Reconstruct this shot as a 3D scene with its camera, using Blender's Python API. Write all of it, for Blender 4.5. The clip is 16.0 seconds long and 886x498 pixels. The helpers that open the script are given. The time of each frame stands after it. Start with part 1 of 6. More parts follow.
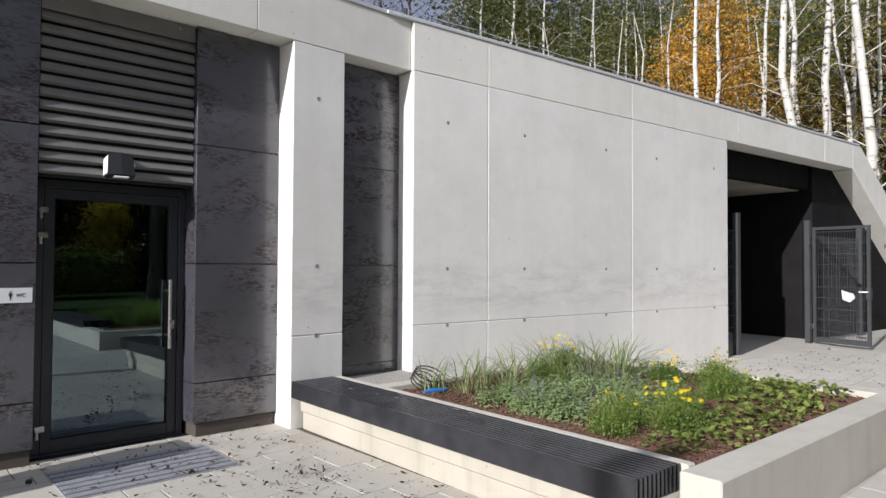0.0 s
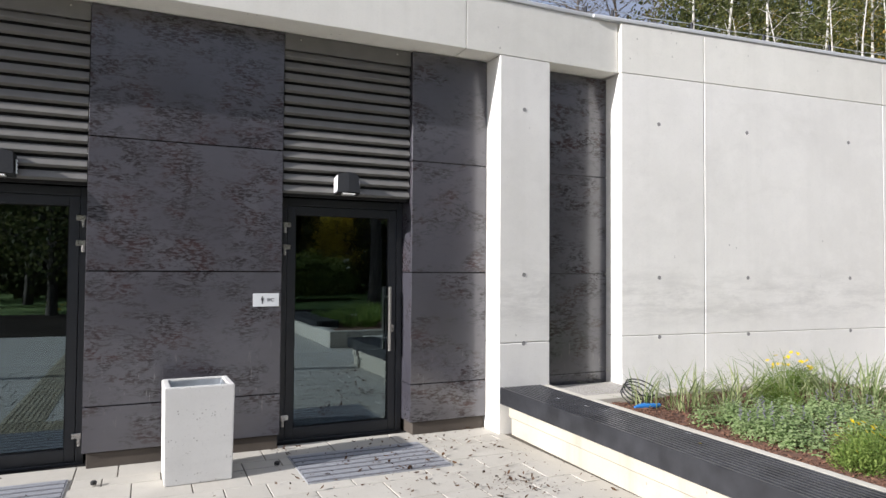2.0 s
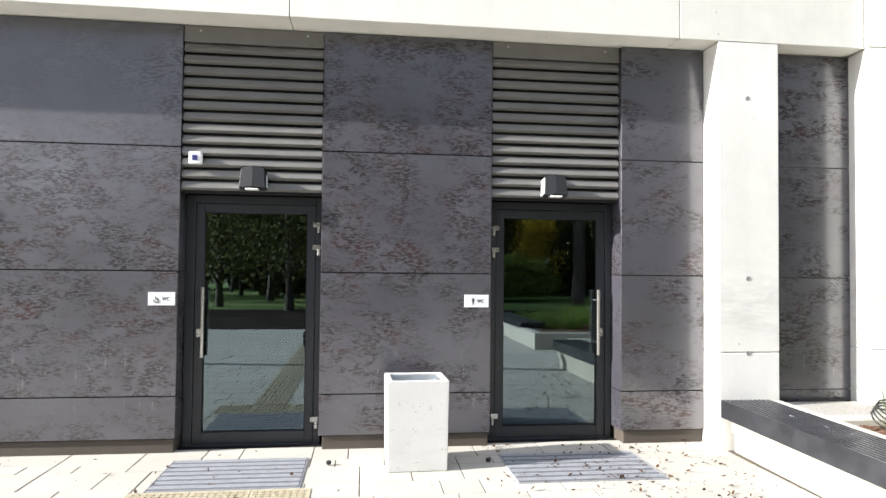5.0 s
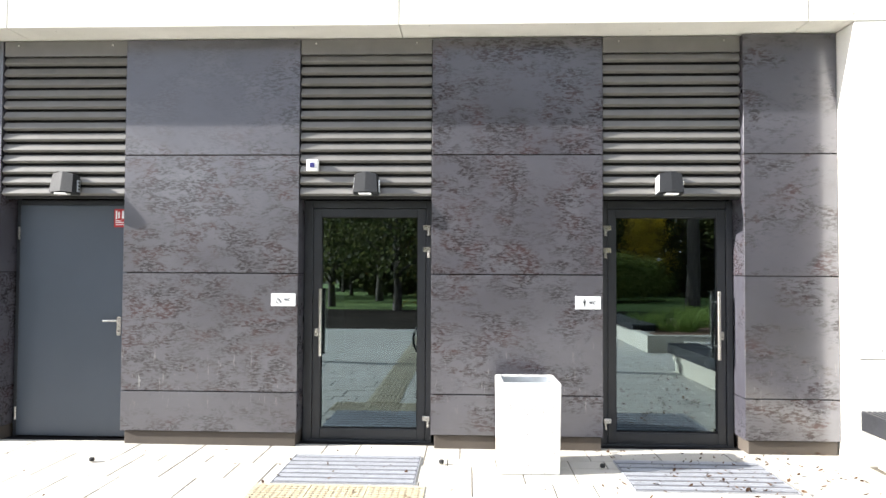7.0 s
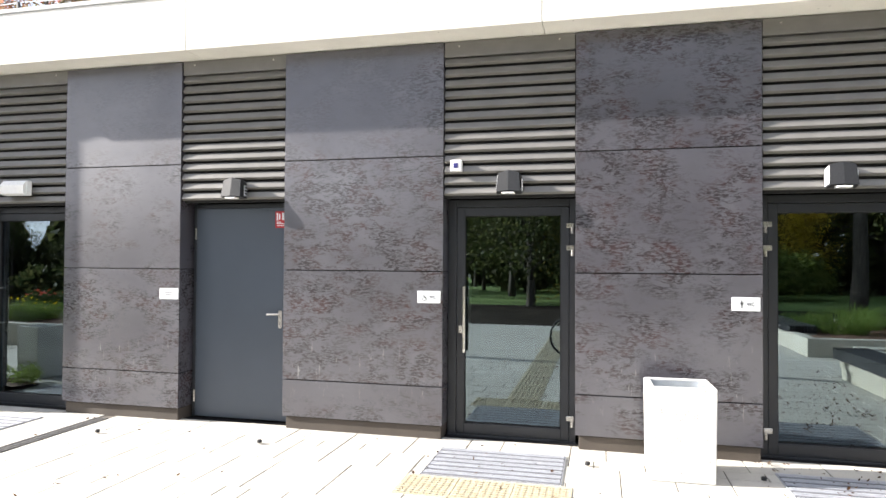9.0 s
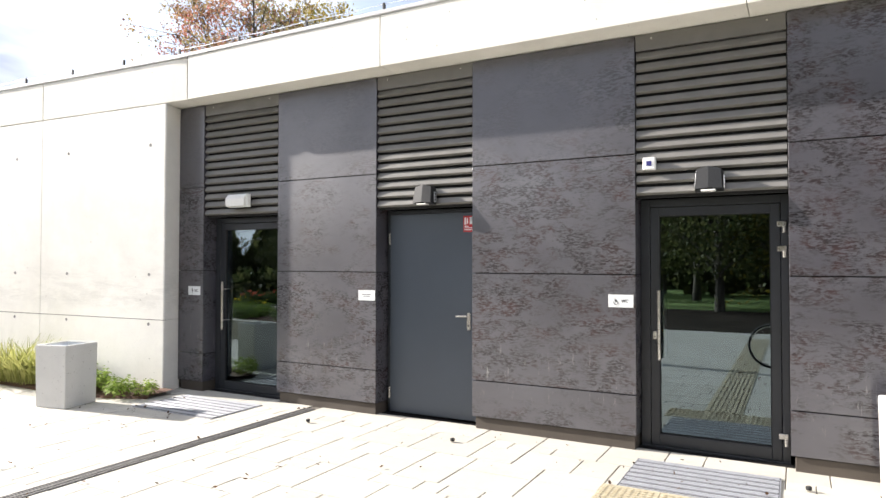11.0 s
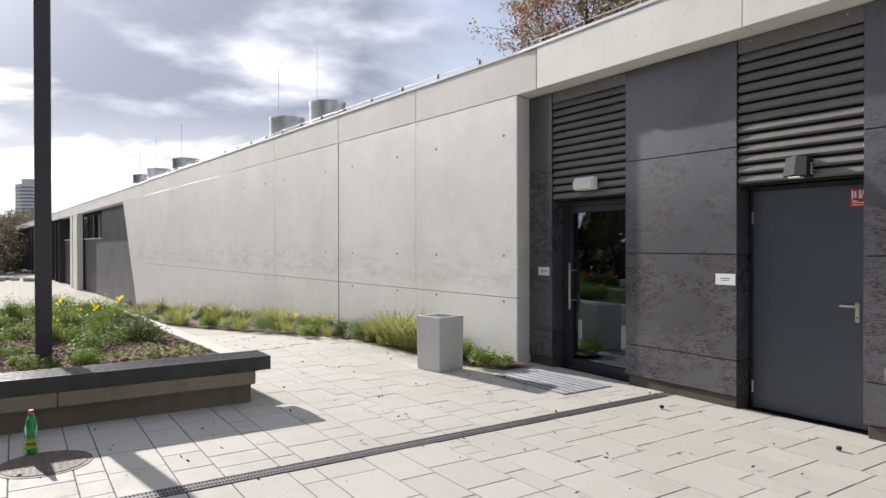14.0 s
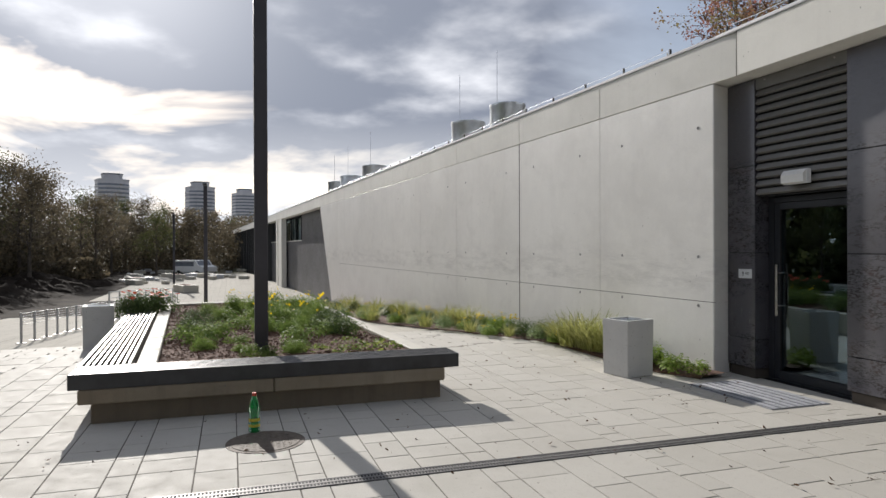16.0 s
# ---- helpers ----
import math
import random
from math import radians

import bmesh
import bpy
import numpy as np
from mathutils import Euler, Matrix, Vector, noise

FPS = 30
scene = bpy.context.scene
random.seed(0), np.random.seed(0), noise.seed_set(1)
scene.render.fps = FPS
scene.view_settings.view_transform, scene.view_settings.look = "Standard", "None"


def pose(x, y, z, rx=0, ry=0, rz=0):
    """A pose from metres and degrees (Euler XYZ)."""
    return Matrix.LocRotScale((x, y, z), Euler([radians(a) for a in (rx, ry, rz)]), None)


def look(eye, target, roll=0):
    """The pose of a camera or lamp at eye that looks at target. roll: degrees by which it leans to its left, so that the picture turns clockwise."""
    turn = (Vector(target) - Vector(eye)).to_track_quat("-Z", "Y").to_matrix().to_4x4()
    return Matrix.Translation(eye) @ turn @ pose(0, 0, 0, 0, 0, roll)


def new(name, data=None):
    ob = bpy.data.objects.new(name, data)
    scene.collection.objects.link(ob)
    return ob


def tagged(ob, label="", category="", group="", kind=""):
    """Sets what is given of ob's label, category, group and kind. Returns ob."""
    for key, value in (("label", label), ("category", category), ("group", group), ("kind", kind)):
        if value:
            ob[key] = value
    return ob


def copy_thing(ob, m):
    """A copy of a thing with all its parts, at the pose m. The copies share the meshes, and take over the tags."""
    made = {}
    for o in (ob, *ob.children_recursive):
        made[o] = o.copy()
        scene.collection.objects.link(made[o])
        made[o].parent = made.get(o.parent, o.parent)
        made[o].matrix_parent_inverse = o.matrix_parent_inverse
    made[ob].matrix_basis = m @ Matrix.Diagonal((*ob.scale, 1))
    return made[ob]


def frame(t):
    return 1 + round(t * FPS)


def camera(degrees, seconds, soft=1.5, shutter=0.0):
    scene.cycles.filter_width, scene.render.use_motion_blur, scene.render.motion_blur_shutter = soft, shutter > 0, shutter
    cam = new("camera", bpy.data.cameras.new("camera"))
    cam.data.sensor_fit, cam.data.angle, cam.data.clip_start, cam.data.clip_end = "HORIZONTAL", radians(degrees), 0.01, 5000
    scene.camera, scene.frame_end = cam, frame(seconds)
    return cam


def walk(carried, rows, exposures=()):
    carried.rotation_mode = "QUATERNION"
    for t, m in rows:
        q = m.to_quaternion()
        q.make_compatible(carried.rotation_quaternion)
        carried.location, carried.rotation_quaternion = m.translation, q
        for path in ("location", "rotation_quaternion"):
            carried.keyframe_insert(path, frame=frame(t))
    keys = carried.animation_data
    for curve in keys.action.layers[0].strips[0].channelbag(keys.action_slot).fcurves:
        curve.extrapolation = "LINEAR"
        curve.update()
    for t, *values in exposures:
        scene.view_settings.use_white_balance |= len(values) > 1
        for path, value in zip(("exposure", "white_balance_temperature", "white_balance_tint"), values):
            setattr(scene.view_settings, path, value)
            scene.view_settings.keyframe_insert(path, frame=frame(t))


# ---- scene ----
cam = camera(68.4, 16.0)

PATH = [
    (0, (1.659, -5.837, 1.557), (3.006, -4.359, 1.605), 0.3),
    (0.5, (1.65, -5.833, 1.551), (2.867, -4.246, 1.603), 0.3),
    (1, (1.645, -5.832, 1.553), (2.739, -4.159, 1.611), 0.3),
    (1.5, (1.634, -5.837, 1.59), (2.593, -4.083, 1.648), 0.4),
    (2, (1.634, -5.84, 1.592), (2.463, -4.021, 1.652), 0.4),
    (2.5, (1.629, -5.843, 1.589), (2.345, -3.977, 1.652), 0.4),
    (3, (1.613, -5.847, 1.599), (2.224, -3.943, 1.662), 0.4),
    (3.5, (1.621, -5.856, 1.597), (2.116, -3.919, 1.66), 0.4),
    (4, (1.602, -5.85, 1.6), (2.003, -3.892, 1.66), 0.5),
    (6.5, (1.55, -5.831, 1.603), (1.56, -3.832, 1.663), 0.4),
    (7, (1.529, -5.838, 1.613), (1.453, -3.84, 1.67), 0.3),
    (7.5, (1.511, -5.844, 1.619), (1.343, -3.852, 1.675), 0.3),
    (8, (1.483, -5.848, 1.629), (1.215, -3.867, 1.682), 0.3),
    (8.2, (1.473, -5.851, 1.632), (1.161, -3.876, 1.682), 0.4),
    (10.3, (1.307, -5.919, 1.665), (0.542, -4.071, 1.705), 0.1),
    (10.5, (1.292, -5.9, 1.653), (0.468, -4.078, 1.697), 0.2),
    (11, (1.259, -5.912, 1.651), (0.305, -4.155, 1.695), 0.1),
    (11.5, (1.207, -5.947, 1.665), (0.103, -4.28, 1.705), 0.1),
    (12, (1.17, -5.959, 1.662), (-0.086, -4.404, 1.702), 0.0),
    (12.5, (1.135, -5.984, 1.645), (-0.251, -4.542, 1.676), -0.0),
    (13, (1.115, -5.993, 1.639), (-0.374, -4.659, 1.652), -0.1),
    (13.5, (1.099, -6.011, 1.653), (-0.485, -4.791, 1.646), -0.1),
    (14, (1.055, -6.044, 1.655), (-0.616, -4.945, 1.642), -0.1),
    (14.5, (1.042, -6.085, 1.651), (-0.703, -5.108, 1.639), -0.1),
    (15, (1.03, -6.11, 1.653), (-0.78, -5.258, 1.643), -0.1),
    (15.5, (0.994, -6.112, 1.649), (-0.868, -5.382, 1.641), -0.1),
    (16, (0.972, -6.133, 1.642), (-0.929, -5.514, 1.635), -0.2),
]
EXPOSURES = [(0, 0.42, 6260, 14), (1.5, 0.69, 6300, 14), (2.5, 0.94, 6340, 13), (3.5, 1.22, 6410, 12), (4.2, 1.39, 6430, 11), (6.5, 1.99, 6500, 10), (8.0, 2.17, 6540, 11), (10.5, 1.83, 6820, 12), (11.0, 1.72, 6800, 12), (12.0, 1.31, 6750, 13), (13.0, 0.97, 6650, 12), (13.5, 0.86, 6620, 12), (14.5, 0.63, 6580, 13), (15.0, 0.5, 6570, 12), (16, 0.25, 6600, 11)]
walk(cam, [(t, look(eye, target, roll)) for t, eye, target, roll in PATH], EXPOSURES)

# ---- light ----
SUN_SLOPE, SUN_UP = 0.163, radians(23.5)
SUN_TO = Vector((-math.cos(SUN_UP) * math.cos(math.atan(SUN_SLOPE)), -math.cos(SUN_UP) * math.sin(math.atan(SUN_SLOPE)), math.sin(SUN_UP)))
sun_data = bpy.data.lights.new("sun", "SUN")
sun_data.energy, sun_data.angle, sun_data.color = 4.6, radians(0.6), (1.0, 0.97, 0.92)
sun = new("sun", sun_data)
sun.matrix_world = look((0, 0, 30), Vector((0, 0, 30)) - SUN_TO)

world = bpy.data.worlds.new("sky")
scene.world = world
world.use_nodes = True
wn, wl = world.node_tree.nodes, world.node_tree.links
wn.clear()
w_out, w_bg = wn.new("ShaderNodeOutputWorld"), wn.new("ShaderNodeBackground")
w_sky = wn.new("ShaderNodeTexSky")
w_sky.sky_type, w_sky.sun_disc = "NISHITA", False
w_sky.sun_elevation, w_sky.sun_rotation = SUN_UP, math.atan2(SUN_TO.x, SUN_TO.y)
w_sky.air_density, w_sky.dust_density = 1.0, 2.0
w_co, w_sep = wn.new("ShaderNodeTexCoord"), wn.new("ShaderNodeSeparateXYZ")
wl.new(w_co.outputs["Generated"], w_sep.inputs[0])


def w_math(op, a, b=None, clamp=False):
    n = wn.new("ShaderNodeMath")
    n.operation, n.use_clamp = op, clamp
    for i, v in enumerate((a, b)):
        if v is None:
            continue
        if isinstance(v, (int, float)):
            n.inputs[i].default_value = v
        else:
            wl.new(v, n.inputs[i])
    return n.outputs[0]


# clouds lie in a flat layer: the direction is spread out over a plane above
w_den = w_math("ADD", w_math("MAXIMUM", w_sep.outputs[2], 0.0), 0.16)
w_flat = wn.new("ShaderNodeCombineXYZ")
wl.new(w_math("DIVIDE", w_sep.outputs[0], w_den), w_flat.inputs[0])
wl.new(w_math("DIVIDE", w_sep.outputs[1], w_den), w_flat.inputs[1])
w_noise, w_fine = wn.new("ShaderNodeTexNoise"), wn.new("ShaderNodeTexNoise")
w_shift = wn.new("ShaderNodeVectorMath")
w_shift.operation, w_shift.inputs[1].default_value = "ADD", (2.3, -1.1, 0.0)
wl.new(w_flat.outputs[0], w_shift.inputs[0])
for n, s, d in ((w_noise, 0.75, 6.0), (w_fine, 1.35, 6.0)):
    wl.new(w_shift.outputs[0], n.inputs["Vector"])
    n.inputs["Scale"].default_value, n.inputs["Detail"].default_value = s, d
w_noise.inputs["Distortion"].default_value = 0.35
w_amount = wn.new("ShaderNodeMapRange")
w_amount.inputs["From Min"].default_value, w_amount.inputs["From Max"].default_value = 0.16, 0.48
wl.new(w_noise.outputs["Fac"], w_amount.inputs["Value"])
w_grey = wn.new("ShaderNodeValToRGB")
w_grey.color_ramp.elements[0].position, w_grey.color_ramp.elements[0].color = 0.48, (1.3, 1.52, 2.0, 1)
w_grey.color_ramp.elements[1].position, w_grey.color_ramp.elements[1].color = 0.78, (6.4, 6.6, 7.0, 1)
w_grey.color_ramp.interpolation = "EASE"
wl.new(w_fine.outputs["Fac"], w_grey.inputs[0])
# thin cloud round the sun glows
w_dot = wn.new("ShaderNodeVectorMath")
w_dot.operation, w_dot.inputs[1].default_value = "DOT_PRODUCT", SUN_TO
wl.new(w_co.outputs["Generated"], w_dot.inputs[0])
w_glow = w_math("MULTIPLY", w_math("POWER", w_math("MAXIMUM", w_dot.outputs["Value"], 0.0), 60.0), 3.0)
w_soft = w_math("MULTIPLY", w_math("POWER", w_math("MAXIMUM", w_dot.outputs["Value"], 0.0), 5.0), 0.6)
w_lit = wn.new("ShaderNodeMixRGB")
w_lit.blend_type, w_lit.inputs[0].default_value = "ADD", 1.0
w_gl = wn.new("ShaderNodeCombineXYZ")
w_sum = w_math("ADD", w_glow, w_soft)
for i in range(3):
    wl.new(w_sum, w_gl.inputs[i])
wl.new(w_grey.outputs[0], w_lit.inputs[1])
wl.new(w_gl.outputs[0], w_lit.inputs[2])
w_mix = wn.new("ShaderNodeMixRGB")
wl.new(w_amount.outputs[0], w_mix.inputs[0])
w_clear = wn.new("ShaderNodeMixRGB")
w_clear.blend_type, w_clear.inputs[0].default_value = "ADD", 1.0
wl.new(w_sky.outputs[0], w_clear.inputs[1])
wl.new(w_gl.outputs[0], w_clear.inputs[2])
wl.new(w_clear.outputs[0], w_mix.inputs[1])
wl.new(w_lit.outputs[0], w_mix.inputs[2])
# pale bright haze low over the horizon
w_haze = wn.new("ShaderNodeMapRange")
for key, val in (("From Min", 0.20), ("From Max", 0.02), ("To Min", 0.0), ("To Max", 0.8)):
    w_haze.inputs[key].default_value = val
wl.new(w_sep.outputs[2], w_haze.inputs["Value"])
w_low = wn.new("ShaderNodeMixRGB")
wl.new(w_haze.outputs[0], w_low.inputs[0])
wl.new(w_mix.outputs[0], w_low.inputs[1])
w_low.inputs[2].default_value = (6.2, 6.4, 6.7, 1)
wl.new(w_low.outputs[0], w_bg.inputs[0])
w_bg.inputs[1].default_value = 0.145
wl.new(w_bg.outputs[0], w_out.inputs[0])

# ---- materials ----


class Mat:
    """A small builder of node materials; places are metres of the world."""

    def __init__(self, name, rough=0.7, metal=0.0, spec=0.5):
        self.m = bpy.data.materials.new(name)
        self.m.use_nodes = True
        self.n, self.l = self.m.node_tree.nodes, self.m.node_tree.links
        self.b = self.n["Principled BSDF"]
        self.b.inputs["Roughness"].default_value, self.b.inputs["Metallic"].default_value = rough, metal
        self.b.inputs["Specular IOR Level"].default_value = spec
        self.pos = self.n.new("ShaderNodeNewGeometry").outputs["Position"]

    def link(self, v, socket):
        if isinstance(v, bpy.types.NodeSocket):
            self.l.new(v, socket)
        else:
            socket.default_value = v

    def place(self, scale=(1, 1, 1), turn=(0, 0, 0), src=None):
        n = self.n.new("ShaderNodeMapping")
        n.inputs["Scale"].default_value, n.inputs["Rotation"].default_value = scale, turn
        self.l.new(src or self.pos, n.inputs["Vector"])
        return n.outputs[0]

    def noise(self, scale, detail=3.0, rough=0.55, vec=None, distort=0.0):
        n = self.n.new("ShaderNodeTexNoise")
        n.inputs["Scale"].default_value, n.inputs["Detail"].default_value = scale, detail
        n.inputs["Roughness"].default_value, n.inputs["Distortion"].default_value = rough, distort
        self.l.new(vec or self.pos, n.inputs["Vector"])
        return n.outputs["Fac"]

    def cells(self, scale, vec=None, feature="F1"):
        n = self.n.new("ShaderNodeTexVoronoi")
        n.feature, n.inputs["Scale"].default_value = feature, scale
        self.l.new(vec or self.pos, n.inputs["Vector"])
        return n

    def span(self, v, a, b, lo=0.0, hi=1.0):
        n = self.n.new("ShaderNodeMapRange")
        for k, x in (("From Min", a), ("From Max", b), ("To Min", lo), ("To Max", hi)):
            n.inputs[k].default_value = x
        self.link(v, n.inputs["Value"])
        return n.outputs[0]

    def math(self, op, a, b=0.0):
        n = self.n.new("ShaderNodeMath")
        n.operation = op
        self.link(a, n.inputs[0])
        self.link(b, n.inputs[1])
        return n.outputs[0]

    def mix(self, f, a, b, mode="MIX"):
        n = self.n.new("ShaderNodeMixRGB")
        n.blend_type = mode
        self.link(f, n.inputs[0])
        for v, s in ((a, n.inputs[1]), (b, n.inputs[2])):
            self.link((*v, 1) if isinstance(v, tuple) else v, s)
        return n.outputs[0]

    def axis(self, i):
        n = self.n.new("ShaderNodeSeparateXYZ")
        self.l.new(self.pos, n.inputs[0])
        return n.outputs[i]

    def random(self):
        return self.n.new("ShaderNodeObjectInfo").outputs["Random"]

    def island(self):
        return self.n.new("ShaderNodeNewGeometry").outputs["Random Per Island"]

    def color(self, v):
        self.link((*v, 1) if isinstance(v, tuple) else v, self.b.inputs["Base Color"])
        return self

    def rough(self, v):
        self.link(v, self.b.inputs["Roughness"])
        return self

    def bump(self, v, strength=0.3, depth=0.01):
        n = self.n.new("ShaderNodeBump")
        n.inputs["Strength"].default_value, n.inputs["Distance"].default_value = strength, depth
        self.l.new(v, n.inputs["Height"])
        self.l.new(n.outputs[0], self.b.inputs["Normal"])
        return self


def concrete(name, light, dark, holes=True, stain=0.0, gloss=0.0, drip=0.25, pits=False, pocks=0.58):
    k = Mat(name, 0.75)
    big, mid, fine = k.noise(0.55, 4), k.noise(4.0, 5, 0.65), k.noise(60.0, 3)
    streak = k.noise(1.0, 4, 0.6, k.place((5.0, 5.0, 0.25)))
    blotch = k.noise(1.3, 6, 0.7, k.place((1.0, 1.0, 1.6)), 0.4)
    col = k.mix(k.span(big, 0.3, 0.7), dark, light)
    col = k.mix(k.math("MULTIPLY", k.span(streak, 0.50, 0.72), drip), col, tuple(v * 0.82 for v in dark))
    col = k.mix(k.math("MULTIPLY", k.span(blotch, 0.52, 0.70), 0.35), col, tuple(v * 0.88 for v in dark))
    col = k.mix(k.math("MULTIPLY", k.span(mid, 0.45, 0.75), 0.3), col, tuple(min(1, v * 1.1) for v in light))
    col = k.mix(k.math("MULTIPLY", k.span(fine, 0.55, 0.75), 0.18), col, tuple(v * 0.7 for v in dark))
    if stain:
        # the damp bands left by the formwork, at about hip height
        z = k.axis(2)
        band = k.math("MULTIPLY", k.span(z, 0.95, 1.12), k.span(z, 1.75, 1.35))
        smear = k.noise(2.4, 9, 0.78, k.place((0.6, 0.6, 2.6)), 0.25)
        col = k.mix(k.math("MULTIPLY", k.math("MULTIPLY", band, k.span(smear, 0.45, 0.62)), stain), col, tuple(v * 0.66 for v in dark))
    if holes:
        v = k.cells(7.0, k.place((1.3, 1.3, 0.9)))
        dots = k.math("MULTIPLY", k.span(v.outputs["Distance"], 0.075, 0.05), k.span(k.noise(1.7, 2), pocks, pocks + 0.04))
        col = k.mix(k.math("MULTIPLY", dots, 0.6), col, (0.16, 0.15, 0.135))
    if pits:
        v = k.cells(34.0)
        dots = k.math("MULTIPLY", k.span(v.outputs["Distance"], 0.22, 0.14), k.span(k.noise(9.0, 3), 0.52, 0.57))
        col = k.mix(k.math("MULTIPLY", dots, 0.7), col, (0.20, 0.19, 0.17))
    return k.color(col).rough(k.span(mid, 0.3, 0.7, 0.62 - gloss, 0.85 - gloss)).bump(k.math("ADD", k.math("MULTIPLY", fine, 0.4), mid), 0.25, 0.006).m


M_WALL = concrete("fair_faced_concrete", (0.84, 0.825, 0.785), (0.735, 0.72, 0.68), True, 0.45, 0.3, 0.15)
M_BEAM = concrete("beam_concrete", (0.80, 0.785, 0.73), (0.70, 0.685, 0.63), drip=0.2, pocks=0.47)
M_PLANTER = concrete("planter_concrete", (0.55, 0.525, 0.46), (0.43, 0.40, 0.335), drip=0.45)
# planter concrete darkened to tone down its sunlit face, with splash dirt
M_FOOT = concrete("splashed_sun_dimmed_foot", (0.47, 0.44, 0.37), (0.35, 0.32, 0.255), drip=0.6)
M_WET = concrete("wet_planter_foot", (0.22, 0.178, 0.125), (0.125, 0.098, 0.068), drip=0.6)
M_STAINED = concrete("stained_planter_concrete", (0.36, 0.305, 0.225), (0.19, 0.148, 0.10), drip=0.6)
M_BIN = concrete("bin_concrete", (0.64, 0.635, 0.615), (0.55, 0.545, 0.525), False, drip=0.12, pits=True)
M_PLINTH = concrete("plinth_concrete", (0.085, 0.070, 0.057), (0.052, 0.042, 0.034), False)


def facade_panel():
    k = Mat("dark_weathered_panel", 0.4, 0.0, 1.0)
    rnd = k.random()
    shift = k.n.new("ShaderNodeVectorMath")
    shift.operation = "ADD"
    k.l.new(k.pos, shift.inputs[0])
    comb = k.n.new("ShaderNodeCombineXYZ")
    k.l.new(k.math("MULTIPLY", rnd, 40.0), comb.inputs[0])
    k.l.new(k.math("MULTIPLY", rnd, 17.0), comb.inputs[2])
    k.l.new(comb.outputs[0], shift.inputs[1])
    v = shift.outputs[0]
    cloud = k.noise(1.7, 5, 0.62, k.place((1, 1, 1.5), src=v), 0.4)
    wear = k.noise(40.0, 7, 0.68, k.place((0.5, 1, 1.5), (0, 0.4, 0), v), 0.3)
    tuft = k.noise(6.5, 6, 0.7, k.place((0.7, 1, 1.5), (0, 0.25, 0), v), 0.7)
    tone = k.noise(1.1, 3, 0.5, v)
    rust = k.noise(3.2, 4, 0.6, k.place((1, 1, 1.6), (0.3, 0.2, 0), v), 0.5)
    base = k.mix(k.span(tone, 0.35, 0.65), (0.045, 0.043, 0.055), (0.067, 0.066, 0.081))
    base = k.mix(k.math("MULTIPLY", k.span(cloud, 0.5, 0.7), 0.5), base, (0.098, 0.099, 0.116))
    base = k.mix(k.math("MULTIPLY", k.span(k.noise(14.0, 6, 0.7, k.place((0.6, 1, 1.3), src=v)), 0.45, 0.7), 0.35), base, (0.040, 0.034, 0.038))
    dense = k.span(k.math("ADD", cloud, k.math("MULTIPLY", k.math("SUBTRACT", rnd, 0.5), 0.10)), 0.41, 0.55)
    spots = k.math("MULTIPLY", k.span(wear, 0.455, 0.53), k.math("MULTIPLY", dense, k.span(tuft, 0.42, 0.52)))
    # marks thinned high in the west, painting in the sky's reflection over them
    sky_sheen = k.math("MULTIPLY", k.span(k.math("ADD", k.axis(2), k.math("MULTIPLY", tone, 0.5)), 2.75, 3.15), k.span(k.axis(0), 0.3, -0.6))
    spots = k.math("MULTIPLY", spots, k.math("SUBTRACT", 1.0, k.math("MULTIPLY", sky_sheen, 0.8)))
    k.link(k.span(spots, 0.0, 1.0, 0.8, 0.2), k.b.inputs["Specular IOR Level"])
    warm = k.mix(k.span(rust, 0.46, 0.64), (0.015, 0.011, 0.012), (0.040, 0.015, 0.014))
    col = k.mix(k.math("MULTIPLY", spots, 0.92), base, warm)
    # pale scuffs of lime, low down
    z = k.axis(2)
    chalk = k.noise(5.0, 5, 0.7, k.place((6.0, 6.0, 0.9)), 0.4)
    low = k.math("MULTIPLY", k.span(z, 0.25, 0.5), k.span(z, 1.0, 0.7))
    col = k.mix(k.math("MULTIPLY", k.math("MULTIPLY", k.span(chalk, 0.61, 0.72), low), 0.6), col, (0.4, 0.4, 0.39))
    rough = k.math("SUBTRACT", k.span(cloud, 0.3, 0.7, 0.38, 0.46), k.math("MULTIPLY", spots, -0.25))
    k.b.inputs["Coat Weight"].default_value, k.b.inputs["Coat Roughness"].default_value = 1.0, 0.17
    return k.color(col).rough(rough).bump(wear, 0.02, 0.002).m


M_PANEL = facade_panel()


def plain(name, color, rough=0.5, metal=0.0, var=0.15, scale=8.0, bump=0.0, spec=0.5):
    k = Mat(name, rough, metal, spec)
    f = k.noise(scale, 4)
    g = k.noise(scale * 9, 3)
    c = k.mix(k.span(f, 0.3, 0.7), tuple(v * (1 - var) for v in color), tuple(min(1.0, v * (1 + var)) for v in color))
    k.color(c).rough(k.span(g, 0.3, 0.7, max(0.02, rough - 0.07), min(1, rough + 0.08)))
    if bump:
        k.bump(g, bump, 0.003)
    return k.m


M_LOUVRE = plain("louvre_metal", (0.165, 0.160, 0.150), 0.42, 0.1, 0.10, 5)
M_FRAME = plain("anthracite_frame", (0.022, 0.025, 0.030), 0.38, 0.0, 0.1)
M_DOOR = plain("slate_grey_paint", (0.058, 0.072, 0.092), 0.36, 0.0, 0.05, 2)
M_BLACK = plain("black_backing", (0.012, 0.012, 0.013), 0.8)
M_STEEL = plain("brushed_steel", (0.62, 0.60, 0.56), 0.28, 1.0, 0.06, 40)
M_GALV = plain("galvanised_steel", (0.72, 0.75, 0.78), 0.35, 1.0, 0.12, 6)
M_LAMP = plain("lamp_grey", (0.016, 0.017, 0.019), 0.6, 0.0, 0.06)
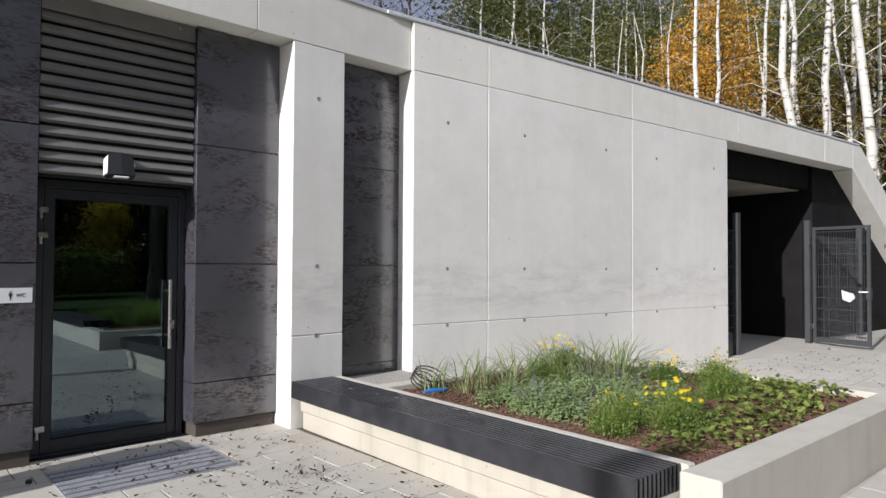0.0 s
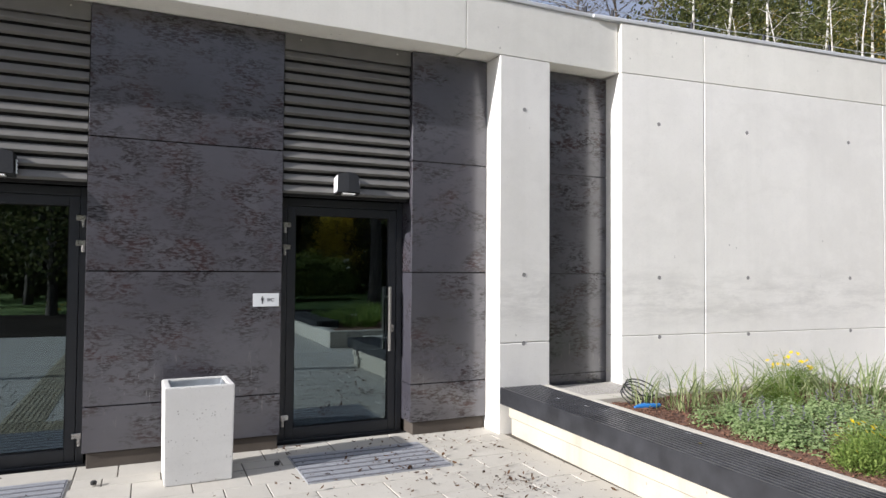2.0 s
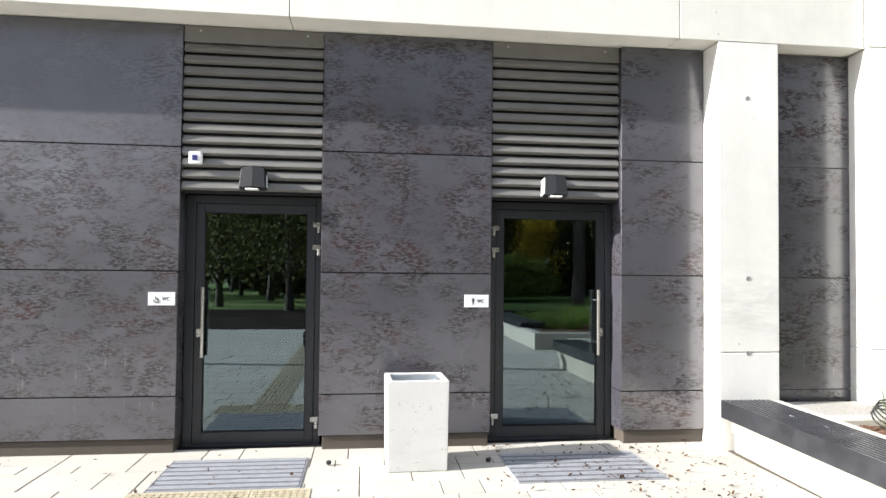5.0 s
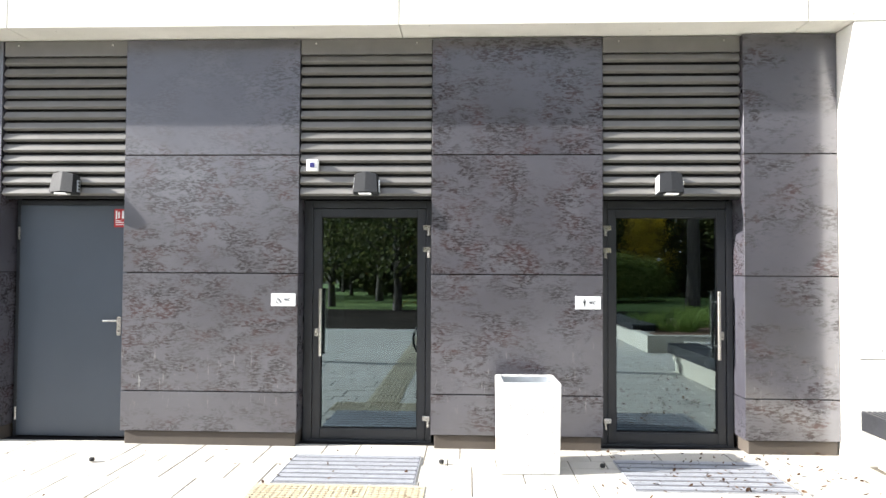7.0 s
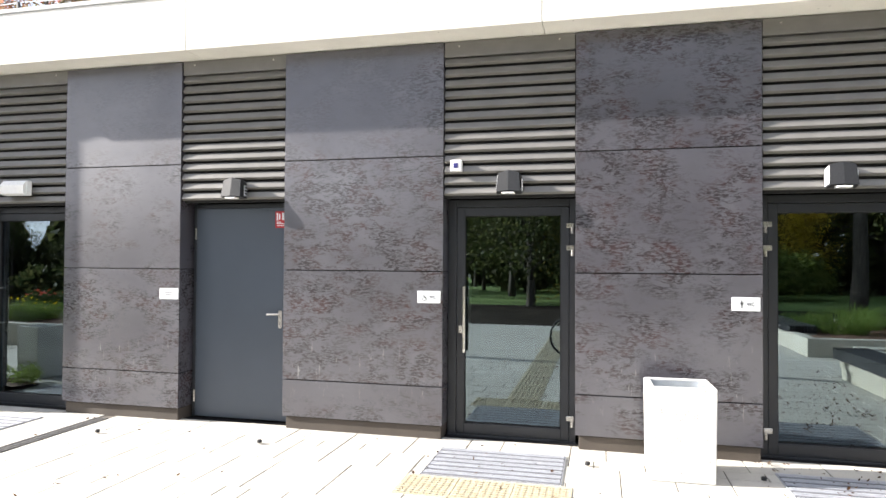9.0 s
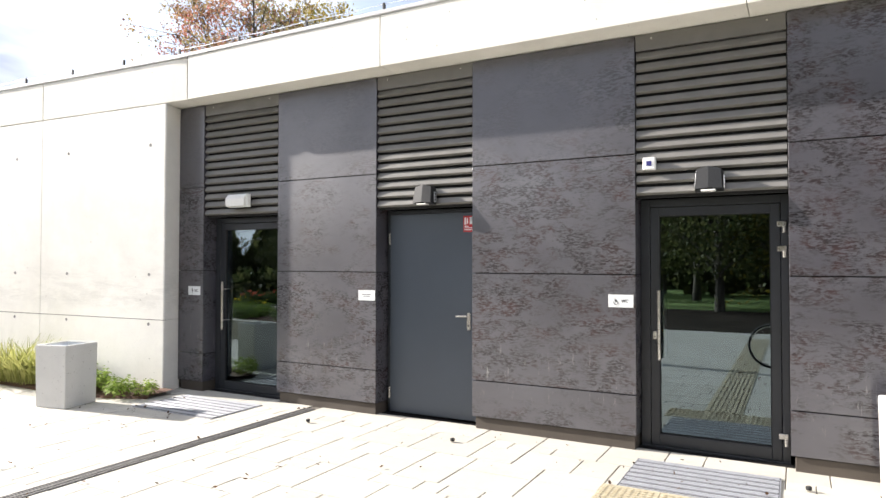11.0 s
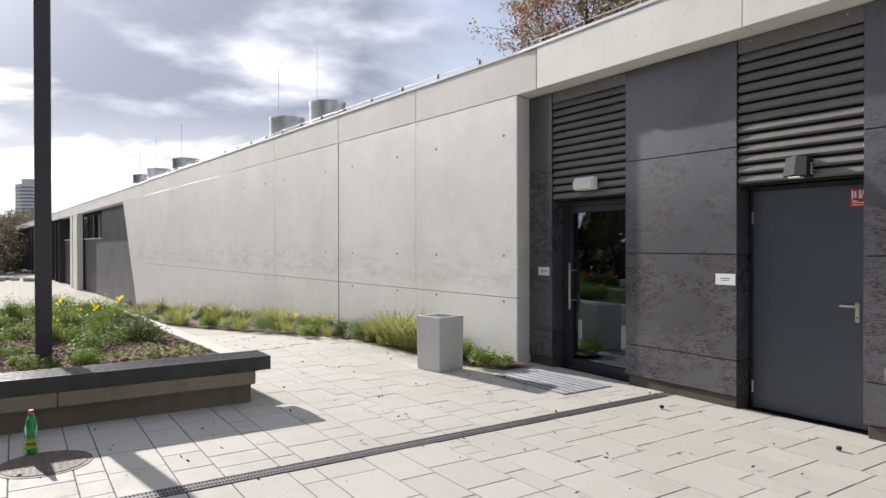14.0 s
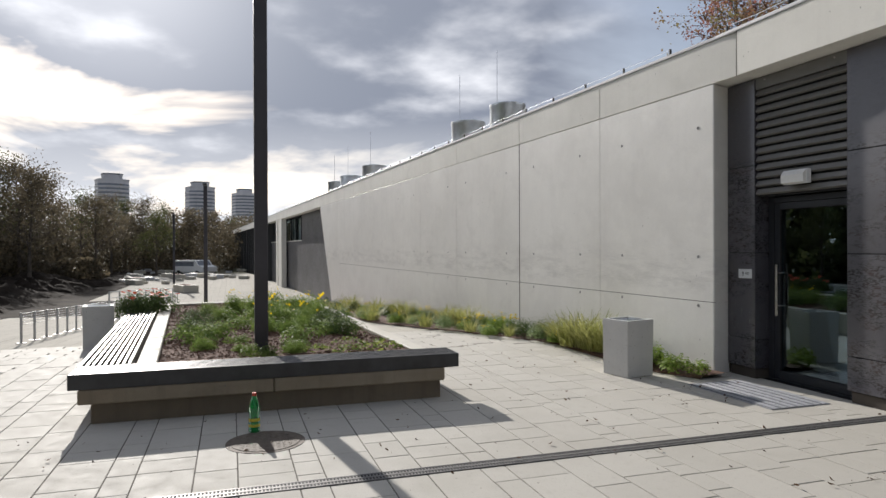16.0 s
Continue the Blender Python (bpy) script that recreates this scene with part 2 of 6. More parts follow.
M_WHITE = plain("white_plastic", (0.78, 0.79, 0.79), 0.4, 0.0, 0.03)
M_SIGN = plain("sign_white", (0.72, 0.74, 0.75), 0.45, 0.0, 0.03)
M_INK = plain("dark_ink", (0.03, 0.03, 0.035), 0.5)
M_RED = plain("sign_red", (0.45, 0.015, 0.02), 0.45)
M_BLUE = plain("sign_blue", (0.03, 0.03, 0.16), 0.4)
M_DIFF = plain("lamp_diffuser", (0.8, 0.8, 0.78), 0.3, 0.0, 0.02)
M_BENCH = plain("dark_bench_slat", (0.027, 0.028, 0.032), 0.36, 0.0, 0.35, 6, 0.1)
M_MAT = plain("aluminium_profile", (0.37, 0.38, 0.41), 0.45, 0.3, 0.1, 12)
M_MATB = plain("mat_ribbing", (0.13, 0.133, 0.145), 0.85, 0.0, 0.2, 30)
M_GRATE = plain("cast_grate", (0.16, 0.155, 0.15), 0.5, 0.5, 0.25, 20)
M_CASTIRON = plain("cast_iron", (0.125, 0.10, 0.078), 0.75, 0.05, 0.3, 18, 0.4)
M_POST = plain("lamp_post_paint", (0.045, 0.042, 0.050), 0.4, 0.0, 0.1, 3)
M_COPING = plain("coping_sheet", (0.56, 0.57, 0.59), 0.5, 0.1, 0.08, 2)
M_ROOF = plain("roof_membrane", (0.22, 0.22, 0.22), 0.9, 0.0, 0.2, 1)
M_FENCE = plain("fence_grey", (0.06, 0.063, 0.067), 0.45, 0.3, 0.1)
M_RAIL = plain("railing_steel", (0.42, 0.43, 0.44), 0.4, 0.4, 0.1)
M_TIE = plain("tie_plug", (0.24, 0.235, 0.23), 0.8)
M_HOSE = plain("black_hose", (0.02, 0.02, 0.022), 0.5)
M_BLUEP = plain("blue_plastic", (0.03, 0.20, 0.55), 0.4)
M_CAP = plain("red_cap", (0.6, 0.05, 0.02), 0.4)
M_LABEL = plain("yellow_label", (0.55, 0.45, 0.05), 0.5)
M_RUBBER = plain("tyre_rubber", (0.018, 0.018, 0.019), 0.7)
M_GRAVEL = plain("gravel", (0.36, 0.34, 0.31), 0.9, 0.0, 0.45, 60, 0.8)
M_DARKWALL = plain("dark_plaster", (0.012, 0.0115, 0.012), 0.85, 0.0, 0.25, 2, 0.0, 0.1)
M_CEIL = plain("passage_ceiling", (0.33, 0.30, 0.26), 0.8, 0.0, 0.2, 1)
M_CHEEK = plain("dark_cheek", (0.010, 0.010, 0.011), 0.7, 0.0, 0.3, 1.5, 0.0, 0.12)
M_GREYPANEL = plain("grey_panel_far", (0.10, 0.10, 0.11), 0.5, 0.0, 0.2, 0.8)
M_TOWER = plain("tower_facade", (0.66, 0.65, 0.68), 0.7, 0.0, 0.1, 0.05)
M_TOWERW = plain("tower_window", (0.19, 0.21, 0.25), 0.3, 0.0, 0.2, 0.1)
M_FARGROUND = plain("far_ground", (0.085, 0.085, 0.055), 0.95, 0.0, 0.3, 0.3, 0.0, 0.05)
M_SOIL = plain("bare_soil", (0.032, 0.026, 0.021), 0.95, 0.0, 0.5, 0.7, 0.8, 0.04)


def paving():
    k = Mat("cream_paving", 0.8)
    r = k.math("ADD", k.math("MULTIPLY", k.random(), 0.5), k.math("MULTIPLY", k.island(), 0.5))
    dirt, grain, mid = k.noise(0.7, 5, 0.65), k.noise(90, 3), k.noise(6, 5, 0.7)
    c = k.mix(r, (0.425, 0.403, 0.357), (0.500, 0.476, 0.425))
    c = k.mix(k.math("MULTIPLY", k.span(dirt, 0.48, 0.72), 0.5), c, (0.36, 0.335, 0.285))
    c = k.mix(k.math("MULTIPLY", k.span(mid, 0.58, 0.75), 0.45), c, (0.36, 0.33, 0.29))
    c = k.mix(k.math("MULTIPLY", k.span(grain, 0.58, 0.70), 0.5), c, (0.30, 0.275, 0.24))
    c = k.mix(k.math("MULTIPLY", k.span(k.noise(22, 6, 0.75), 0.60, 0.70), 0.5), c, (0.26, 0.235, 0.20))
    return k.color(c).rough(k.span(mid, 0.3, 0.7, 0.7, 0.9)).bump(k.math("ADD", grain, mid), 0.2, 0.003).m


def far_paving():
    k = Mat("far_paving", 0.92, 0.0, 0.1)
    n = k.n.new("ShaderNodeTexBrick")
    k.l.new(k.pos, n.inputs["Vector"])
    n.inputs["Scale"].default_value = 1.0
    n.inputs["Brick Width"].default_value, n.inputs["Row Height"].default_value = 0.62, 0.36
    n.inputs["Mortar Size"].default_value = 0.006
    n.inputs["Color1"].default_value, n.inputs["Color2"].default_value = (0.41, 0.385, 0.335, 1), (0.47, 0.445, 0.39, 1)
    n.inputs["Mortar"].default_value = (0.26, 0.24, 0.21, 1)
    dirt = k.noise(0.4, 5, 0.65)
    c = k.mix(k.math("MULTIPLY", k.span(dirt, 0.45, 0.7), 0.5), n.outputs["Color"], (0.40, 0.375, 0.33))
    return k.color(c).m


def tactile():
    k = Mat("tactile_yellow", 0.8)
    c = k.mix(k.span(k.noise(25, 4, 0.7), 0.35, 0.65), (0.34, 0.29, 0.19), (0.46, 0.41, 0.30))
    return k.color(k.mix(k.math("MULTIPLY", k.span(k.noise(120, 2), 0.5, 0.7), 0.4), c, (0.30, 0.27, 0.22))).m


def glass():
    k = Mat("dark_door_glass", 0.02)
    gl, tr, mx = k.n.new("ShaderNodeBsdfGlossy"), k.n.new("ShaderNodeBsdfTransparent"), k.n.new("ShaderNodeMixShader")
    gl.inputs["Roughness"].default_value, gl.inputs["Color"].default_value = 0.004, (0.74, 0.92, 1.0, 1)
    tr.inputs["Color"].default_value = (0.42, 0.46, 0.48, 1)
    lw = k.n.new("ShaderNodeFresnel")
    lw.inputs["IOR"].default_value = 1.5
    k.l.new(k.math("MINIMUM", k.math("ADD", k.math("MULTIPLY", lw.outputs[0], 1.0), 0.13), 1.0), mx.inputs[0])
    k.l.new(tr.outputs[0], mx.inputs[1])
    k.l.new(gl.outputs[0], mx.inputs[2])
    k.l.new(mx.outputs[0], k.n["Material Output"].inputs[0])
    return k.m


def bottle_glass():
    k = Mat("green_bottle", 0.08)
    k.color((0.03, 0.45, 0.13))
    k.b.inputs["Transmission Weight"].default_value = 0.6
    return k.m


def leaf(name, a, b, rough=0.55, clump=0.0):
    k = Mat(name, rough, 0.0, 0.18)
    f = k.island()
    if clump:
        # whole boughs turn together
        f = k.math("ADD", k.math("MULTIPLY", f, 0.35), k.span(k.noise(clump, 2), 0.42, 0.58, 0.0, 0.65))
    c = k.mix(f, a, b)
    c = k.mix(k.math("MULTIPLY", k.random(), 0.35), c, tuple(v * 0.7 for v in a))
    k.color(c)
    tl, mx = k.n.new("ShaderNodeBsdfTranslucent"), k.n.new("ShaderNodeMixShader")
    k.l.new(c, tl.inputs[0])
    mx.inputs[0].default_value = 0.48
    k.l.new(k.b.outputs[0], mx.inputs[1])
    k.l.new(tl.outputs[0], mx.inputs[2])
    k.l.new(mx.outputs[0], k.n["Material Output"].inputs[0])
    return k.m


def bark(name, a, b, birch=False):
    k = Mat(name, 0.85)
    if birch:
        f = k.noise(1.0, 5, 0.7, k.place((1.5, 1.5, 7.0)), 0.3)
        g = k.noise(0.9, 3)
        c = k.mix(k.span(f, 0.56, 0.63), a, b)
        c = k.mix(k.math("MULTIPLY", k.span(g, 0.55, 0.75), 0.5), c, (0.35, 0.31, 0.27))
    else:
        f = k.noise(1.0, 5, 0.7, k.place((14, 14, 2.5)))
        c = k.mix(k.span(f, 0.35, 0.65), a, b)
    return k.color(c).bump(f, 0.6, 0.02).m


def mulch():
    k = Mat("bark_mulch", 0.95)
    c = k.mix(k.island(), (0.07, 0.030, 0.019), (0.23, 0.115, 0.07))
    return k.color(k.mix(k.span(k.noise(40, 3), 0.3, 0.7), c, (0.09, 0.05, 0.035))).bump(k.noise(70, 3), 0.6, 0.01).m


def lawn():
    k = Mat("lawn", 0.9)
    c = k.mix(k.span(k.noise(0.35, 5), 0.3, 0.7), (0.095, 0.165, 0.036), (0.18, 0.26, 0.07))
    return k.color(k.mix(k.math("MULTIPLY", k.span(k.noise(8, 4), 0.5, 0.7), 0.4), c, (0.14, 0.15, 0.05))).bump(k.noise(30, 4), 0.8, 0.03).m


M_PAVE, M_FARPAVE, M_TACT, M_GLASS, M_BOTTLE = paving(), far_paving(), tactile(), glass(), bottle_glass()
M_JOINT = plain("joint_sand", (0.095, 0.083, 0.068), 0.95, 0.0, 0.3, 20)
M_MULCH, M_LAWN = mulch(), lawn()
M_GOLD = leaf("golden_leaf", (0.36, 0.28, 0.03), (0.95, 0.70, 0.11), clump=0.7)
M_OLIVE = leaf("olive_leaf", (0.11, 0.16, 0.04), (0.32, 0.36, 0.10))
M_GRASSB = leaf("variegated_blade", (0.13, 0.21, 0.06), (0.52, 0.55, 0.30))
M_GRASSY = leaf("yellow_green_blade", (0.24, 0.27, 0.07), (0.52, 0.50, 0.20))
M_LIME = leaf("bright_lime_leaf", (0.15, 0.25, 0.04), (0.48, 0.58, 0.15))
M_FEATH = leaf("feathery_green", (0.11, 0.19, 0.04), (0.29, 0.37, 0.10))
M_MINT = leaf("grey_green_leaf", (0.19, 0.29, 0.11), (0.46, 0.55, 0.28))
M_IVY = leaf("lime_leaf", (0.10, 0.165, 0.035), (0.42, 0.46, 0.13))
M_SHRUB = leaf("shrub_leaf", (0.055, 0.10, 0.03), (0.15, 0.20, 0.07))
M_PETAL = leaf("yellow_petal", (0.85, 0.60, 0.015), (0.92, 0.70, 0.03))
M_LILAC = leaf("lilac_flower", (0.25, 0.22, 0.32), (0.42, 0.38, 0.50))
M_ROSE = leaf("red_flower", (0.65, 0.05, 0.03), (0.75, 0.16, 0.08))
M_DRYLEAF = leaf("fallen_leaf", (0.045, 0.025, 0.016), (0.17, 0.095, 0.05))
M_LEAFG = leaf("birch_leaf", (0.075, 0.097, 0.032), (0.20, 0.20, 0.07))
M_LEAFO = leaf("orange_leaf", (0.50, 0.20, 0.025), (0.82, 0.52, 0.09))
M_LEAFR = leaf("red_brown_leaf", (0.34, 0.12, 0.10), (0.25, 0.28, 0.11), clump=0.55)
M_LEAFH = leaf("russet_leaf", (0.09, 0.078, 0.055), (0.21, 0.17, 0.11))
M_LEAFD = leaf("dark_leaf", (0.05, 0.075, 0.027), (0.15, 0.145, 0.055))
M_LEAFB = leaf("brownish_leaf", (0.05, 0.042, 0.018), (0.13, 0.10, 0.04))
M_LEAFY = leaf("yellowing_leaf", (0.16, 0.14, 0.03), (0.36, 0.27, 0.05))
M_BIRCH = bark("birch_bark", (0.52, 0.50, 0.46), (0.05, 0.045, 0.04), True)
M_BARK = bark("dark_bark", (0.045, 0.036, 0.028), (0.12, 0.10, 0.08))

# ---- builders ----


def box(bm, x0, x1, y0, y1, z0, z1, bevel=0.0, m=None):
    r = bmesh.ops.create_cube(bm, size=1.0)
    vs = r["verts"]
    bmesh.ops.transform(bm, verts=vs, matrix=Matrix.LocRotScale(((x0 + x1) / 2, (y0 + y1) / 2, (z0 + z1) / 2), None, (x1 - x0, y1 - y0, z1 - z0)))
    if m is not None:
        bmesh.ops.transform(bm, verts=vs, matrix=m)
    if bevel:
        es = list({e for v in vs for e in v.link_edges})
        bmesh.ops.bevel(bm, geom=es, offset=bevel, segments=1, affect="EDGES")
    return bm


def one_box(*a, **k):
    return box(bmesh.new(), *a, **k)


def tube(bm, pts, radii, seg=8, caps=True):
    """A tapered tube through points."""
    pts = [Vector(p) for p in pts]
    rings = []
    for i, p in enumerate(pts):
        d = (pts[min(i + 1, len(pts) - 1)] - pts[max(i - 1, 0)]).normalized()
        side = d.cross(Vector((0, 0, 1)) if abs(d.z) < 0.9 else Vector((1, 0, 0))).normalized()
        up = side.cross(d)
        rings.append([bm.verts.new(p + radii[i] * (math.cos(a) * side + math.sin(a) * up)) for a in (2 * math.pi * j / seg for j in range(seg))])
    for a, b in zip(rings, rings[1:]):
        for j in range(seg):
            f = bm.faces.new((a[j], a[(j + 1) % seg], b[(j + 1) % seg], b[j]))
            f.smooth = True
    for i, ring_i in enumerate(rings):
        bend = i in (0, len(rings) - 1)
        if not bend:
            s0 = math.atan2(radii[i] - radii[i - 1], (pts[i] - pts[i - 1]).length)
            s1 = math.atan2(radii[i + 1] - radii[i], (pts[i + 1] - pts[i]).length)
            bend = abs(s1 - s0) > 0.5
        if bend:
            for j in range(seg):
                e = bm.edges.get((ring_i[j], ring_i[(j + 1) % seg]))
                if e:
                    e.smooth = False
    if caps:
        bm.faces.new(rings[0])
        bm.faces.new(list(reversed(rings[-1])))
    return bm


def rod(p0, p1, r, seg=10):
    return tube(bmesh.new(), [p0, p1], [r, r], seg)


def prism(bm, outline, a, b, axis=1):
    """An outline of pairs pushed from a to b along one axis (the pairs fill the other two axes in order)."""
    def put(p, v):
        q = list(p)
        q.insert(axis, v)
        return q
    lo, hi = [bm.verts.new(put(p, a)) for p in outline], [bm.verts.new(put(p, b)) for p in outline]
    n = len(outline)
    for i in range(n):
        bm.faces.new((lo[i], lo[(i + 1) % n], hi[(i + 1) % n], hi[i]))
    bm.faces.new(lo)
    bm.faces.new(list(reversed(hi)))
    bmesh.ops.recalc_face_normals(bm, faces=bm.faces)
    return bm


def mesh_of(name, bm, material):
    me = bpy.data.meshes.new(name)
    bm.to_mesh(me)
    bm.free()
    me.materials.append(material)
    return me


def part(name, bm, material, parent, label="", at=None):
    """Links a bmesh (or a ready mesh) as one mesh object under a thing or a part."""
    ob = new(name, bm if isinstance(bm, bpy.types.Mesh) else mesh_of(name, bm, material))
    ob.parent = parent
    if at is not None:
        ob.matrix_basis = at
    return tagged(ob, label)


def thing(name, label, category, at=None, group="", kind=""):
    ob = new(name)
    ob.empty_display_size = 0.2
    if at is not None:
        ob.matrix_basis = at
    return tagged(ob, label, category, group, kind)


def solid(name, bm, material, label, category, kind="", group="", at=None):
    ob = new(name, mesh_of(name, bm, material))
    if at is not None:
        ob.matrix_basis = at
    return tagged(ob, label, category, group, kind)


def raw(name, verts, faces, material):
    me = bpy.data.meshes.new(name)
    me.from_pydata(verts, [], faces)
    me.materials.append(material)
    return me


def words(text, size, material, parent, m):
    cu = bpy.data.curves.new("text", "FONT")
    cu.body, cu.size, cu.align_x, cu.align_y, cu.extrude = text, size, "CENTER", "CENTER", 0.0006
    cu.offset = 0.0005
    tmp = new("text", cu)
    bpy.context.view_layer.update()
    me = bpy.data.meshes.new_from_object(tmp.evaluated_get(bpy.context.evaluated_depsgraph_get()))
    bpy.data.objects.remove(tmp)
    me.materials.clear()
    me.materials.append(material)
    return part("lettering", me, material, parent, "", m)


FACE = -0.30  # front of the concrete
SOFFIT, TOP = 3.70, 4.24
RIGHT = pose(6.167, FACE - 0.04, 0, 0, 0, -5)
LEFT = pose(-5.835, FACE, 0, 0, 0, 3.2)


def ground_z(x):
    """The square falls gently away to the west."""
    if x > -9:
        return 0.0
    return max(-1.25, -0.048 * (-9 - x))

# ---- ground ----

def sheet(name, xs, ys, zf, material, label, category="ground"):
    verts = [(x, y, zf(x, y)) for y in ys for x in xs]
    n = len(xs)
    faces = [(j * n + i, j * n + i + 1, (j + 1) * n + i + 1, (j + 1) * n + i) for j in range(len(ys) - 1) for i in range(n - 1)]
    return tagged(new(name, raw(name, verts, faces, material)), label, category, "", "structure")


sheet("ground", [-2500, -600, -200, -90, -60, -45, -35, -28, -20, -14, -9, 0, 40, 90, 300, 2500], [-2500, -600, -150, -60, -30, -13, 0, 14, 40, 200, 2500],
      lambda x, y: ground_z(x) - 0.14, M_FARGROUND, "dull green-brown open ground round the square")
sheet("lawn", [-24, -14, -9, 0, 20, 45, 70], [-70, -40, -25, -13, -10.58], lambda x, y: ground_z(x) - 0.11, M_LAWN, "green lawn of the park with worn patches")
sheet("pavement", [-75, -60, -45, -35, -28, -22, -16, -12, -9, -3, 5, 12, 24], [-10.6, -7.9, -5, -2, 0.5],
      lambda x, y: ground_z(x) - 0.014, M_FARPAVE, "cream concrete paving of the square", "paving")
sheet("soil_strip", [-60, -40, -22, -9, 0, 8, 30], [-19.5, -16, -13, -10.55], lambda x, y: ground_z(x) - 0.06, M_SOIL, "dark bare soil beside the paving", "soil")
sheet("pavement_2", [-75, -60, -45, -35, -28, -22, -16, -11], [-13.5, -12, -10.62], lambda x, y: ground_z(x) - 0.016, M_FARPAVE, "cream concrete paving beyond the railing", "paving")
sheet("soil_strip_2", [-140, -100, -60, -40, -28, -22, -14], [-60, -40, -28, -19, -13.45], lambda x, y: ground_z(x) - 0.05, M_SOIL, "dark churned soil of the building site", "soil")
sheet("joint_bed", [-12.5, -9, 4.985], [-10.5, 0.13], lambda x, y: ground_z(x) - 0.006, M_JOINT, "sandy joints between the paving slabs", "paving")

# ---- concrete walls, beam and roof ----

def tie_mesh():
    bm = bmesh.new()
    n, r = 12, 0.021
    a = [bm.verts.new((r * math.cos(t), -0.003, r * math.sin(t))) for t in (2 * math.pi * i / n for i in range(n))]
    b = [bm.verts.new((0.7 * r * math.cos(t), -0.0012, 0.7 * r * math.sin(t))) for t in (2 * math.pi * i / n for i in range(n))]
    o = [bm.verts.new((1.06 * r * math.cos(t), 0.002, 1.06 * r * math.sin(t))) for t in (2 * math.pi * i / n for i in range(n))]
    for i in range(n):
        j = (i + 1) % n
        bm.faces.new((a[i], a[j], b[j], b[i]))
        bm.faces.new((o[i], o[j], a[j], a[i]))
    bm.faces.new(b)
    bmesh.ops.recalc_face_normals(bm, faces=bm.faces)
    return mesh_of("tie_hole", bm, M_TIE)


TIE = tie_mesh()


def slab(parent, name, u0, u1, z0, z1, depth, material, y0=0.0, bevel=0.006, gap=0.005):
    return part(name, one_box(u0 + gap, u1 - gap, y0, y0 + depth, z0 + gap * 0.6, z1 - gap * 0.6, bevel), material, parent)


def ties(parent, us, zs):
    for u in us:
        for z in zs:
            part("tie_hole", TIE, None, parent, "", Matrix.Translation((u, 0, z)))


L_JOINTS = [0.0, -2.46, -5.23, -8.56, -11.28, -14.0, -16.8, -19.5, -22.3]
wall_left = thing("wall_1", "long pale fair-faced concrete wall with cast joints and tie holes", "wall", LEFT, kind="structure")
part("wall_core", one_box(-23.9, -0.15, 0.12, 0.40, -1.6, SOFFIT - 0.01), M_WALL, wall_left)
for a, b in zip(L_JOINTS[1:], L_JOINTS):
    if b == 0:
        # the end of the wall is splayed towards the recess
        for z0, z1 in ((0.923, SOFFIT - 0.008), (-1.5, 0.917)):
            part("wall_panel", prism(bmesh.new(), [(a + 0.005, 0.0), (-0.012, 0.0), (0.0, 0.012), (-0.088, 0.34), (a + 0.005, 0.34)], z0, z1, 2), M_WALL, wall_left)
    else:
        slab(wall_left, "wall_panel", a, b, 0.92, SOFFIT - 0.006, 0.3, M_WALL, bevel=0.002, gap=0.005)
        slab(wall_left, "wall_panel", a, b, -1.5, 0.92, 0.3, M_WALL, bevel=0.001, gap=0.005)
    slab(wall_left, "beam_panel", a, b if b < 0 else 0.395, SOFFIT, TOP, 0.42, M_BEAM)
    if a > -15:
        ties(wall_left, (a + 0.58, b - (0.27 if b == 0 else 0.58)), (3.18, 1.50, 0.86))
part("joint_seal", one_box(-22.2, -0.01, -0.0006, 0.05, 0.916, 0.924), M_JOINT, wall_left)
part("joint_seal", one_box(-5.244, -5.216, -0.0015, 0.05, -1.5, SOFFIT - 0.004), M_JOINT, wall_left, "dark expansion joint")
# the wall's slanting end over the passage, and the fascia that runs on
part("wall_panel", prism(bmesh.new(), [(-22.305, -1.5), (-22.305, SOFFIT), (-26.8, SOFFIT), (-23.6, -1.5)], 0.0, 0.4), M_WALL, wall_left)
for i in range(14):
    slab(wall_left, "beam_panel", -22.3 - 6.2 * (i + 1), -22.3 - 6.2 * i, SOFFIT, TOP, 0.42, M_BEAM)

R_JOINTS = [0.045, 1.14, 3.93, 6.56]
wall_right = thing("wall_2", "pale grey fair-faced concrete wall with cast joints and tie holes", "wall", RIGHT, kind="structure")
part("wall_core", one_box(0.07, 6.5, 0.12, 0.40, -0.2, SOFFIT - 0.01), M_WALL, wall_right)
for a, b in zip(R_JOINTS, R_JOINTS[1:]):
    slab(wall_right, "wall_panel", a, b, 0.89, SOFFIT - 0.002, 0.34, M_WALL, gap=0.004)
    slab(wall_right, "wall_panel", a, b, -0.2, 0.89, 0.34, M_WALL, gap=0.003)
for a, b in zip([0.045, 1.14, 3.93, 6.9, 10.35], [1.14, 3.93, 6.9, 10.35, 11.75]):
    slab(wall_right, "beam_panel", a, b, SOFFIT, TOP, 0.42, M_BEAM, gap=0.003)
ties(wall_right, (0.53, 1.75, 3.34, 4.53, 6.13), (3.18, 1.51, 0.87))
part("slanting_leg", prism(bmesh.new(), [(11.75, SOFFIT - 0.02), (11.75, TOP), (12.16, TOP), (18.9, -0.2), (17.6, -0.2)], 0.0, 0.42), M_BEAM, wall_right)

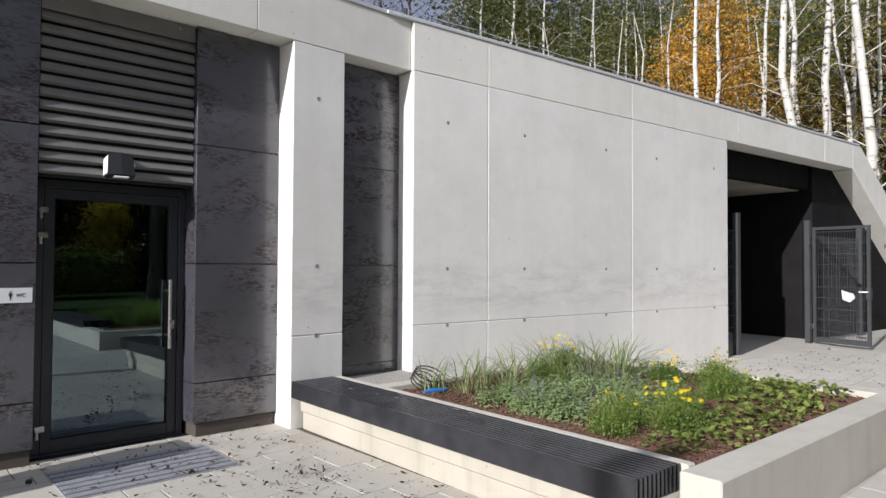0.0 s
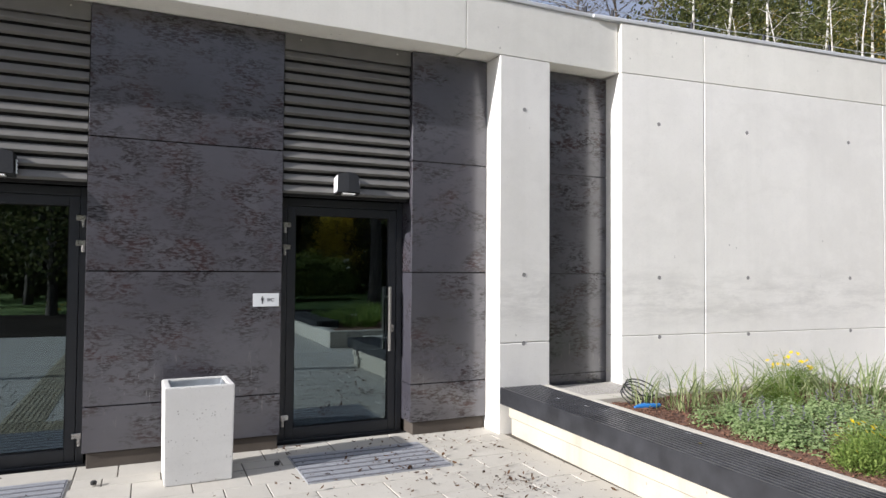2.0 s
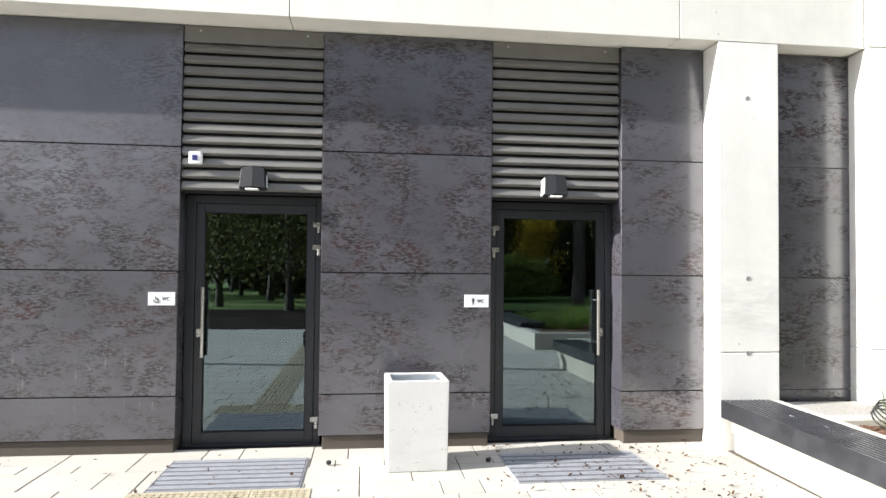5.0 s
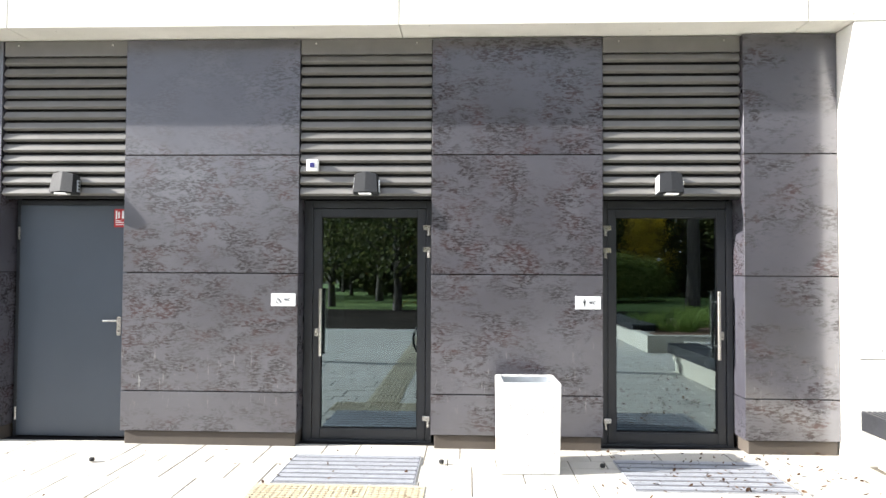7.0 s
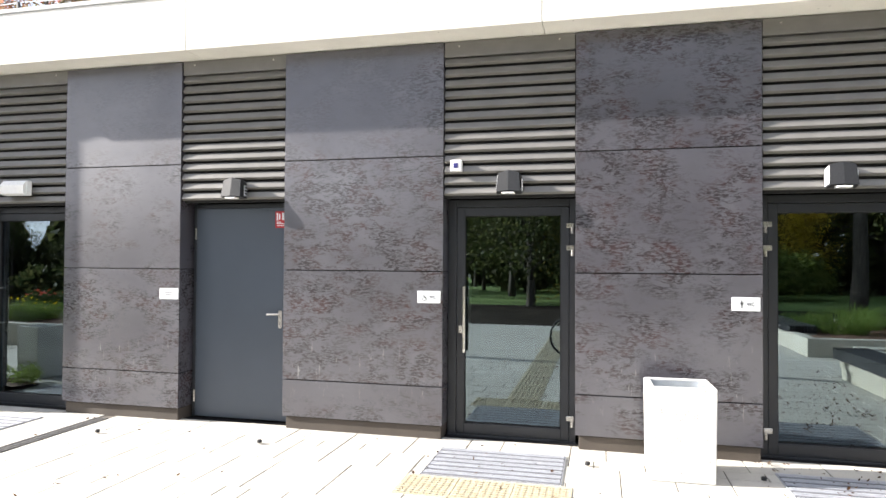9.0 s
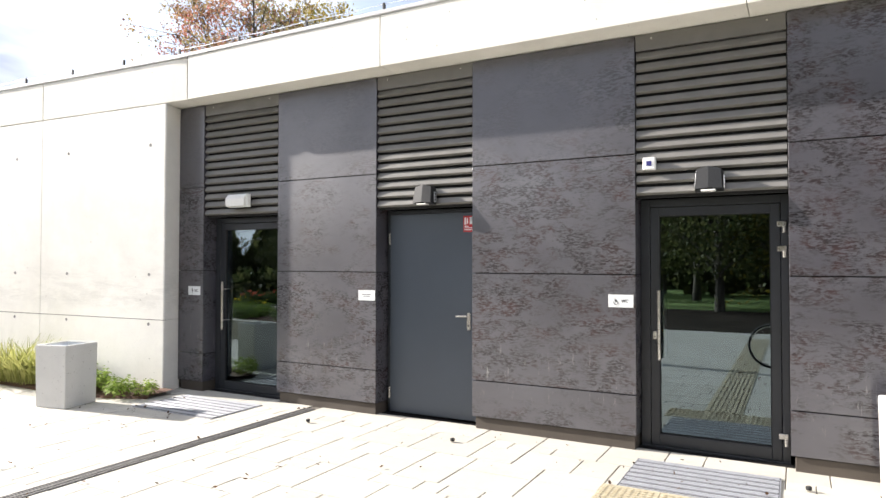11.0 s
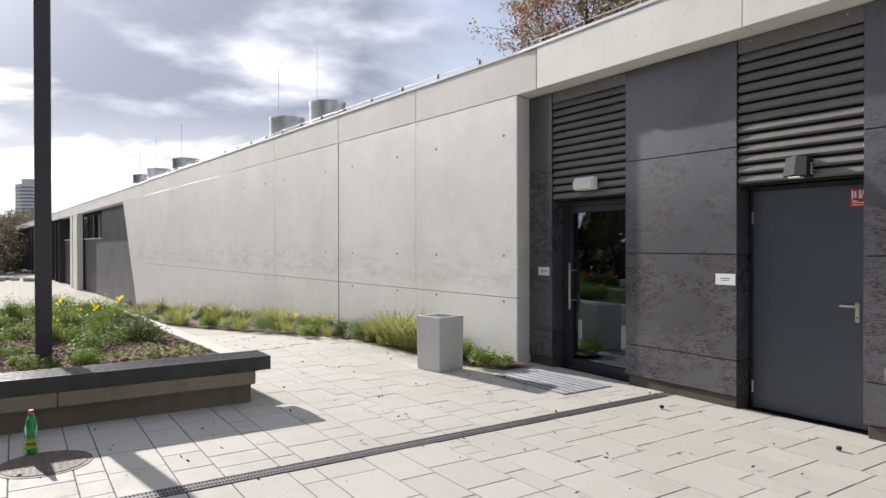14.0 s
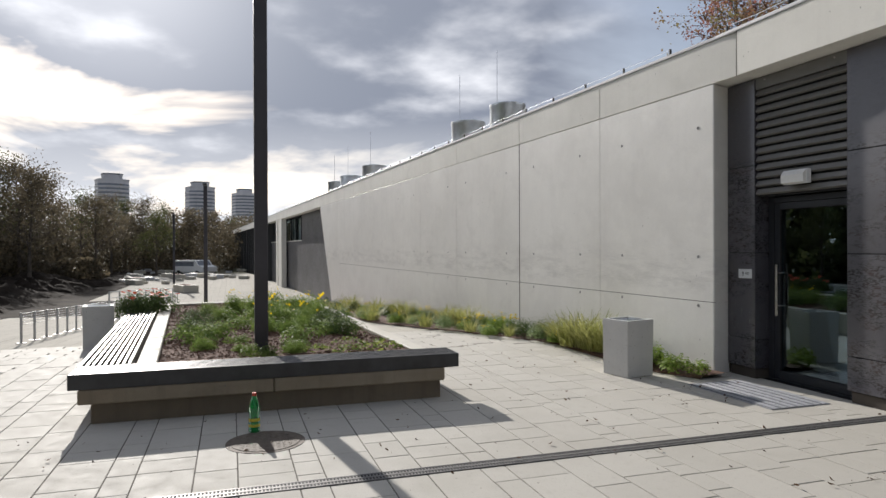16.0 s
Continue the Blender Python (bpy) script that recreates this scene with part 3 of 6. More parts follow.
beam = thing("beam", "pale concrete beam spanning the recessed entrances", "beam", kind="structure")
for a, b in zip([-5.44, -2.54, 0.93, 4.39], [-2.54, 0.93, 4.39, 6.21]):
    slab(beam, "beam_panel", a, b, SOFFIT, TOP, 0.60, M_BEAM, FACE, 0.004, 0.003)
part("joint_seal", one_box(-5.446, -5.434, FACE - 0.001, FACE + 0.05, SOFFIT + 0.004, TOP - 0.002), M_JOINT, beam, "dark cast joint")
column = thing("column", "pale concrete column beside the recessed slot", "column", kind="structure")
part("column_shaft", one_box(4.762, 5.345, FACE, 0.2, 0.87, SOFFIT - 0.003, 0.008), M_WALL, column)
part("column_shaft", one_box(4.762, 5.345, FACE, 0.2, -0.02, 0.866, 0.008), M_WALL, column)
for z in (3.18, 1.535, 0.86):
    part("tie_hole", TIE, None, column, "", Matrix.Translation((5.042, FACE, z)))

roof = thing("roof", "flat dark roof with a pale sheet metal coping", "roof", kind="structure")
for nm, m, a, b in (("roof_left", LEFT, -109, 0.3), ("roof_right", RIGHT, -0.3, 12.1)):
    part("roof_deck", one_box(a, b, 0.1, 6.5, TOP - 0.35, TOP - 0.06), M_ROOF, roof, "", m)
    part("coping", one_box(a, b, -0.014, 0.46, TOP, TOP + 0.045, 0.008), M_COPING, roof, "pale folded metal coping", m)
part("roof_deck", one_box(-5.6, 6.3, 0.1, 6.4, TOP - 0.36, TOP - 0.07), M_ROOF, roof)
part("coping", one_box(-5.8, 6.17, FACE - 0.014, 0.12, TOP + 0.002, TOP + 0.047, 0.008), M_COPING, roof, "pale folded metal coping")
# lightning wire on clips along the roof's edge
for m, a, b in ((LEFT, -45, 0), (None, -5.7, 6.1), (RIGHT, 0, 12)):
    base = m or Matrix.Translation((0, FACE, 0))
    n = int((b - a) / 1.05)
    pts = [(a + 0.525 * i, 0.09, TOP + (0.150 if i % 2 == 0 else 0.138)) for i in range(2 * n + 1)]
    part("lightning_wire", tube(bmesh.new(), pts, [0.004] * len(pts), 5), M_GALV, roof, "thin lightning wire", base)
    for i in range(n + 1):
        clip = bmesh.new()
        box(clip, a + 1.05 * i - 0.03, a + 1.05 * i + 0.03, 0.05, 0.13, TOP + 0.044, TOP + 0.075, 0.006)
        box(clip, a + 1.05 * i - 0.014, a + 1.05 * i + 0.014, 0.075, 0.105, TOP + 0.07, TOP + 0.16, 0.004)
        part("wire_clip", clip, M_HOSE, roof, "", base)

# closed dark box added behind the facade so no light leaks in
shell = thing("wall_3", "dark inner walls added behind the entrances to keep light out", "wall", kind="structure")
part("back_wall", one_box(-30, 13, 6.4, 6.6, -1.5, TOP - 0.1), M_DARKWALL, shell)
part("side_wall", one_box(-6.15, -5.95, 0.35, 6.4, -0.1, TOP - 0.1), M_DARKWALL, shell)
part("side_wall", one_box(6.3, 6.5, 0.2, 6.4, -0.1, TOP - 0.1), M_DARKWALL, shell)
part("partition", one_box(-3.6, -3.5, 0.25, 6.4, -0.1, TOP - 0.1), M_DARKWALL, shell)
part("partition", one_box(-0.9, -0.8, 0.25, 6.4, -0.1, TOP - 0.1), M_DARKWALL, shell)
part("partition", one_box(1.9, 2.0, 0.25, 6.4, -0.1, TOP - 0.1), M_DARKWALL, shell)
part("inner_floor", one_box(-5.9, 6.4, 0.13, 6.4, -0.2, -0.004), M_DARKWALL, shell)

# ---- dark panels of the recess ----
PANELS = [(-5.925, -5.47), (-4.205, -2.785), (-1.615, -0.004), (1.205, 2.728), (3.95, 4.757)]
ROWS_Z = [0.12, 0.483, 1.553, 2.628, SOFFIT - 0.004]
cladding = thing("cladding", "dark grey weathered facade panels with rusty brown marks", "facade panel", kind="structure")
for k, (a, b) in enumerate(PANELS):
    fy = (0.0, 0.0, 0.0, 0.0, -0.035)[k]
    part("panel_backing", one_box(a + 0.02, b - 0.02, 0.03, 0.34, 0.122, SOFFIT - 0.01), M_BLACK, cladding)
    for z0, z1 in zip(ROWS_Z, ROWS_Z[1:]):
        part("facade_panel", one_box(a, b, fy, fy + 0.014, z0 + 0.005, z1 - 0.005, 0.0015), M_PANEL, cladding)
        for side, e in ((0, a), (1, b)):
            if (k == 0 and side == 0) or (k == 4 and side == 1):
                continue
            x0, x1 = (e, e + 0.012) if side == 0 else (e - 0.012, e)
            part("jamb_panel", one_box(x0, x1, fy + 0.016, 0.30, z0 + 0.004, z1 - 0.004), M_PANEL, cladding)
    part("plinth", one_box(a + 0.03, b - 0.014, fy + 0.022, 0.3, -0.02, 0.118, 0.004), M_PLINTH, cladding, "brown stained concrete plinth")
SLOT = -0.06
part("panel_backing", one_box(5.36, 6.25, SLOT + 0.02, 0.2, 0.0, SOFFIT - 0.01), M_BLACK, cladding)
for z0, z1 in zip((0.36, 0.483, 1.545, 2.605), (0.483, 1.545, 2.605, SOFFIT - 0.004)):
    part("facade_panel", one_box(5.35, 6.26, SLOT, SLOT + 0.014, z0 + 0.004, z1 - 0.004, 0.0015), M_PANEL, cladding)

# ---- louvres over the doors ----
OPENINGS = [(-5.47, -4.205), (-2.785, -1.615), (-0.004, 1.205), (2.728, 3.95)]


def louvre(a, b):
    t = thing("louvre_panel", "grey-brown metal ventilation louvre above a door", "louvre", Matrix.Translation((a, 0, 2.235)), "door louvres")
    w, h = b - a, SOFFIT - 2.235 - 0.005
    part("backing", one_box(0.004, w - 0.004, 0.068, 0.10, 0, h), M_BLACK, t)
    part("top_strip", one_box(0.006, w - 0.006, 0.012, 0.07, h - 0.142, h, 0.002), M_LOUVRE, t)
    for x in (0.12 * w, 0.88 * w):
        part("screw", tube(bmesh.new(), [(x, 0.004, h - 0.045), (x, 0.014, h - 0.045)], [0.008, 0.008], 8), M_STEEL, t)
    n = 13
    pitch = (h - 0.15) / n
    blade = prism(bmesh.new(), [(0.042, 0.088), (0.036, 0.0905), (0.008, 0.041), (0.0075, 0.036), (0.036, 0.019), (0.042, 0.020)], 0.008, w - 0.008, 0)
    bmesh.ops.scale(blade, vec=(1, 1, pitch / 0.0962), verts=blade.verts)
    me = mesh_of("slat", blade, M_LOUVRE)
    for i in range(n):
        part("slat", me, None, t, "", Matrix.Translation((0, 0, 0.004 + i * pitch)))
    return t


for a, b in OPENINGS:
    louvre(a, b)

# ---- doors ----
Y = 0.22


def hinge(parent, x, z, side):
    h = part("hinge", one_box(x - 0.035, x + 0.035, Y - 0.028, Y - 0.002, z - 0.022, z + 0.022, 0.004), M_STEEL, parent, "bright steel hinge")
    part("hinge_pin", tube(bmesh.new(), [(x + 0.02 * side, Y - 0.03, z - 0.075), (x + 0.02 * side, Y - 0.03, z - 0.02)], [0.014, 0.014], 8), M_STEEL, h)


def glass_door(name, a, b, handle_side, label):
    """handle_side -1: the pull bar stands on the west side."""
    t = thing(name, label, "door", kind="structure")
    f0, f1 = a + 0.004, b - 0.004
    ins0, ins1 = (0.081, 0.058)
    fr = bmesh.new()
    box(fr, f0, f0 + ins0, Y - 0.01, Y + 0.07, 0.0, 2.235, 0.003)
    box(fr, f1 - ins1, f1, Y - 0.01, Y + 0.07, 0.0, 2.235, 0.003)
    box(fr, f0 + ins0, f1 - ins1, Y - 0.009, Y + 0.07, 2.165, 2.235, 0.003)
    part("door_frame", fr, M_FRAME, t)
    l0, l1 = f0 + ins0 + 0.004, f1 - ins1 - 0.004
    lf = bmesh.new()
    st = 0.074
    box(lf, l0, l0 + st, Y, Y + 0.06, 0.012, 2.16, 0.003)
    box(lf, l1 - st, l1, Y, Y + 0.06, 0.012, 2.16, 0.003)
    box(lf, l0 + st, l1 - st, Y, Y + 0.06, 2.085, 2.16, 0.003)
    box(lf, l0 + st, l1 - st, Y, Y + 0.06, 0.012, 0.115, 0.003)
    leafp = part("door_leaf", lf, M_FRAME, t, "anthracite aluminium leaf frame")
    pane = part("pane", one_box(l0 + st - 0.008, l1 - st + 0.008, Y + 0.028, Y + 0.036, 0.108, 2.092), M_GLASS, leafp, "dark reflecting glass")
    pane.visible_shadow = False
    bead = bmesh.new()
    for x0, x1, z0, z1 in ((l0 + st, l0 + st + 0.008, 0.115, 2.085), (l1 - st - 0.008, l1 - st, 0.115, 2.085), (l0 + st, l1 - st, 0.115, 0.123), (l0 + st, l1 - st, 2.077, 2.085)):
        box(bead, x0, x1, Y + 0.012, Y + 0.027, z0, z1)
    part("glazing_bead", bead, M_BLACK, leafp)
    part("threshold", one_box(f0, f1, Y - 0.02, Y + 0.07, -0.01, 0.011, 0.003), M_FRAME, t)
    hx = l0 + 0.079 if handle_side < 0 else l1 - 0.079
    bar = part("pull_handle", rod((hx, Y - 0.055, 0.79), (hx, Y - 0.055, 1.41), 0.0155), M_STEEL, t, "long vertical steel pull bar")
    part("inner_bar", rod((hx - 0.028 * handle_side, Y + 0.10, 0.80), (hx - 0.028 * handle_side, Y + 0.10, 1.40), 0.0125), M_STEEL, t)
    for z in (0.91, 1.31):
        part("standoff", rod((hx, Y - 0.055, z), (hx, Y + 0.10, z), 0.008, 8), M_STEEL, bar)
        part("rosette", rod((hx + 0.045 * handle_side, Y - 0.012, z), (hx + 0.045 * handle_side, Y + 0.002, z), 0.013, 10), M_FRAME, bar)
    lx = l0 + 0.035 if handle_side < 0 else l1 - 0.035
    es = part("escutcheon", one_box(lx - 0.017, lx + 0.017, Y - 0.012, Y + 0.001, 0.965, 1.04, 0.006), M_STEEL, t, "steel lock plate")
    part("keyhole", rod((lx, Y - 0.0135, 0.99), (lx, Y - 0.010, 0.99), 0.007, 8), M_BLACK, es)
    gx = f1 - ins1 + 0.006 if handle_side < 0 else f0 + ins0 - 0.004
    for z in (1.985, 1.78, 0.22):
        hinge(t, gx, z, -handle_side)
    return t


glass_door("door_1", -5.47, -4.205, -1, "anthracite glazed door with a steel pull bar")
glass_door("door_3", -0.004, 1.205, -1, "anthracite glazed door reflecting the square and trees")
glass_door("door_4", 2.728, 3.95, 1, "anthracite glazed door reflecting a planter and trees")

fire = thing("door_2", "plain slate-grey steel fire door with a lever handle", "door", kind="structure")
fb = bmesh.new()
box(fb, -2.772, -2.735, Y, Y + 0.08, 0.0, 2.235, 0.003)
box(fb, -1.66, -1.618, Y, Y + 0.08, 0.0, 2.235, 0.003)
box(fb, -2.735, -1.66, Y + 0.001, Y + 0.08, 2.19, 2.235, 0.003)
part("door_frame", fb, M_FRAME, fire)
part("door_leaf", one_box(-2.73, -1.585, Y - 0.012, Y + 0.04, 0.012, 2.187, 0.003), M_DOOR, fire, "slate-grey painted steel leaf")
plate = part("handle_plate", one_box(-1.775, -1.735, Y - 0.021, Y - 0.011, 0.955, 1.135, 0.008), M_STEEL, fire, "brushed steel lever plate")
part("lever", tube(bmesh.new(), [(-1.755, Y - 0.02, 1.10), (-1.755, Y - 0.06, 1.10), (-1.775, Y - 0.068, 1.10), (-1.88, Y - 0.066, 1.098)], [0.010, 0.010, 0.010, 0.009], 8), M_STEEL, plate)
part("keyhole", rod((-1.755, Y - 0.0225, 1.0), (-1.755, Y - 0.02, 1.0), 0.008, 8), M_BLACK, plate)
for z in (0.22, 1.92):
    part("hinge", tube(bmesh.new(), [(-2.735, Y - 0.02, z - 0.06), (-2.735, Y - 0.02, z + 0.06)], [0.009, 0.009], 8), M_STEEL, fire)

# ---- signs ----
fire_sign = thing("fire_sign", "small red and white fire equipment sign on the steel door", "sign", Matrix.Translation((-1.715, Y - 0.0125, 2.065)))
part("plate", one_box(-0.105, 0.095, -0.003, 0.0, -0.085, 0.085, 0.001), M_RED, fire_sign)
for x0, x1, z0, z1 in ((-0.09, -0.075, -0.01, 0.07), (-0.065, -0.05, 0.0, 0.06), (-0.09, -0.04, -0.03, -0.022), (-0.03, 0.0, -0.005, 0.07), (-0.012, 0.05, 0.03, 0.07), (-0.09, 0.07, -0.045, -0.038), (-0.09, 0.03, -0.065, -0.058)):
    part("mark", one_box(x0, x1, -0.0045, -0.0031, z0, z1), M_WHITE, fire_sign)


def sign(x, z, kind_of, label, y=-0.0005):
    t = thing("door_sign", label, "sign", Matrix.Translation((x, y, z)), "signs beside the doors")
    part("plate", one_box(-0.111, 0.111, -0.004, 0.0, -0.057, 0.057, 0.001), M_SIGN, t)
    flat = pose(0, -0.0046, 0, 90)
    if kind_of == "text":
        for zz, w in ((0.010, 0.11), (-0.010, 0.085)):
            part("text_bar", one_box(-w / 2, w / 2, -0.0052, -0.0042, zz - 0.0035, zz + 0.0035), M_INK, t)
        return t
    words("WC", 0.042, M_INK, t, pose(0.036, -0.0046, -0.001, 90) @ Matrix.Diagonal((0.84, 1, 1, 1)))
    if kind_of == "one":
        part("pictogram", prism(bmesh.new(), [(-0.043, 0.018), (-0.021, 0.018), (-0.021, -0.004), (-0.026, -0.004), (-0.028, -0.034), (-0.036, -0.034), (-0.038, -0.004), (-0.043, -0.004)], -0.0052, -0.0042), M_INK, t)
        part("pictogram", rod((-0.032, -0.0052, 0.026), (-0.032, -0.0042, 0.026), 0.006, 10), M_INK, t)
    else:
        ring = bmesh.new()
        tube(ring, [(-0.045 + 0.019 * math.cos(i * 0.45), -0.005, -0.014 + 0.019 * math.sin(i * 0.45)) for i in range(6, 18)], [0.0025] * 12, 6)
        tube(ring, [(-0.052, -0.005, 0.022), (-0.048, -0.005, -0.002), (-0.032, -0.005, -0.004), (-0.024, -0.005, -0.022)], [0.003] * 4, 6)
        part("pictogram", ring, M_INK, t)
    return t


sign(2.597, 1.307, "one", "white toilet sign on the dark panel beside a door")
sign(-0.133, 1.315, "chair", "white accessible toilet sign on the dark panel")
sign(-2.905, 1.298, "text", "small white room sign on the dark panel")
sign(-5.625, 1.292, "one", "white toilet sign on the narrow dark panel")

# ---- lamps on the louvres ----


def wall_lamp():
    t = thing("wall_lamp", "dark grey faceted outdoor wall lamp on a louvre", "wall lamp", group="wall lamps")
    bm = bmesh.new()
    # outline of the back plate, the ridged front and the cut sides
    back = [(-0.085, 0.085), (0.085, 0.085), (0.110, 0.06), (0.112, -0.105), (-0.112, -0.105), (-0.110, 0.06)]
    b = [bm.verts.new((x, 0.0, z)) for x, z in back]
    top, bot = bm.verts.new((0, -0.090, 0.105)), bm.verts.new((0, -0.126, -0.078))
    fl, fr = bm.verts.new((-0.094, -0.085, 0.084)), bm.verts.new((0.094, -0.085, 0.084))
    dl, dr = bm.verts.new((-0.107, -0.118, -0.086)), bm.verts.new((0.107, -0.118, -0.086))
    for f in ((b[0], b[1], fr, top, fl), (fl, top, bot, dl), (top, fr, dr, bot), (b[5], b[0], fl), (b[1], b[2], fr), (b[5], fl, dl, b[4]), (fr, b[2], b[3], dr), (b[4], dl, bot, dr, b[3]), (b[5], b[4], b[3], b[2], b[1], b[0])):
        bm.faces.new(f)
    bmesh.ops.recalc_face_normals(bm, faces=bm.faces)
    body = part("body", bm, M_LAMP, t)
    part("diffuser", one_box(-0.055, 0.055, -0.128, -0.05, -0.108, -0.094, 0.003), M_DIFF, t, "white lamp glass below")
    part("bracket", one_box(-0.05, 0.05, 0.0, 0.05, -0.05, 0.05), M_LAMP, t)
    # pale metal side coloured white, for the sun that catches the west face
    sp = bmesh.new()
    q = [sp.verts.new((-x, y, z)) for x, y, z in ((0.1125, -0.012, 0.045), (0.0985, -0.08, 0.072), (0.1085, -0.11, -0.072), (0.1140, -0.012, -0.09))]
    r = [sp.verts.new(v.co + Vector((0.006, 0, 0))) for v in q]
    sp.faces.new(q)
    sp.faces.new(list(reversed(r)))
    for i in range(4):
        sp.faces.new((q[i], q[(i + 1) % 4], r[(i + 1) % 4], r[i]))
    bmesh.ops.recalc_face_normals(sp, faces=sp.faces)
    part("side_plate", sp, M_WHITE, t, "pale lamp side painted white for the sun on it")
    arm = part("slotted_bracket", one_box(0.110, 0.121, -0.055, -0.008, -0.078, 0.03, 0.003), M_GALV, t, "slotted metal tilt bracket")
    for z in (-0.055, -0.025, 0.005):
        part("slot", one_box(0.1205, 0.1225, -0.045, -0.018, z - 0.006, z + 0.006), M_BLACK, arm)
    return t


lamp = wall_lamp()
lamp.matrix_basis = Matrix.Translation((0.615, 0.012, 2.365))
for x in (3.305, -2.15):
    copy_thing(lamp, Matrix.Translation((x, 0.012, 2.365)))

em = thing("emergency_lamp", "white rectangular emergency lamp on the louvre", "wall lamp", Matrix.Translation((-4.815, -0.03, 2.415)))
part("housing", one_box(-0.165, 0.165, -0.035, 0.04, -0.075, 0.085, 0.008), M_WHITE, em)
part("diffuser", prism(bmesh.new(), [(-0.036, 0.075), (-0.075, 0.03), (-0.07, -0.06), (-0.036, -0.07)], -0.155, 0.155, 0), M_DIFF, em)
sen = thing("sensor_box", "small white square sensor box with a blue lens", "sensor", Matrix.Translation((0.125, -0.012, 2.53)))
part("housing", one_box(-0.053, 0.053, -0.03, 0.03, -0.053, 0.053, 0.008), M_WHITE, sen)
part("lens", one_box(-0.022, 0.022, -0.034, -0.029, -0.022, 0.022, 0.002), M_BLUE, sen, "dark blue square lens")

# ---- mats, drain, tactile strip, manhole ----


def door_mat(x0, x1, y0, y1):
    t = thing("door_mat", "ribbed grey aluminium entrance mat set in the paving", "door mat", Matrix.Translation((x0, y0, 0)), "entrance mats")
    w, d = x1 - x0, y1 - y0
    part("mat_bed", one_box(0, w, 0, d, -0.01, 0.0035), M_MATB, t)
    n = 21
    me = mesh_of("slat", one_box(0.006, w - 0.006, 0, d / n * 0.72, 0.003, 0.011, 0.002), M_MAT)
    low = mesh_of("rib", one_box(0.006, w - 0.006, 0, d / n * 0.72, 0.003, 0.0075, 0.001), M_MATB)
    for i in range(n):
        part("slat" if i % 3 else "rib", me if i % 3 else low, None, t, "", Matrix.Translation((0, d / n * (i + 0.14), 0)))
    fr = bmesh.new()
    for a, b, c, e in ((-0.006, w + 0.006, -0.006, 0), (-0.006, w + 0.006, d, d + 0.006), (-0.006, 0, 0, d), (w, w + 0.006, 0, d)):
        box(fr, a, b, c, e, -0.01, 0.009)
    part("mat_frame", fr, M_MAT, t)


door_mat(2.755, 3.92, -1.03, -0.28)
door_mat(0.07, 1.135, -0.98, -0.25)
door_mat(-5.45, -4.2, -1.0, -0.25)

DRAIN = -3.6
drain = thing("slot_drain", "long narrow dark steel drain grating across the paving", "drain", Matrix.Translation((DRAIN, -0.1, 0)))
part("channel", one_box(-0.062, 0.062, -10.2, 0, -0.03, 0.0025), M_BLACK, drain)
for s in (-1, 1):
    part("rail", one_box(s * 0.062 - 0.008, s * 0.062 + 0.008, -10.2, 0, -0.02, 0.007, 0.002), M_GRATE, drain)
gb = bmesh.new()
for i in range(420):
    y = -10.2 * (i + 0.5) / 420
    box(gb, -0.054, 0.054, y - 0.0045, y + 0.0045, 0.001, 0.006)
box(gb, -0.012, 0.012, -10.2, 0, 0.001, 0.0065)
tagged(part("grating", gb, M_GRATE, drain), kind="stuff")

tact = thing("tactile_paving", "yellowish tactile guide slabs leading to a door", "tactile paving", kind="structure")
for i in range(3):
    p = part("tactile_slab", one_box(-0.03 + 0.42 * i, 0.385 + 0.42 * i, -1.42, -1.005, -0.02, 0.006, 0.002), M_TACT, tact)
    db = bmesh.new()
    for a in range(8):
        for b in range(8):
            box(db, 0.03 + 0.047 * a - 0.012, 0.03 + 0.047 * a + 0.012, 0.03 + 0.047 * b - 0.012, 0.03 + 0.047 * b + 0.012, 0, 0.006, 0.0)
    part("stud_field", db, M_TACT, p, "", Matrix.Translation((-0.03 + 0.42 * i, -1.42, 0.006)))
rib = bmesh.new()
for a in range(7):
    box(rib, 0.025 + 0.052 * a, 0.05 + 0.052 * a, 0.005, 0.395, 0, 0.006)
RIB = mesh_of("rib_field", rib, M_TACT)
GUIDE = mesh_of("tactile_slab", one_box(0, 0.395, 0.003, 0.397, -0.02, 0.006, 0.002), M_TACT)
for i in range(20):
    p = part("tactile_slab", GUIDE, None, tact, "", Matrix.Translation((0.33, -1.83 - 0.4 * i, 0)))
    part("rib_field", RIB, None, p, "", Matrix.Translation((0, 0, 0.006)))

mh = thing("manhole_cover", "round rusty cast iron manhole cover in the paving", "manhole cover", Matrix.Translation((-4.72, -5.86, 0)))
part("rim", tube(bmesh.new(), [(0, 0, -0.02), (0, 0, 0.004)], [0.325, 0.325], 40), M_CASTIRON, mh)
part("lid", tube(bmesh.new(), [(0, 0, 0.0), (0, 0, 0.008)], [0.285, 0.285], 40), M_CASTIRON, mh)
rb = bmesh.new()
for i in range(-5, 6):
    for j in range(-5, 6):
        if i * i + j * j < 27:
            box(rb, i * 0.048 - 0.015, i * 0.048 + 0.015, j * 0.048 - 0.015, j * 0.048 + 0.015, 0.007, 0.0098)
part("tread_pattern", rb, M_CASTIRON, mh)

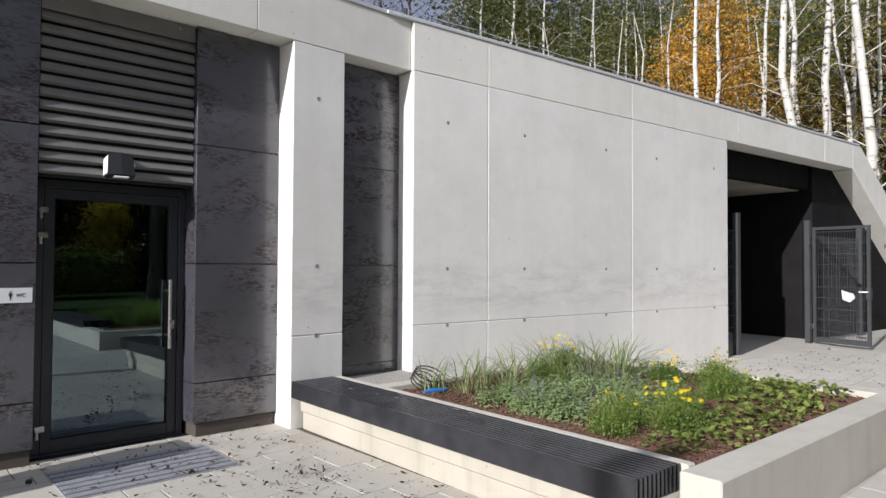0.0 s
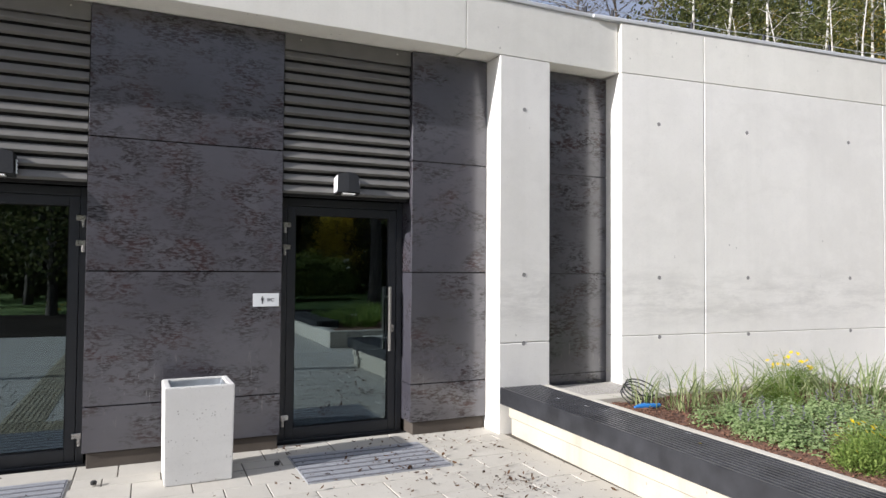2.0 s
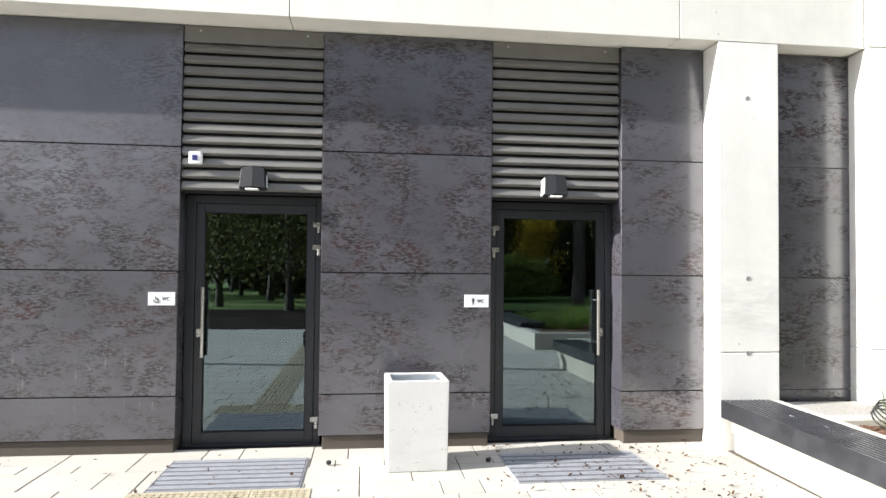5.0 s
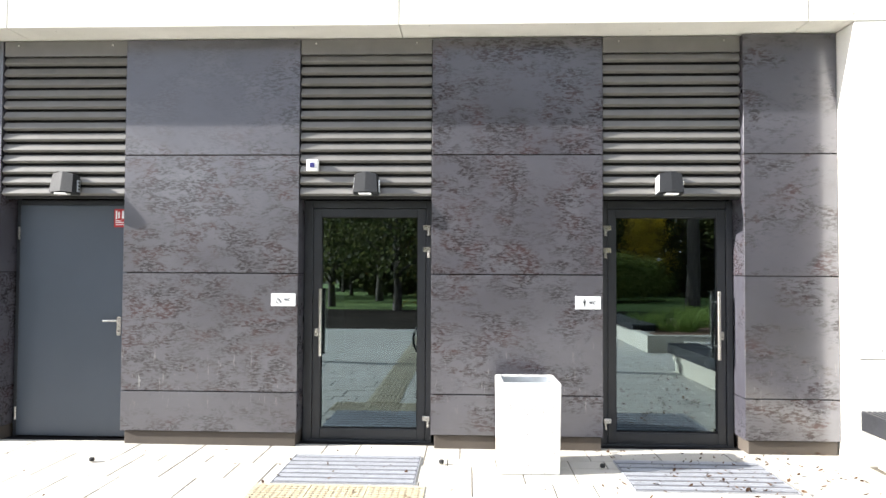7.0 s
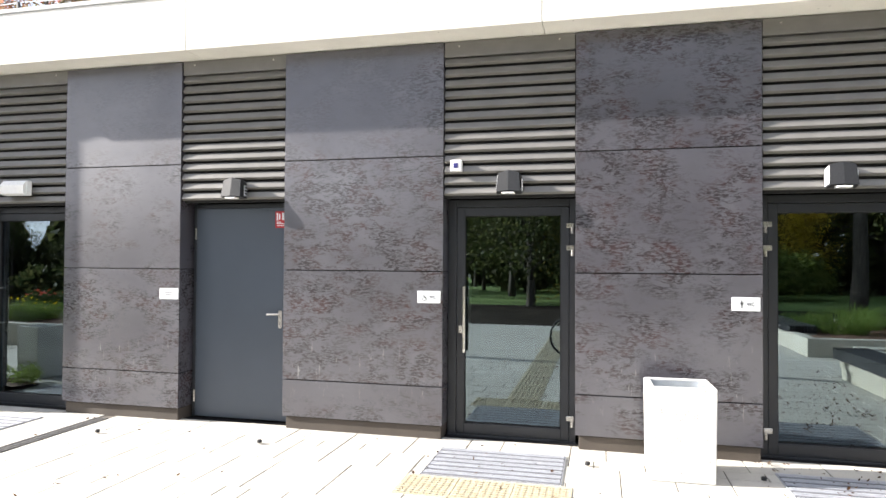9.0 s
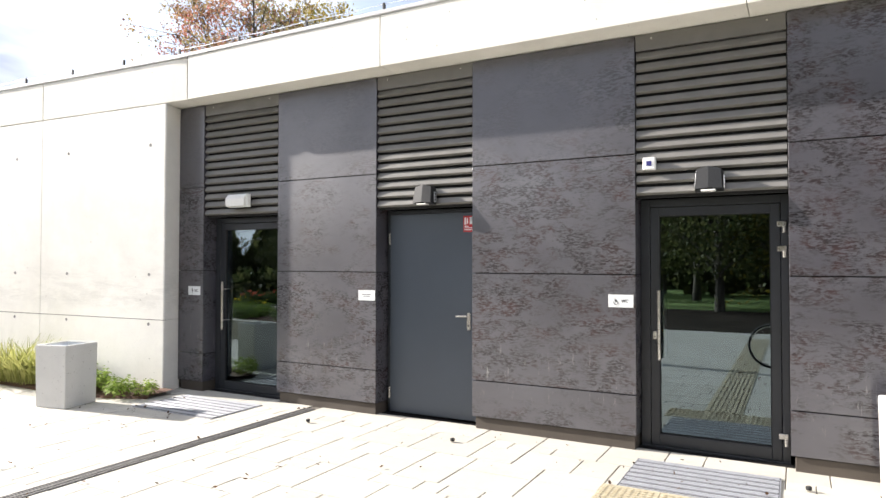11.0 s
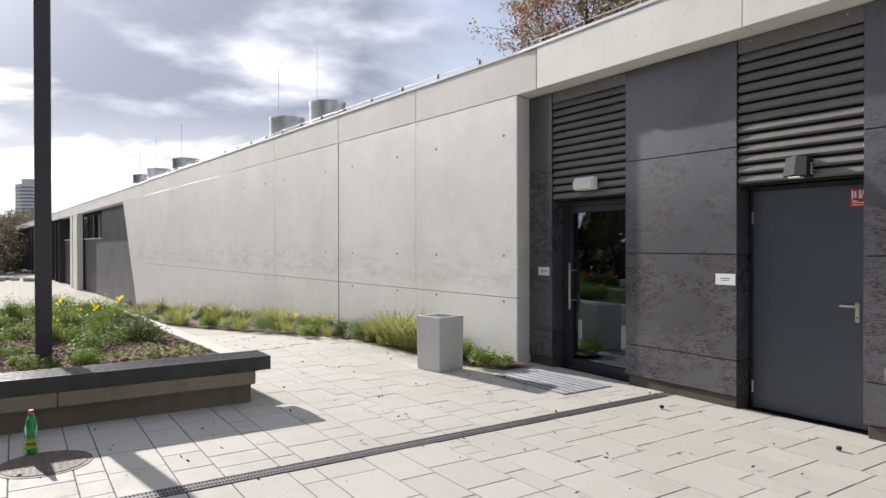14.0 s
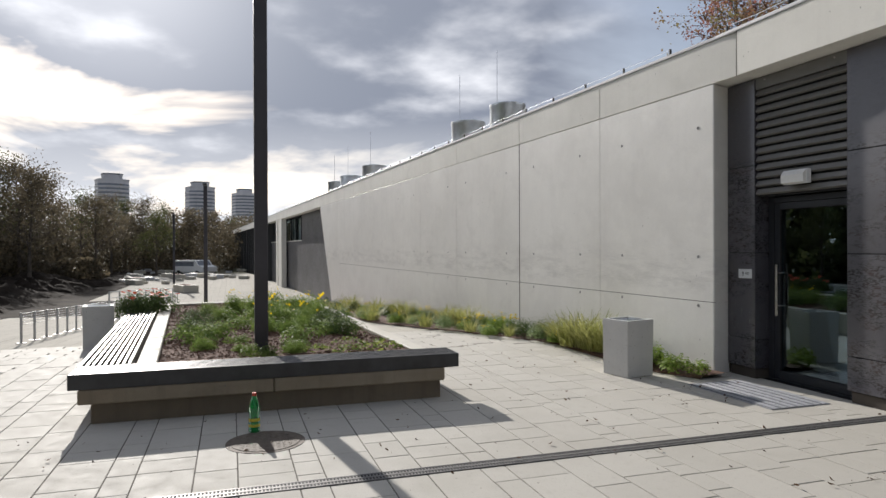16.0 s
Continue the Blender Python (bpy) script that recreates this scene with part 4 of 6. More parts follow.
for x, y in ((1.32, -0.46), (2.62, -0.50), (-3.2, -0.62), (-1.55, -0.55)):
    st = thing("floor_stop", "small round dark door stop on the paving", "door stop", Matrix.Translation((x, y, 0)), "door stops")
    part("base", tube(bmesh.new(), [(0, 0, 0), (0, 0, 0.012), (0, 0, 0.016)], [0.017, 0.017, 0.013], 12), M_STEEL, st)
    part("rubber", tube(bmesh.new(), [(0, 0, 0.014), (0, 0, 0.034), (0, 0, 0.04)], [0.02, 0.022, 0.016], 12), M_RUBBER, st)

# ---- bins ----


def bin_thing(m, label, w=0.46, d=0.46, h=0.71):
    t = thing("litter_bin", label, "litter bin", m, "concrete litter bins")
    bm = bmesh.new()
    tw, td, wall = w / 2, d / 2, 0.045
    ring = lambda a, b, z: [bm.verts.new((x, y, z)) for x, y in ((-a, -b), (a, -b), (a, b), (-a, b))]
    o0, o1, i1, i0 = ring(tw * 0.96, td * 0.96, 0.0), ring(tw, td, h), ring(tw - wall, td - wall, h), ring(tw - wall, td - wall, h - 0.2)
    for a, b in ((o0, o1), (o1, i1), (i1, i0)):
        for i in range(4):
            bm.faces.new((a[i], a[(i + 1) % 4], b[(i + 1) % 4], b[i]))
    bm.faces.new(list(reversed(o0)))
    bm.faces.new(i0)
    bmesh.ops.recalc_face_normals(bm, faces=bm.faces)
    es = [e for e in bm.edges if not (e.verts[0] in i0 and e.verts[1] in i0)]
    bmesh.ops.bevel(bm, geom=es, offset=0.006, segments=2, affect="EDGES")
    part("shell", bm, M_BIN, t)
    ln = bmesh.new()
    a, b = tw - wall - 0.004, td - wall - 0.004
    for x0, x1, y0, y1 in ((-a, a, -b, -b + 0.004), (-a, a, b - 0.004, b), (-a, -a + 0.004, -b, b), (a - 0.004, a, -b, b)):
        box(ln, x0, x1, y0, y1, h - 0.5, h - 0.012)
    part("liner", ln, M_GALV, t, "galvanised steel liner")
    return t


bin_thing(pose(2.015, -0.475, 0, 0, 0, 1.5), "pale speckled concrete litter bin beside the dark panels", 0.49, 0.44)
bin_thing(pose(-6.25, -1.29, 0, 0, 0, 11), "pale concrete litter bin at the edge of the planting bed", 0.45, 0.45)
bin_thing(pose(-12.06, -8.39, ground_z(-12), 0, 0, 8), "grey concrete litter bin behind the slatted bench", 0.5, 0.5, 0.76)

# ---- planters and benches ----


def lipped_wall(length, thick, h, foot=0.10):
    """A planter wall: its foot stands back under a thicker lip. Along x, outer face at y=0, inside at +y."""
    return prism(bmesh.new(), [(foot, 0.0), (foot, h * 0.50), (foot * 0.35, h * 0.53), (0.0, h * 0.56), (0.0, h), (thick, h), (thick, 0.0)], 0, length, 0)


def bench_slats(parent, length, width, z0, z1, n):
    """Deck of upright slats laid along x, from y=0 (front) to width."""
    step = width / n
    me = mesh_of("slat", one_box(0, length, 0, step * 0.54, z0, z1, 0.003), M_BENCH)
    for i in range(1, n):
        part("slat", me, None, parent, "", Matrix.Translation((0, step * i + step * 0.21, 0)))
    part("front_board", one_box(0, length, 0, step * 0.75, z0 - 0.012, z1 + 0.001, 0.005), M_BENCH, parent)
    for x in (0.15, length / 2, length - 0.15):
        part("bearer", one_box(x - 0.03, x + 0.03, 0.03, width - 0.02, z0 - 0.02, z0 + 0.03), M_BLACK, parent)


PR = pose(4.74, -0.36, 0, 0, 0, -1.4)  # right planter, local -y runs out from the facade
prp = thing("planter", "raised bed with pale concrete walls, mulch and flowers", "planter", PR)
part("planter_wall", lipped_wall(3.70, 0.54, 0.31, 0.03), M_FOOT, prp, "", pose(0.10, 0, 0, 0, 0, -90))
part("kerb", one_box(0.465, 0.545, -3.70, 0.0, 0.30, 0.455, 0.008), M_PLANTER, prp)
part("planter_wall", one_box(0.36, 4.0, -3.94, -3.70, -0.02, 0.445, 0.01), M_PLANTER, prp)
part("planter_wall", one_box(3.82, 4.0, -3.70, -0.95, -0.02, 0.43, 0.01), M_PLANTER, prp)
part("planter_wall", one_box(0.62, 3.82, -0.62, -0.46, -0.02, 0.42, 0.01), M_PLANTER, prp)
part("gravel_strip", one_box(0.6, 1.52, -0.46, 0.24, -0.02, 0.385), M_GRAVEL, prp, "pale gravel along the wall")

bench_r = thing("bench", "black slatted bench along the planter with white splashes", "bench", PR @ pose(0, 0, 0, 0, 0, -90), "slatted benches")
bench_slats(bench_r, 3.66, 0.46, 0.315, 0.46, 11)
rs = random.Random(12)
for i, u, l in ((5, 0.62, 0.07), (6, 0.98, 0.05), (3, 0.35, 0.04), (9, 1.83, 0.06), (9, 2.0, 0.05), (8, 1.45, 0.04), (7, 1.2, 0.03)):
    yy = 0.46 / 11 * (i + 0.21)
    part("splash", tube(bmesh.new(), [(u, yy + 0.011, 0.4604), (u + l * 0.3, yy + 0.013, 0.4604), (u + l * 0.7, yy + 0.011, 0.4604), (u + l, yy + 0.013, 0.4604)], [0.0006, 0.0022, 0.0016, 0.0006], 6), M_MAT, bench_r, "dried white splash")


def mulch_bed(name, x0, x1, y0, y1, z, m, n, seed, label):
    rng = random.Random(seed)
    g = 28
    xs, ys = [x0 + (x1 - x0) * i / g for i in range(g + 1)], [y0 + (y1 - y0) * i / g for i in range(g + 1)]
    verts = [(x, y, z + 0.05 * noise.noise(Vector((x * 1.3, y * 1.3, seed)))) for y in ys for x in xs]
    faces = [(j * (g + 1) + i, j * (g + 1) + i + 1, (j + 1) * (g + 1) + i + 1, (j + 1) * (g + 1) + i) for j in range(g) for i in range(g)]
    for _ in range(n):
        x, y = rng.uniform(x0, x1), rng.uniform(y0, y1)
        c = Vector((x, y, z + 0.05 * noise.noise(Vector((x * 1.3, y * 1.3, seed))) + rng.uniform(0.0, 0.012)))
        r = Euler((rng.uniform(-0.5, 0.5), rng.uniform(-0.5, 0.5), rng.uniform(0, 6.3))).to_matrix()
        l, w, t = rng.uniform(0.008, 0.024), rng.uniform(0.003, 0.008), 0.003
        k = len(verts)
        verts += [tuple(c + r @ Vector(p)) for p in ((-l, -w, -t), (l, -w * 0.5, -t), (l, w * 0.6, -t), (-l, w, -t), (-l * 0.9, 0, t), (l * 0.8, 0, t))]
        faces += [(k, k + 1, k + 5, k + 4), (k + 2, k + 3, k + 4, k + 5), (k + 1, k + 2, k + 5), (k + 3, k, k + 4)]
    return tagged(new(name, raw(name, verts, faces, M_MULCH)), label, "mulch", "", "stuff"), m


def laid(pair):
    pair[0].matrix_basis = pair[1]
    return pair[0]


laid(mulch_bed("bark_mulch", 0.55, 3.82, -3.7, -0.62, 0.375, PR, 12500, 3, "reddish brown bark mulch in the raised bed"))

# left planter: front along y at x = -5.7, running west
PL = pose(-5.70, -7.45, 0)
plp = thing("planter", "raised bed with stained concrete walls, mulch and a lamp post", "planter", PL)
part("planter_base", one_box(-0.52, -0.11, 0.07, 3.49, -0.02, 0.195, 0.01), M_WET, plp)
TURN = pose(-0.5, 0, 0, 0, 0, 3.4) @ Matrix.Translation((0.5, 0, 0))  # the long sides run a little askew
PLR = PL @ TURN
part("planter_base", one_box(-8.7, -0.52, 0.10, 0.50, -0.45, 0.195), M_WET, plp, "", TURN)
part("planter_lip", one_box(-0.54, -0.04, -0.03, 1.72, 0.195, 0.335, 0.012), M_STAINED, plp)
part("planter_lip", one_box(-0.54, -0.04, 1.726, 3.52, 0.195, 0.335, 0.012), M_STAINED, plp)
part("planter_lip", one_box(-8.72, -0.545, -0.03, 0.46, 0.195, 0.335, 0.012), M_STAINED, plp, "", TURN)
part("kerb", one_box(-8.7, -0.52, 0.39, 0.59, 0.2, 0.44, 0.01), M_PLANTER, plp, "", TURN)
part("planter_wall", one_box(-9.0, -0.5, 3.44, 3.62, -0.45, 0.40, 0.01), M_PLANTER, plp, "", TURN)
part("planter_wall", one_box(-9.0, -8.8, 0.05, 3.42, -0.45, 0.40, 0.01), M_PLANTER, plp, "", TURN)
bench_f = thing("bench", "dark slatted bench along the short side of the bed", "bench", pose(-5.74, -7.56, 0, 0, 0, 90), "slatted benches")
bench_slats(bench_f, 3.79, 0.46, 0.347, 0.48, 9)
bench_s = thing("bench", "dark slatted bench shining along the long side of the bed", "bench", PLR @ pose(-6.1, -0.12, 0), "slatted benches")
bench_slats(bench_s, 5.56, 0.49, 0.335, 0.48, 9)
laid(mulch_bed("bark_mulch", -8.8, -0.5, 0.55, 3.46, 0.38, PLR, 17000, 5, "reddish brown bark mulch round the lamp post"))


def lamp_post(x, y, z, label):
    t = thing("lamp_post", label, "lamp post", Matrix.Translation((x, y, z)), "lamp posts")
    part("shaft", one_box(-0.08, 0.08, -0.08, 0.08, 0, 5.4, 0.008), M_POST, t)
    part("lamp_head", one_box(-0.085, 0.7, -0.085, 0.085, 5.4, 5.48, 0.006), M_POST, t)


lamp_post(-7.33, -5.78, 0.36, "tall square dark lamp post in the raised bed")
lamp_post(-30.0, -7.2, ground_z(-30) - 0.02, "tall square dark lamp post on the square")
lamp_post(-52.0, -10.2, ground_z(-52) - 0.02, "distant dark lamp post on the square")

bottle = thing("bottle", "green plastic bottle with a red cap on the paving", "bottle", Matrix.Translation((-5.06, -5.94, 0)) @ Matrix.Diagonal((1.2, 1.2, 1.06, 1)))
part("body", tube(bmesh.new(), [(0, 0, 0), (0, 0, 0.01), (0, 0, 0.09), (0, 0, 0.12), (0, 0, 0.20), (0, 0, 0.27), (0, 0, 0.31)], [0.036, 0.043, 0.043, 0.039, 0.043, 0.026, 0.013], 16), M_BOTTLE, bottle)
part("label", tube(bmesh.new(), [(0, 0, 0.05), (0, 0, 0.12)], [0.0437, 0.0415], 16, False), M_LABEL, bottle, "yellowish paper label")
part("cap", tube(bmesh.new(), [(0, 0, 0.305), (0, 0, 0.33)], [0.016, 0.015], 12), M_CAP, bottle)

# ---- planting bed along the long wall ----
bed = thing("planting_bed", "strip of mulch at the foot of the long wall", "planting bed", kind="structure")
edge = [(-5.66, -0.66), (-6.2, -0.9), (-7.4, -0.98), (-8.8, -0.98), (-10.3, -1.25), (-12.2, -1.75), (-15.0, -2.5), (-19, -3.1), (-25, -3.6), (-31, -3.9)]
bm = bmesh.new()
row = []
for x, y in edge:
    d = -5.78 - x
    back = FACE - math.tan(radians(3.2)) * d + 0.02
    row.append([bm.verts.new((x, y, ground_z(x) + 0.004)), bm.verts.new((x, y + 0.03, ground_z(x) + 0.03)), bm.verts.new((x, back, ground_z(x) + 0.06))])
for a, b in zip(row, row[1:]):
    bm.faces.new((a[0], b[0], b[1], a[1]))
    bm.faces.new((a[1], b[1], b[2], a[2]))
part("bed_surface", bm, M_MULCH, bed)

# ---- things out on the square ----
RAIL = (-13.75, -10.05)
rail = thing("railing", "low steel railing with slim posts and taut wires", "railing", Matrix.Translation((*RAIL, 0)))
DIR = Vector((-0.998, 0.06, 0)).normalized()
for i in range(30):
    p = DIR * 0.74 * i
    z = ground_z(RAIL[0] + p.x)
    post = part("post", one_box(p.x - 0.012, p.x + 0.012, p.y - 0.022, p.y + 0.022, z, z + 0.60, 0.003), M_RAIL, rail)
    part("post_foot", one_box(p.x - 0.03, p.x + 0.03, p.y - 0.09, p.y + 0.09, z, z + 0.012), M_RAIL, post)
e = DIR * 0.74 * 29
for h in (0.585, 0.53, 0.475, 0.42, 0.365):
    part("wire", tube(bmesh.new(), [(0, 0, ground_z(RAIL[0]) + h), (e.x, e.y, ground_z(RAIL[0] + e.x) + h)], [0.006, 0.006], 6), M_RAIL, rail)


RAMP = (-18.5, -9.25)
ramp_rail = thing("railing", "taller steel handrail with slim posts beside the square", "railing", Matrix.Translation((*RAMP, 0)))
TO = Vector((-0.985, 0.17, 0)).normalized()
for i in range(9):
    p = TO * 0.8 * i
    z = ground_z(RAMP[0] + p.x)
    post = part("post", one_box(p.x - 0.018, p.x + 0.018, p.y - 0.022, p.y + 0.022, z, z + 0.92, 0.003), M_RAIL, ramp_rail)
    part("post_foot", one_box(p.x - 0.05, p.x + 0.05, p.y - 0.06, p.y + 0.06, z, z + 0.012), M_RAIL, post)
e = TO * 6.4
for h in (0.91, 0.75, 0.6, 0.45):
    part("wire", tube(bmesh.new(), [(0, 0, ground_z(RAMP[0]) + h), (e.x, e.y, ground_z(RAMP[0] + e.x) + h)], [0.009, 0.009], 6), M_RAIL, ramp_rail)


def heap(x, y, r, h, seed, mat, label, cat):
    n = 26
    vs, fs = [], []
    for j in range(n + 1):
        for i in range(n + 1):
            u, v = 2 * i / n - 1, 2 * j / n - 1
            d = max(0.0, 1 - (u * u + v * v) * (1 + 0.4 * noise.noise(Vector((u * 2, v * 2, seed)))))
            z = h * d * (1 + 0.7 * noise.noise(Vector((u * 4, v * 4, seed))) + 0.5 * noise.noise(Vector((u * 11, v * 11, seed)))) - 0.02
            vs.append((u * r, v * r, z))
    fs = [(j * (n + 1) + i, j * (n + 1) + i + 1, (j + 1) * (n + 1) + i + 1, (j + 1) * (n + 1) + i) for j in range(n) for i in range(n)]
    ob = new("earth_mound", raw("earth_mound", vs, fs, mat))
    ob.matrix_basis = Matrix.Translation((x, y, ground_z(x) - 0.06))
    tagged(ob, label, cat, "soil heaps")


for i, (px, d, r, h) in enumerate(((-60, 36, 4, 1.0), (40, 42, 4.5, 1.1), (110, 48, 4, 0.9), (-180, 32, 4, 1.1), (175, 58, 3, 0.8), (20, 56, 6, 1.5), (-20, 47, 4, 1.2), (75, 52, 4, 1.2), (30, 27, 5, 0.35), (120, 33, 4.5, 0.4), (-70, 25, 5, 0.35), (-190, 24, 6, 0.4), (-30, 31, 5, 0.6), (80, 38, 5, 0.6))):
    a = radians(162.3) + math.atan((784 - px) / 1154)
    if -6.1 + d * math.sin(a) > -13.6 - r * 0.8:
        continue
    heap(1 + d * math.cos(a), -6.1 + d * math.sin(a), r, h * 0.62, 3.7 * i, M_SOIL, "heap of dark dug soil beside the square", "soil heap")


def at_view(px, d):
    a = radians(162.3) + math.atan((784 - px) / 1154)
    return 1 + d * math.cos(a), -6.1 + d * math.sin(a)


x, y = at_view(352, 76)
van = thing("van", "white van parked beyond the square", "van", pose(x, y, ground_z(x), 0, 0, 40) @ Matrix.Diagonal((1, 1, 0.66, 1)))
part("body", prism(bmesh.new(), [(-2.4, 0.45), (-2.4, 2.3), (1.2, 2.35), (1.7, 1.5), (2.5, 1.2), (2.5, 0.45)], -0.95, 0.95), M_WHITE, van)
part("windscreen", prism(bmesh.new(), [(1.24, 2.2), (1.66, 1.52), (1.7, 1.52), (1.29, 2.2)], -0.8, 0.8), M_TOWERW, van)
for wy in (-0.957, 0.945):
    part("side_window", one_box(-2.25, 1.05, wy, wy + 0.012, 1.35, 2.05, 0.003), M_TOWERW, van)
for wx in (-1.5, 1.6):
    for wy in (-0.9, 0.9):
        part("wheel", rod((wx, wy - 0.1, 0.33), (wx, wy + 0.1, 0.33), 0.33, 16), M_RUBBER, van)
for i, (px, d, w, l, h) in enumerate(((335, 46, 1.0, 2.2, 0.45), (250, 60, 0.9, 2.0, 0.4), (320, 66, 0.9, 2.4, 0.4))):
    x, y = at_view(px, d)
    t = thing("planter", "low concrete planter far out on the square", "planter", pose(x, y, ground_z(x), 0, 0, 20))
    part("planter_wall", one_box(-l / 2, l / 2, -w / 2, w / 2, 0, h, 0.02), M_PLANTER, t)
    part("soil", one_box(-l / 2 + 0.15, l / 2 - 0.15, -w / 2 + 0.15, w / 2 - 0.15, h - 0.05, h + 0.004), M_MULCH, t)
rs = random.Random(31)
for i in range(54):
    x, y = at_view(rs.uniform(225, 440), rs.uniform(56, 90))
    s = rs.uniform(0.15, 0.6)
    solid("paving_pallet", one_box(-s * 1.3, s * 1.3, -s * 0.6, s * 0.6, 0, 0.12 + s * 0.45, 0.03), M_PLANTER if i % 3 else M_COPING, "stack of pale building material on the square", "pallet", "", "pallets of building material", pose(x, y, ground_z(x), 0, 0, rs.uniform(0, 90)))

# bicycle out on the square, mirrored in the door glass
bike = thing("bicycle", "bicycle with black tyres standing on the square", "bicycle", pose(0.90, -5.15, 0, 0, 0, 8))
for wx in (0.0, 1.02):
    w = part("wheel", tube(bmesh.new(), [(wx + 0.335 * math.cos(i * math.pi / 18), 0, 0.35 + 0.335 * math.sin(i * math.pi / 18)) for i in range(37)], [0.018] * 37, 8, False), M_RUBBER, bike, "black bicycle tyre")
    part("rim", tube(bmesh.new(), [(wx + 0.31 * math.cos(i * math.pi / 18), 0, 0.35 + 0.31 * math.sin(i * math.pi / 18)) for i in range(37)], [0.009] * 37, 6, False), M_STEEL, w)
    part("hub", rod((wx, -0.04, 0.35), (wx, 0.04, 0.35), 0.02, 8), M_STEEL, w)
    for i in range(9):
        q = i * math.pi * 2 / 9
        part("spoke", rod((wx, 0, 0.35), (wx + 0.31 * math.cos(q), 0, 0.35 + 0.31 * math.sin(q)), 0.0018, 4), M_STEEL, w)
for a, b in (((0, 0, 0.35), (0.18, 0, 0.85)), ((0.18, 0, 0.85), (0.62, 0, 0.80)), ((0.2, 0, 0.72), (0.55, 0, 0.30)), ((0.55, 0, 0.30), (0.64, 0, 0.9)), ((0.55, 0, 0.30), (1.02, 0, 0.35)), ((0.62, 0, 0.8), (1.02, 0, 0.35))):
    part("frame_tube", rod(a, b, 0.016, 8), M_FRAME, bike)
part("handlebar", tube(bmesh.new(), [(0.10, -0.28, 1.0), (0.17, -0.1, 0.98), (0.17, 0.1, 0.98), (0.10, 0.28, 1.0)], [0.013] * 4, 8), M_STEEL, bike)
part("stem", rod((0.18, 0, 0.85), (0.17, 0, 0.98), 0.014, 8), M_STEEL, bike)
part("saddle", tube(bmesh.new(), [(0.52, 0, 0.92), (0.62, 0, 0.935), (0.76, 0, 0.93)], [0.025, 0.05, 0.075], 8), M_RUBBER, bike)

# ---- plants ----


def blades(rng, n, h, spread, width, lean):
    verts, faces = [], []
    for _ in range(n):
        a, r = rng.uniform(0, 6.28), spread * math.sqrt(rng.random()) * 0.35
        base = Vector((r * math.cos(a), r * math.sin(a), 0))
        b = a + rng.uniform(-0.7, 0.7)
        out = Vector((math.cos(b), math.sin(b), 0))
        side = Vector((-out.y, out.x, 0))
        hh, ln, w = h * rng.uniform(0.55, 1.1), lean * rng.uniform(0.3, 1.2), width * rng.uniform(0.7, 1.2)
        k = len(verts)
        for i, (t, ww) in enumerate(((0, 0.7), (0.35, 1.0), (0.7, 0.8), (1.0, 0.08))):
            c = base + out * (ln * t * t) + Vector((0, 0, hh * (t - 0.32 * t * t * min(1.5, ln / h))))
            verts += [tuple(c - side * w * ww), tuple(c + side * w * ww)]
        faces += [(k + 2 * i, k + 2 * i + 1, k + 2 * i + 3, k + 2 * i + 2) for i in range(3)]
    return verts, faces


def leaf_cloud(rng, n, rx, rz, size, up=0.5, lobes=6):
    """Small leaves over a mound; each is a folded six-cornered leaf."""
    verts, faces = [], []
    bumps = [(rng.uniform(0, 6.28), rng.uniform(0.3, 0.75), rng.uniform(0.4, 0.62)) for _ in range(lobes)]
    for _ in range(n):
        a, d, s = rng.choice(bumps)
        c0 = Vector((rx * d * math.cos(a), rx * d * math.sin(a), rz * 0.35 * rng.random()))
        v = Vector((rng.gauss(0, 1), rng.gauss(0, 1), abs(rng.gauss(0, 1)))).normalized()
        c = c0 + Vector((v.x * rx * s, v.y * rx * s, v.z * rz * rng.uniform(0.65, 1.0))) * rng.uniform(0.75, 1.05)
        nrm = (v * (1 - up) + Vector((rng.uniform(-0.5, 0.5), rng.uniform(-0.5, 0.5), 1)) * up).normalized()
        t = nrm.orthogonal().normalized()
        t = (Matrix.Rotation(rng.uniform(0, 6.28), 3, nrm) @ t)
        b = nrm.cross(t)
        l, w = size * rng.uniform(0.6, 1.2), size * rng.uniform(0.35, 0.6)
        k = len(verts)
        verts += [tuple(c - t * l), tuple(c - t * l * 0.2 + b * w + nrm * w * 0.3), tuple(c + t * l), tuple(c - t * l * 0.2 - b * w + nrm * w * 0.3)]
        faces += [(k, k + 1, k + 2), (k, k + 2, k + 3)]
    return verts, faces


def flowers(rng, n, r, z0, z1, size, petals=8):
    verts, faces = [], []
    for _ in range(n):
        a, d = rng.uniform(0, 6.28), r * math.sqrt(rng.random())
        c = Vector((d * math.cos(a), d * math.sin(a), rng.uniform(z0, z1)))
        nrm = Vector((0, 0, 1))
        t = nrm.orthogonal().normalized()
        b = nrm.cross(t)
        k = len(verts)
        verts.append(tuple(c))
        for i in range(petals * 2):
            q = math.pi * i / petals
            rr = size * (1.0 if i % 2 == 0 else 0.45)
            verts.append(tuple(c + rr * (math.cos(q) * t + math.sin(q) * b) + nrm * 0.12 * rr))
        faces += [(k, k + 1 + i, k + 1 + (i + 1) % (petals * 2)) for i in range(petals * 2)]
    return verts, faces


FLOWER = raw("flower_head", *flowers(random.Random(1), 1, 0.0, 0.0, 0.0, 0.024), M_PETAL)
ROSE = raw("flower_head", *flowers(random.Random(1), 1, 0.0, 0.0, 0.0, 0.04), M_ROSE)


